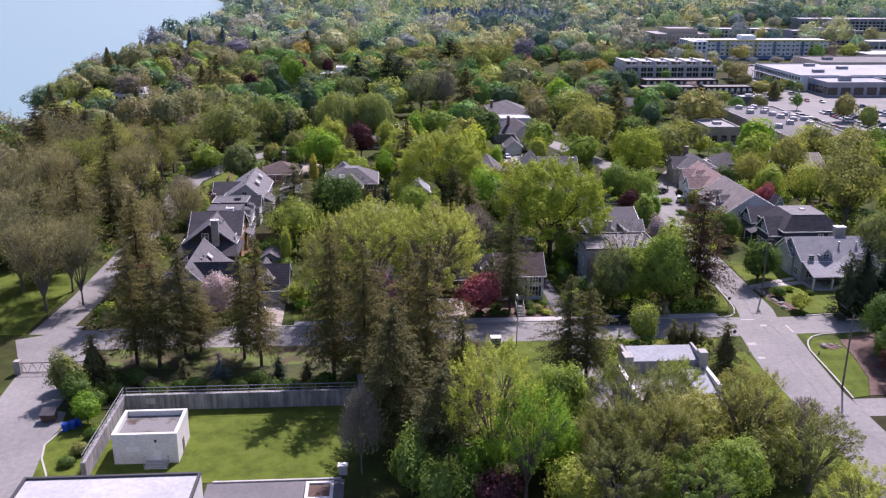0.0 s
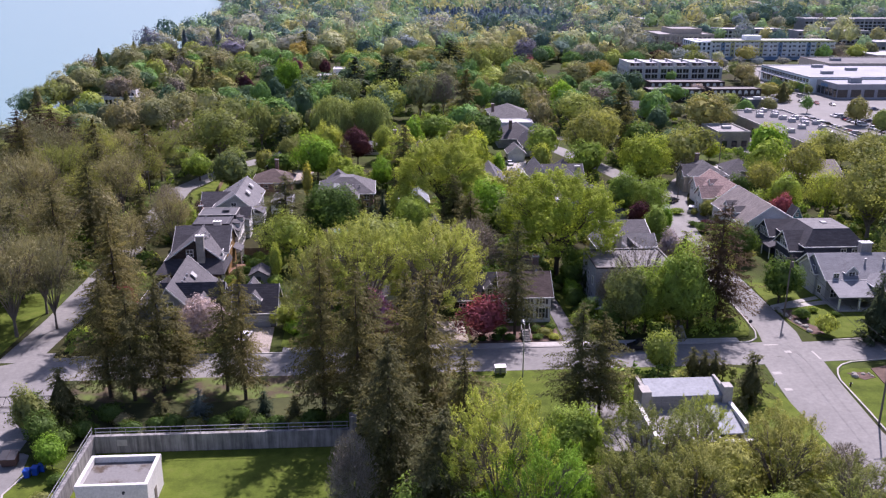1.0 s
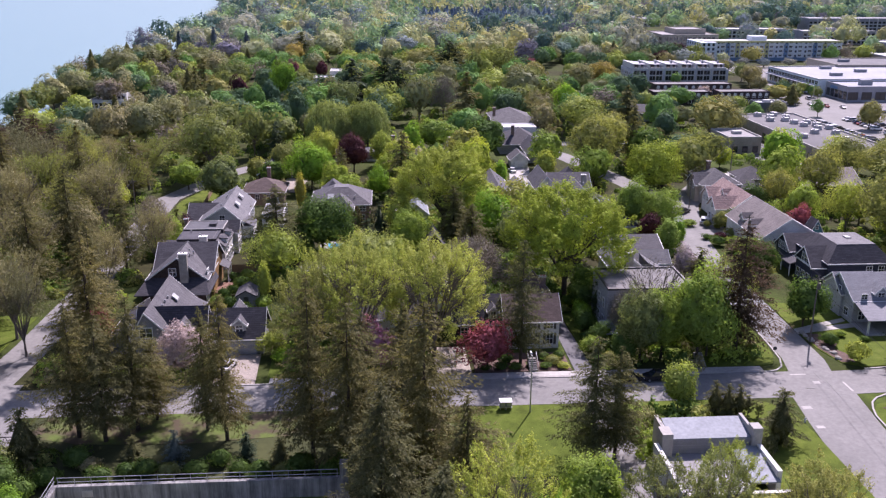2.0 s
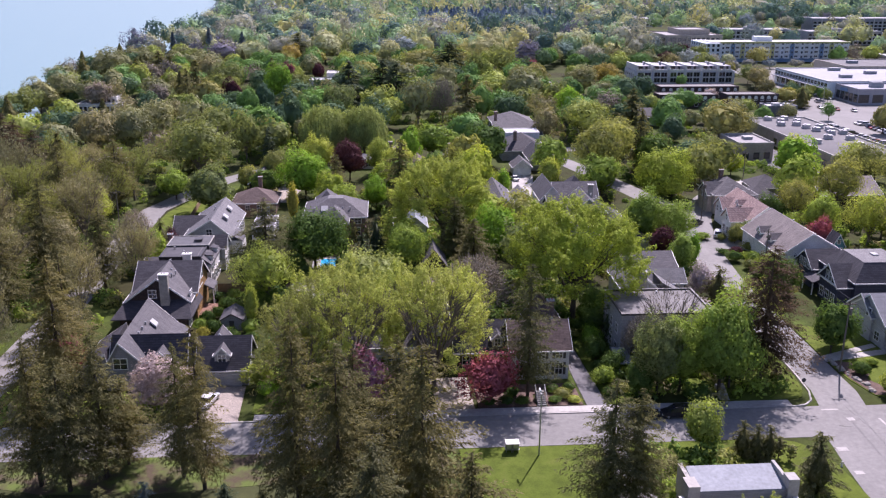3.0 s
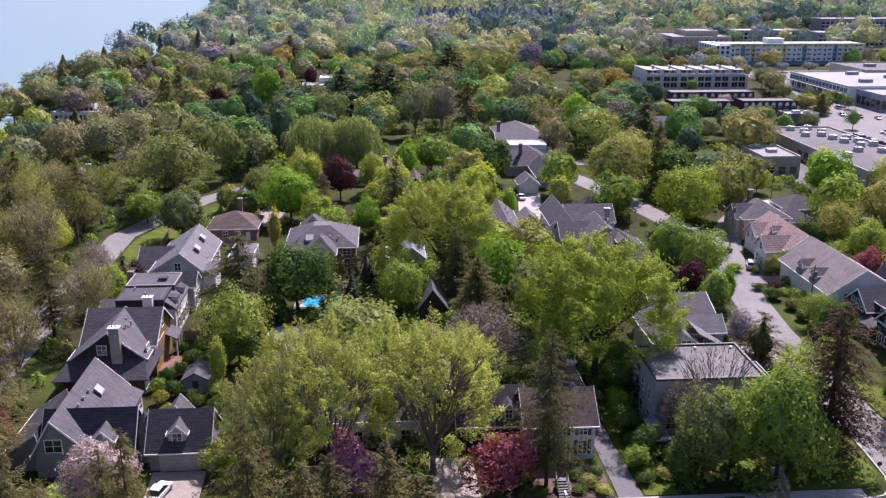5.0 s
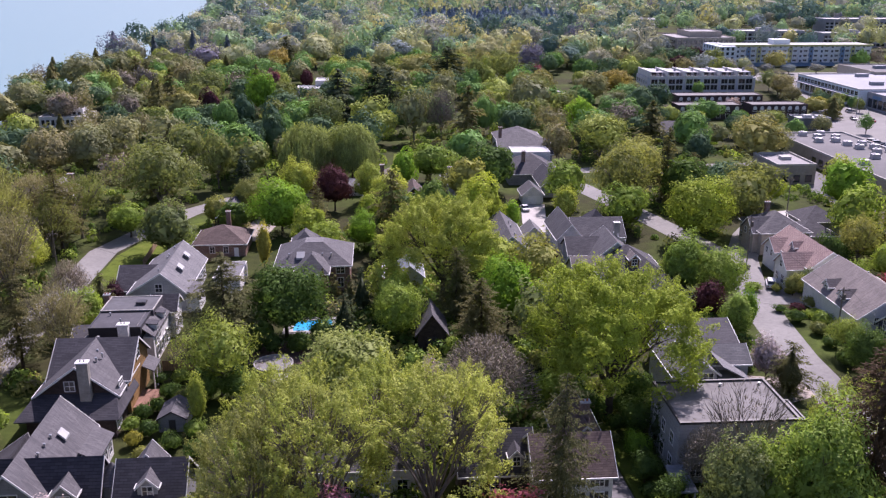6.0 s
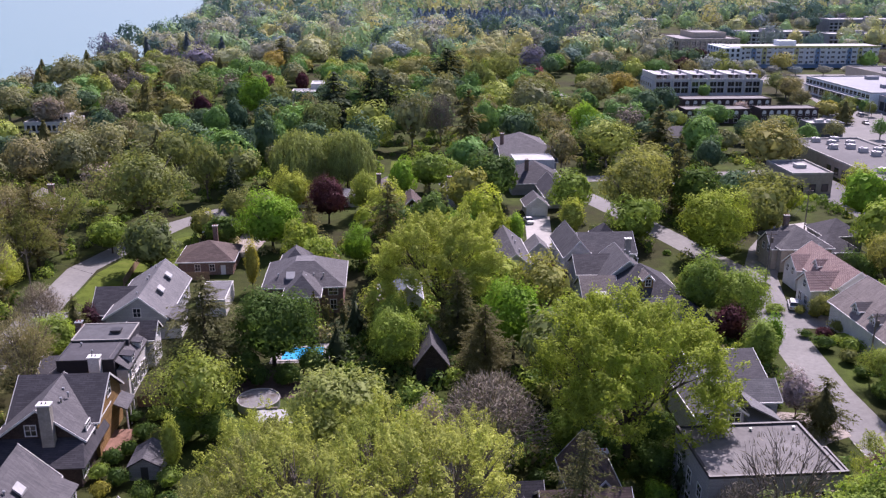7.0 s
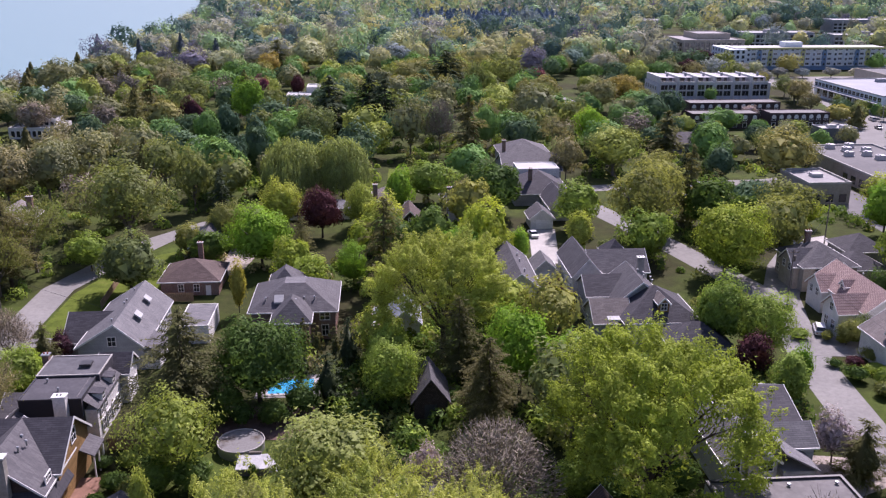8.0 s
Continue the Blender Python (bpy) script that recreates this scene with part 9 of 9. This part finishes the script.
# gate across the drive
g_ = thing("metal_gate", -56.5, 130.2, "black metal gate across the drive", "gate", z=0.03)
for i in range(2):
    x0 = -62.0 + i * 5.4
    part("gate_frame", ring(bmesh.new(), lambda a, b, d: (a, 130.2 + d, b), x0, x0 + 5.2, 0.15, 1.9, 0.1, -0.05, 0.05), "black", g_)
    for k in range(6):
        bm = bmesh.new()
        tube(bm, (x0 + 0.3 + k * 0.8, 130.2, 0.2 if k % 2 else 1.8), (x0 + 1.0 + k * 0.8, 130.2, 1.8 if k % 2 else 0.2), 0.035, 0.035, 6)
        part("brace", bm, "black", g_)
for x0 in (-62.4, -51.2):
    gp = single("gate_pier", boxed(x0 - 0.5, x0 + 0.5, 129.7, 130.7, -0.2, 2.3), "stone_rock", "stone pier beside the gate", "pier")


# poles, wires, lamps
def street_lamp(x, y, ht, words):
    p_ = thing("street_lamp", x, y, words, "street lamp")
    bm = bmesh.new()
    tube(bm, (x, y, -0.2), (x, y, ht), 0.12, 0.075, 10)
    part("pole", bm, "steel", p_)
    bm = bmesh.new()
    tube(bm, (x, y, ht - 0.25), (x, y + 1.0, ht - 0.02), 0.045, 0.04, 6)
    part("arm", bm, "steel", p_)
    bm = bmesh.new()
    tube(bm, (x, y + 0.7, ht - 0.02), (x, y + 1.5, ht + 0.02), 0.17, 0.12, 8)
    part("lantern", bm, "white_paint", p_)


street_lamp(19.6, 136.2, 9.2, "tall grey steel street lamp on the verge")
street_lamp(204, 430, 9.0, "tall steel lamp on the parking lot")
street_lamp(192, 400, 9.0, "tall steel lamp on the parking lot")


def utility_pole(x, y, ht, words, box_=False):
    p_ = thing("utility_pole", x, y, words, "utility pole")
    bm = bmesh.new()
    tube(bm, (x, y, -0.2), (x, y, ht), 0.16, 0.11, 10)
    part("pole", bm, "grey_wood", p_)
    part("crossarm", boxed(x - 1.1, x + 1.1, y - 0.06, y + 0.06, ht - 0.7, ht - 0.55), "grey_wood", p_)
    for q in (-0.95, -0.35, 0.35, 0.95):
        bm = bmesh.new()
        tube(bm, (x + q, y, ht - 0.55), (x + q, y, ht - 0.36), 0.05, 0.04, 6)
        part("insulator", bm, "dark", p_)
    if box_:
        bm = bmesh.new()
        tube(bm, (x + 0.32, y, ht - 2.4), (x + 0.32, y, ht - 1.3), 0.26, 0.26, 10)
        part("transformer", bm, "grey_wood", p_)


def wire(a, b, sag=0.8, r=0.025):
    """One swept cable that hangs between two points."""
    bm = bmesh.new()
    a, b = Vector(a), Vector(b)
    side = Vector((-(b - a).y, (b - a).x, 0)).normalized() * r
    up = Vector((0, 0, r))
    rings = []
    for i in range(13):
        t = i / 12
        q = a.lerp(b, t)
        q.z -= sag * 4 * t * (1 - t)
        rings.append([bm.verts.new(q + d) for d in (side, up, -side, -up)])
    for p, q in zip(rings, rings[1:]):
        for i in range(4):
            bm.faces.new([p[i], p[(i + 1) % 4], q[(i + 1) % 4], q[i]])
    single("overhead_wire", bm, "black", "thin overhead wire between utility poles", "wire", "overhead wires")


utility_pole(68.9, 118.0, 12.2, "weathered wooden utility pole on the corner lawn")
utility_pole(72.9, 158.6, 12.4, "weathered wooden utility pole beside the east road", True)
utility_pole(80.4, 206.0, 10.0, "weathered wooden utility pole beside the street", True)
utility_pole(82.0, 249.0, 10.5, "weathered wooden utility pole near the pink roof", True)
utility_pole(107.0, 284.0, 10.5, "weathered wooden utility pole behind the houses")
utility_pole(-67.0, 250.0, 9.5, "weathered wooden utility pole beside the lane")
utility_pole(-66.6, 214.0, 9.5, "weathered wooden utility pole beside the shaded lane")
for q in (-0.95, 0.95):
    wire((68.9 + q, 118.0, 11.8), (72.9 + q, 158.6, 12.0))
    wire((72.9 + q, 158.6, 12.0), (80.4 + q, 206, 9.6))
    wire((80.4 + q, 206, 9.6), (82.0 + q, 249, 10.1))
    wire((82.0 + q, 249, 10.1), (107.0 + q, 284, 10.1))
    wire((68.9 + q, 118.0, 11.8), (72.0 + q, 70, 11.8))
wire((-67, 250, 9.1), (-66.6, 214, 9.1))
wire((-67, 250, 9.1), (-45.0, 240, 5.6), 0.4)

# hydrants, signs, rocks
for hx, hy in ((70.9, 130.0), (59.0, 131.0)):
    hd = thing("hydrant", hx, hy, "small fire hydrant beside the kerb", "hydrant")
    bm = bmesh.new()
    tube(bm, (hx, hy, 0), (hx, hy, 0.6), 0.14, 0.12, 8)
    tube(bm, (hx, hy, 0.6), (hx, hy, 0.75), 0.15, 0.05, 8)
    part("body", bm, "brown_plastic" if hx > 65 else "white_paint", hd)
    bm = bmesh.new()
    tube(bm, (hx - 0.22, hy, 0.45), (hx + 0.22, hy, 0.45), 0.06, 0.06, 6)
    part("nozzle", bm, "steel", hd)
for sx, sy in ((58.0, 135.4), (63.2, 151.4)):
    sg = thing("road_sign", sx, sy, "dark-backed sign on a thin steel post", "sign")
    bm = bmesh.new()
    tube(bm, (sx, sy, -0.1), (sx, sy, 2.6), 0.03, 0.03, 6)
    part("post", bm, "steel", sg)
    bm = bmesh.new()
    tube(bm, (sx, sy - 0.04, 2.35), (sx, sy - 0.01, 2.35), 0.36, 0.36, 8)
    part("plate", bm, "dark", sg)
rock_rng = random.Random(11)


def rock(x, y, r, words):
    bm = bmesh.new()
    bmesh.ops.create_icosphere(bm, subdivisions=2, radius=r)
    for v in bm.verts:
        v.co *= 1 + 0.22 * noise.noise(v.co * (1.6 / r) + Vector((x, y, 0)))
        v.co.z *= 0.7
    bmesh.ops.translate(bm, verts=bm.verts, vec=(x, y, r * 0.35))
    single("garden_rock", bm, "stone_rock", words, "rock", "garden rocks", origin=(x, y, 0))


for i in range(16):
    t = i / 15
    rock(73.2 + 1.4 * t + rock_rng.uniform(-0.3, 0.5), 162.5 - 11.5 * t + rock_rng.uniform(-0.3, 0.3), rock_rng.uniform(0.28, 0.6), "pale garden rock edging the flower bed")
for i in range(5):
    rock(74.6 + rock_rng.uniform(-1.6, 1.6), 133.3 + rock_rng.uniform(-0.9, 0.9), rock_rng.uniform(0.3, 0.6), "pale garden rock on the corner lawn")
outline("flower_bed", [(74.4, 150.2), (76.8, 150.0), (76.8, 153.6), (75.8, 155.4), (77.4, 157.6), (76.2, 161.6), (73.4, 162.6), (73.2, 156)], -0.1, 0.14, "mulch", "mulched flower bed beside the road", "flower bed")
outline("flower_bed", [(72.6, 134.4), (75.6, 134.6), (76.6, 132.6), (74.2, 131.8)], -0.1, 0.14, "mulch", "small rocky bed on the corner lawn", "flower bed")
for sx, sy, sr, sh, col in (
    (75.8, 157.2, 1.9, 2.4, "deep"), (76.8, 150.4, 2.3, 3.9, "lime"), (79.6, 160.6, 1.1, 1.2, "green"), (83.0, 158.6, 1.0, 1.0, "deep"),
    (26.0, 152.6, 1.6, 1.5, "olive"), (24.4, 151.0, 1.1, 1.0, "deep"), (27.4, 150.8, 1.2, 1.1, "lime"), (14.6, 150.8, 1.3, 1.2, "deep"), (17.2, 150.8, 1.3, 1.3, "deep"), (19.6, 150.9, 1.3, 1.2, "deep"), (18.4, 153.4, 1.4, 1.5, "deep"), (24.8, 154.4, 1.2, 1.3, "deep"), (27.4, 154.6, 1.2, 1.4, "deep"), (-18.6, 155.4, 1.9, 2.4, "bright"),
    (-17.0, 152.2, 1.5, 1.6, "bright"), (82.2, 228.6, 1.2, 1.3, "gold"), (80.0, 229.6, 1.2, 2.0, "olive"), (84.6, 229.0, 1.1, 1.2, "deep"),
    (76.0, 231.5, 2.2, 1.7, "green"), (79.5, 219.5, 1.8, 1.9, "purple"), (77.4, 214.6, 2.2, 2.4, "deep"), (-46.4, 117.6, 2.2, 3.0, "deep"),
):
    tree("shrub", col, sx, sy, sh, sr, "in a garden bed", False)
# Deep leaves along the wall put the spruces' shade into the shrubs' colour.
for sx, sy, sr, sh, col in (
    (-44.4, 121.0, 2.2, 2.6, "deep"), (-47.8, 115.4, 1.8, 2.2, "deep"), (-44.0, 108.6, 1.4, 1.8, "deep"), (-44.4, 104.6, 1.6, 1.8, "olive"),
    (-45.2, 101.6, 1.4, 1.4, "deep"), (-50.6, 123.6, 2.2, 3.4, "deep"), (-42.0, 125.0, 2.2, 3.0, "deep"), (-38.0, 121.4, 1.8, 2.0, "deep"),
    (-32.6, 122.6, 2.0, 2.4, "deep"), (-26.0, 122.0, 2.0, 2.2, "deep"), (-23.4, 124.4, 1.8, 2.4, "deep"), (-18.0, 121.6, 2.0, 2.2, "deep"),
    (-12.6, 122.0, 2.2, 3.0, "deep"), (-40.4, 124.2, 1.8, 1.8, "khaki"), (-35.2, 122.6, 1.6, 1.8, "deep"), (-29.6, 122.0, 1.8, 2.0, "sage"), (-20.6, 122.2, 1.7, 1.9, "deep"), (-15.2, 121.4, 1.6, 1.8, "olive"), (-9.0, 120.4, 1.8, 2.6, "deep"), (33.8, 161.8, 1.5, 1.8, "deep"), (35.2, 166.0, 1.4, 2.4, "deep"),
):
    tree("shrub", col, sx, sy, sh, sr, "in a garden bed", False)
for sx, sy, sr, sh, col in (
    (35.4, 169.6, 1.5, 2.6, "deep"), (35.0, 173.2, 1.4, 2.2, "green"), (33.4, 156.8, 1.3, 1.6, "green"), (35.6, 158.4, 1.2, 2.0, "deep"),
    (33.2, 152.6, 1.3, 1.5, "deep"), (35.8, 153.6, 1.4, 1.6, "olive"), (34.0, 178.0, 1.6, 2.6, "deep"), (32.2, 174.8, 1.3, 1.8, "olive"),
    (30.4, 173.4, 1.6, 2.4, "deep"), (27.4, 177.0, 1.8, 2.6, "deep"), (21.0, 176.6, 1.8, 2.6, "deep"), (36.0, 183.0, 2.0, 3.0, "deep"),
    (38.0, 179.6, 1.8, 2.4, "olive"), (80.8, 212.4, 2.4, 3.0, "green"), (78.6, 209.0, 2.0, 2.4, "olive"), (81.4, 206.8, 2.2, 3.2, "deep"),
):
    tree("shrub", col, sx, sy, sh, sr, "in a garden bed", False)
for sx, sy, sr, sh, col in (
    (78.0, 203.6, 1.8, 2.0, "deep"), (76.4, 219.6, 1.4, 1.4, "deep"), (83.6, 221.0, 2.2, 2.8, "olive"), (85.6, 225.2, 1.6, 2.4, "green"),
    (77.0, 196.0, 2.2, 3.0, "deep"), (79.6, 192.8, 2.0, 2.6, "olive"), (82.0, 217.0, 2.4, 1.6, "green"), (-14.0, 193.6, 0.8, 1.9, "deep"),
):
    tree("shrub", col, sx, sy, sh, sr, "in a garden bed", False)

# back gardens: pool, round pool with deck, old shed, steps
pl = thing("swimming_pool", -11.4, 219.8, "turquoise swimming pool with pale stone coping", "pool")
part("coping", ring(bmesh.new(), lambda a, b, d: (a, b, d), -15.4, -7.4, 215.6, 221.6, 0.6, 0.0, 0.14), "concrete", pl)
part("water", boxed(-14.8, -8.0, 216.2, 221.0, 0.0, 0.06), "pool_water", pl)
outline("pool_terrace", [(-16.6, 215.0), (-6.8, 215.0), (-6.8, 222.6), (-16.6, 222.6)], -0.1, 0.05, "asphalt", "paved terrace round the pool", "terrace")
rp = thing("round_pool", -16.4, 200.4, "round above-ground pool with a grey cover", "pool")
bm = bmesh.new()
tube(bm, (-16.4, 200.4, 0), (-16.4, 200.4, 1.25), 3.1, 3.1, 32)
part("pool_wall", bm, "steel", rp)
bm = bmesh.new()
tube(bm, (-16.4, 200.4, 1.22), (-16.4, 200.4, 1.30), 2.9, 2.9, 32)
part("cover", bm, "gravel_roof", rp, "leaf-strewn grey cover")
bm = bmesh.new()
for i in range(32):
    a0, a1 = 6.28318 * i / 32, 6.28318 * (i + 1) / 32
    tube(bm, (-16.4 + 3.1 * math.cos(a0), 200.4 + 3.1 * math.sin(a0), 1.36), (-16.4 + 3.1 * math.cos(a1), 200.4 + 3.1 * math.sin(a1), 1.36), 0.09, 0.09, 6)
part("rim", bm, "concrete", rp)
dk = thing("pool_deck", -14, 195.6, "pale wooden deck with steps beside the round pool", "deck")
for i in range(14):
    part("board", boxed(-16.2 + i * 0.3, -15.92 + i * 0.3, 193.6, 197.2, 1.0, 1.12), "white_roof", dk)
part("skirt", boxed(-16.2, -12.1, 193.7, 197.1, 0, 1.0), "grey_wood", dk)
for i in range(4):
    part("step", boxed(-12.1 + 0.3 * i, -11.8 + 0.3 * i, 194.2, 196.4, 0, 0.9 - 0.24 * i), "white_roof", dk)
part("step", boxed(-14.9, -13.3, 197.2, 197.5, 1.1, 1.4), "grey_wood", dk)
sh = thing("old_shed", 9.6, 210, "dark old barn-like shed with a worn steep roof", "shed")
gable_block(sh, 7.2, 12.0, 207.0, 214.0, 3.2, 6.4, "y", "siding_brown", "shingle_grey", 0.5, None)
door(sh, "s", 207.0, 9.6, 1.8, 2.3, "dark")
h = thing("house", -1.5, 168, "house with a grey gabled roof under tall trees", "house")
gable_block(h, -8.6, 5.6, 163.4, 174.0, 4.4, 8.0, "x", "siding_white", "shingle_grey")
windows(h, "s", 163.4, -8, 5, 1.0, 4, 1.2, 1.6)
gable_block(h, 4.6, 10.4, 176.8, 186, 2.8, 5.0, "y", "siding_white", "shingle_grey")
hs = thing("utility_trailer", 8.4, 186.4, "small pale box trailer beside the old shed", "trailer")
part("body", boxed(7.6, 9.4, 185.4, 187.2, 0.4, 1.7), "metal_roof", hs)
wheel(hs, 7.7, 186.3, 0.3, 0.3, "y")
wheel(hs, 9.3, 186.3, 0.3, 0.3, "y")
st = thing("garden_stairs", 22.4, 152.4, "grey stone stairs with railings up to the white house", "stairs")
for i in range(7):
    part("step", boxed(21.8, 23.1, 149.8 + i * 0.34, 152.6, 0.1 + 0.17 * i, 0.27 + 0.17 * i), "asphalt", st)
for sx in (21.74, 23.16):
    bm = bmesh.new()
    tube(bm, (sx, 149.8, 1.2), (sx, 152.4, 2.4), 0.04, 0.04, 6)
    part("handrail", bm, "steel", st)
    for k in range(3):
        bm = bmesh.new()
        tube(bm, (sx, 149.8 + k * 1.25, 0.1), (sx, 149.8 + k * 1.25, 1.2 + 0.58 * k), 0.03, 0.03, 6)
        part("baluster", bm, "steel", st)
gs = thing("garden_steps", 50.4, 152, "pale stone steps from the pavement under a tree", "stairs")
for i in range(6):
    part("step", boxed(49.8 + 0.1 * i, 51.2 + 0.1 * i, 149.9 + i * 0.7, 150.5 + i * 0.7, -0.05, 0.18 + 0.12 * i), "concrete", gs)
fence = thing("timber_fence", -33, 256.6, "warm timber garden fence behind the grey house", "fence")
for i in range(30):
    part("board", boxed(-45.5 + i * 0.4, -45.14 + i * 0.4, 256.5, 256.56, 0.05, 1.8), "fence_wood", fence)
part("rail", boxed(-45.5, -33.5, 256.57, 256.65, 1.3, 1.42), "fence_wood", fence)
fence = thing("timber_fence", -50.4, 263, "weathered timber fence along the lane lawn", "fence")
for i in range(48):
    part("board", boxed(-50.2 - 0.018 * i, -50.14 - 0.018 * i, 253.4 + i * 0.42, 253.78 + i * 0.42, 0.0, 1.7), "fence_wood", fence)
fence = thing("timber_fence", -32, 201.5, "warm timber garden fence beside the brown house", "fence")
for i in range(20):
    part("board", boxed(-34.2 + i * 0.4, -33.84 + i * 0.4, 201.4, 201.46, 0.05, 1.8), "fence_wood", fence)
part("rail", boxed(-34.2, -26.2, 201.47, 201.55, 1.3, 1.42), "fence_wood", fence)
shed = thing("garden_shed", -28.2, 184, "small garden shed with a grey shingled roof among shrubs", "shed")
gable_block(shed, -30.2, -26.4, 181.6, 186.4, 2.1, 3.2, "y", "siding_grey", "shingle_grey", 0.25, None)
door(shed, "s", 181.6, -28.3, 0.9, 1.9, "dark")
for sx, sy, sr, sh, col in (
    (-33.2, 185.4, 1.6, 2.6, "deep"), (-31.8, 187.6, 1.5, 2.4, "deep"), (-34.2, 182.4, 1.5, 2.2, "green"), (-32.9, 178.0, 1.4, 2.4, "gold"), (-31.4, 180.2, 1.6, 2.8, "deep"), (-33.6, 197.0, 1.4, 1.8, "deep"),
    (-31.0, 191.6, 1.8, 2.6, "deep"), (-30.4, 197.0, 1.8, 2.4, "green"), (-28.4, 190.0, 1.6, 2.4, "olive"), (-26.0, 188.4, 1.8, 3.0, "deep"), (-25.0, 179.6, 1.8, 2.8, "green"), (-24.0, 174.8, 1.8, 2.6, "deep"),
    (-27.4, 176.8, 1.8, 2.4, "deep"), (-30.6, 174.4, 1.5, 2.0, "olive"), (-22.6, 198.6, 1.7, 2.4, "deep"), (-20.8, 207.0, 2.2, 3.2, "deep"), (-17.4, 207.2, 2.0, 3.4, "deep"), (-13.2, 206.8, 2.0, 3.2, "deep"),
):
    tree("shrub", col, sx, sy, sh, sr, "in a back garden", False)
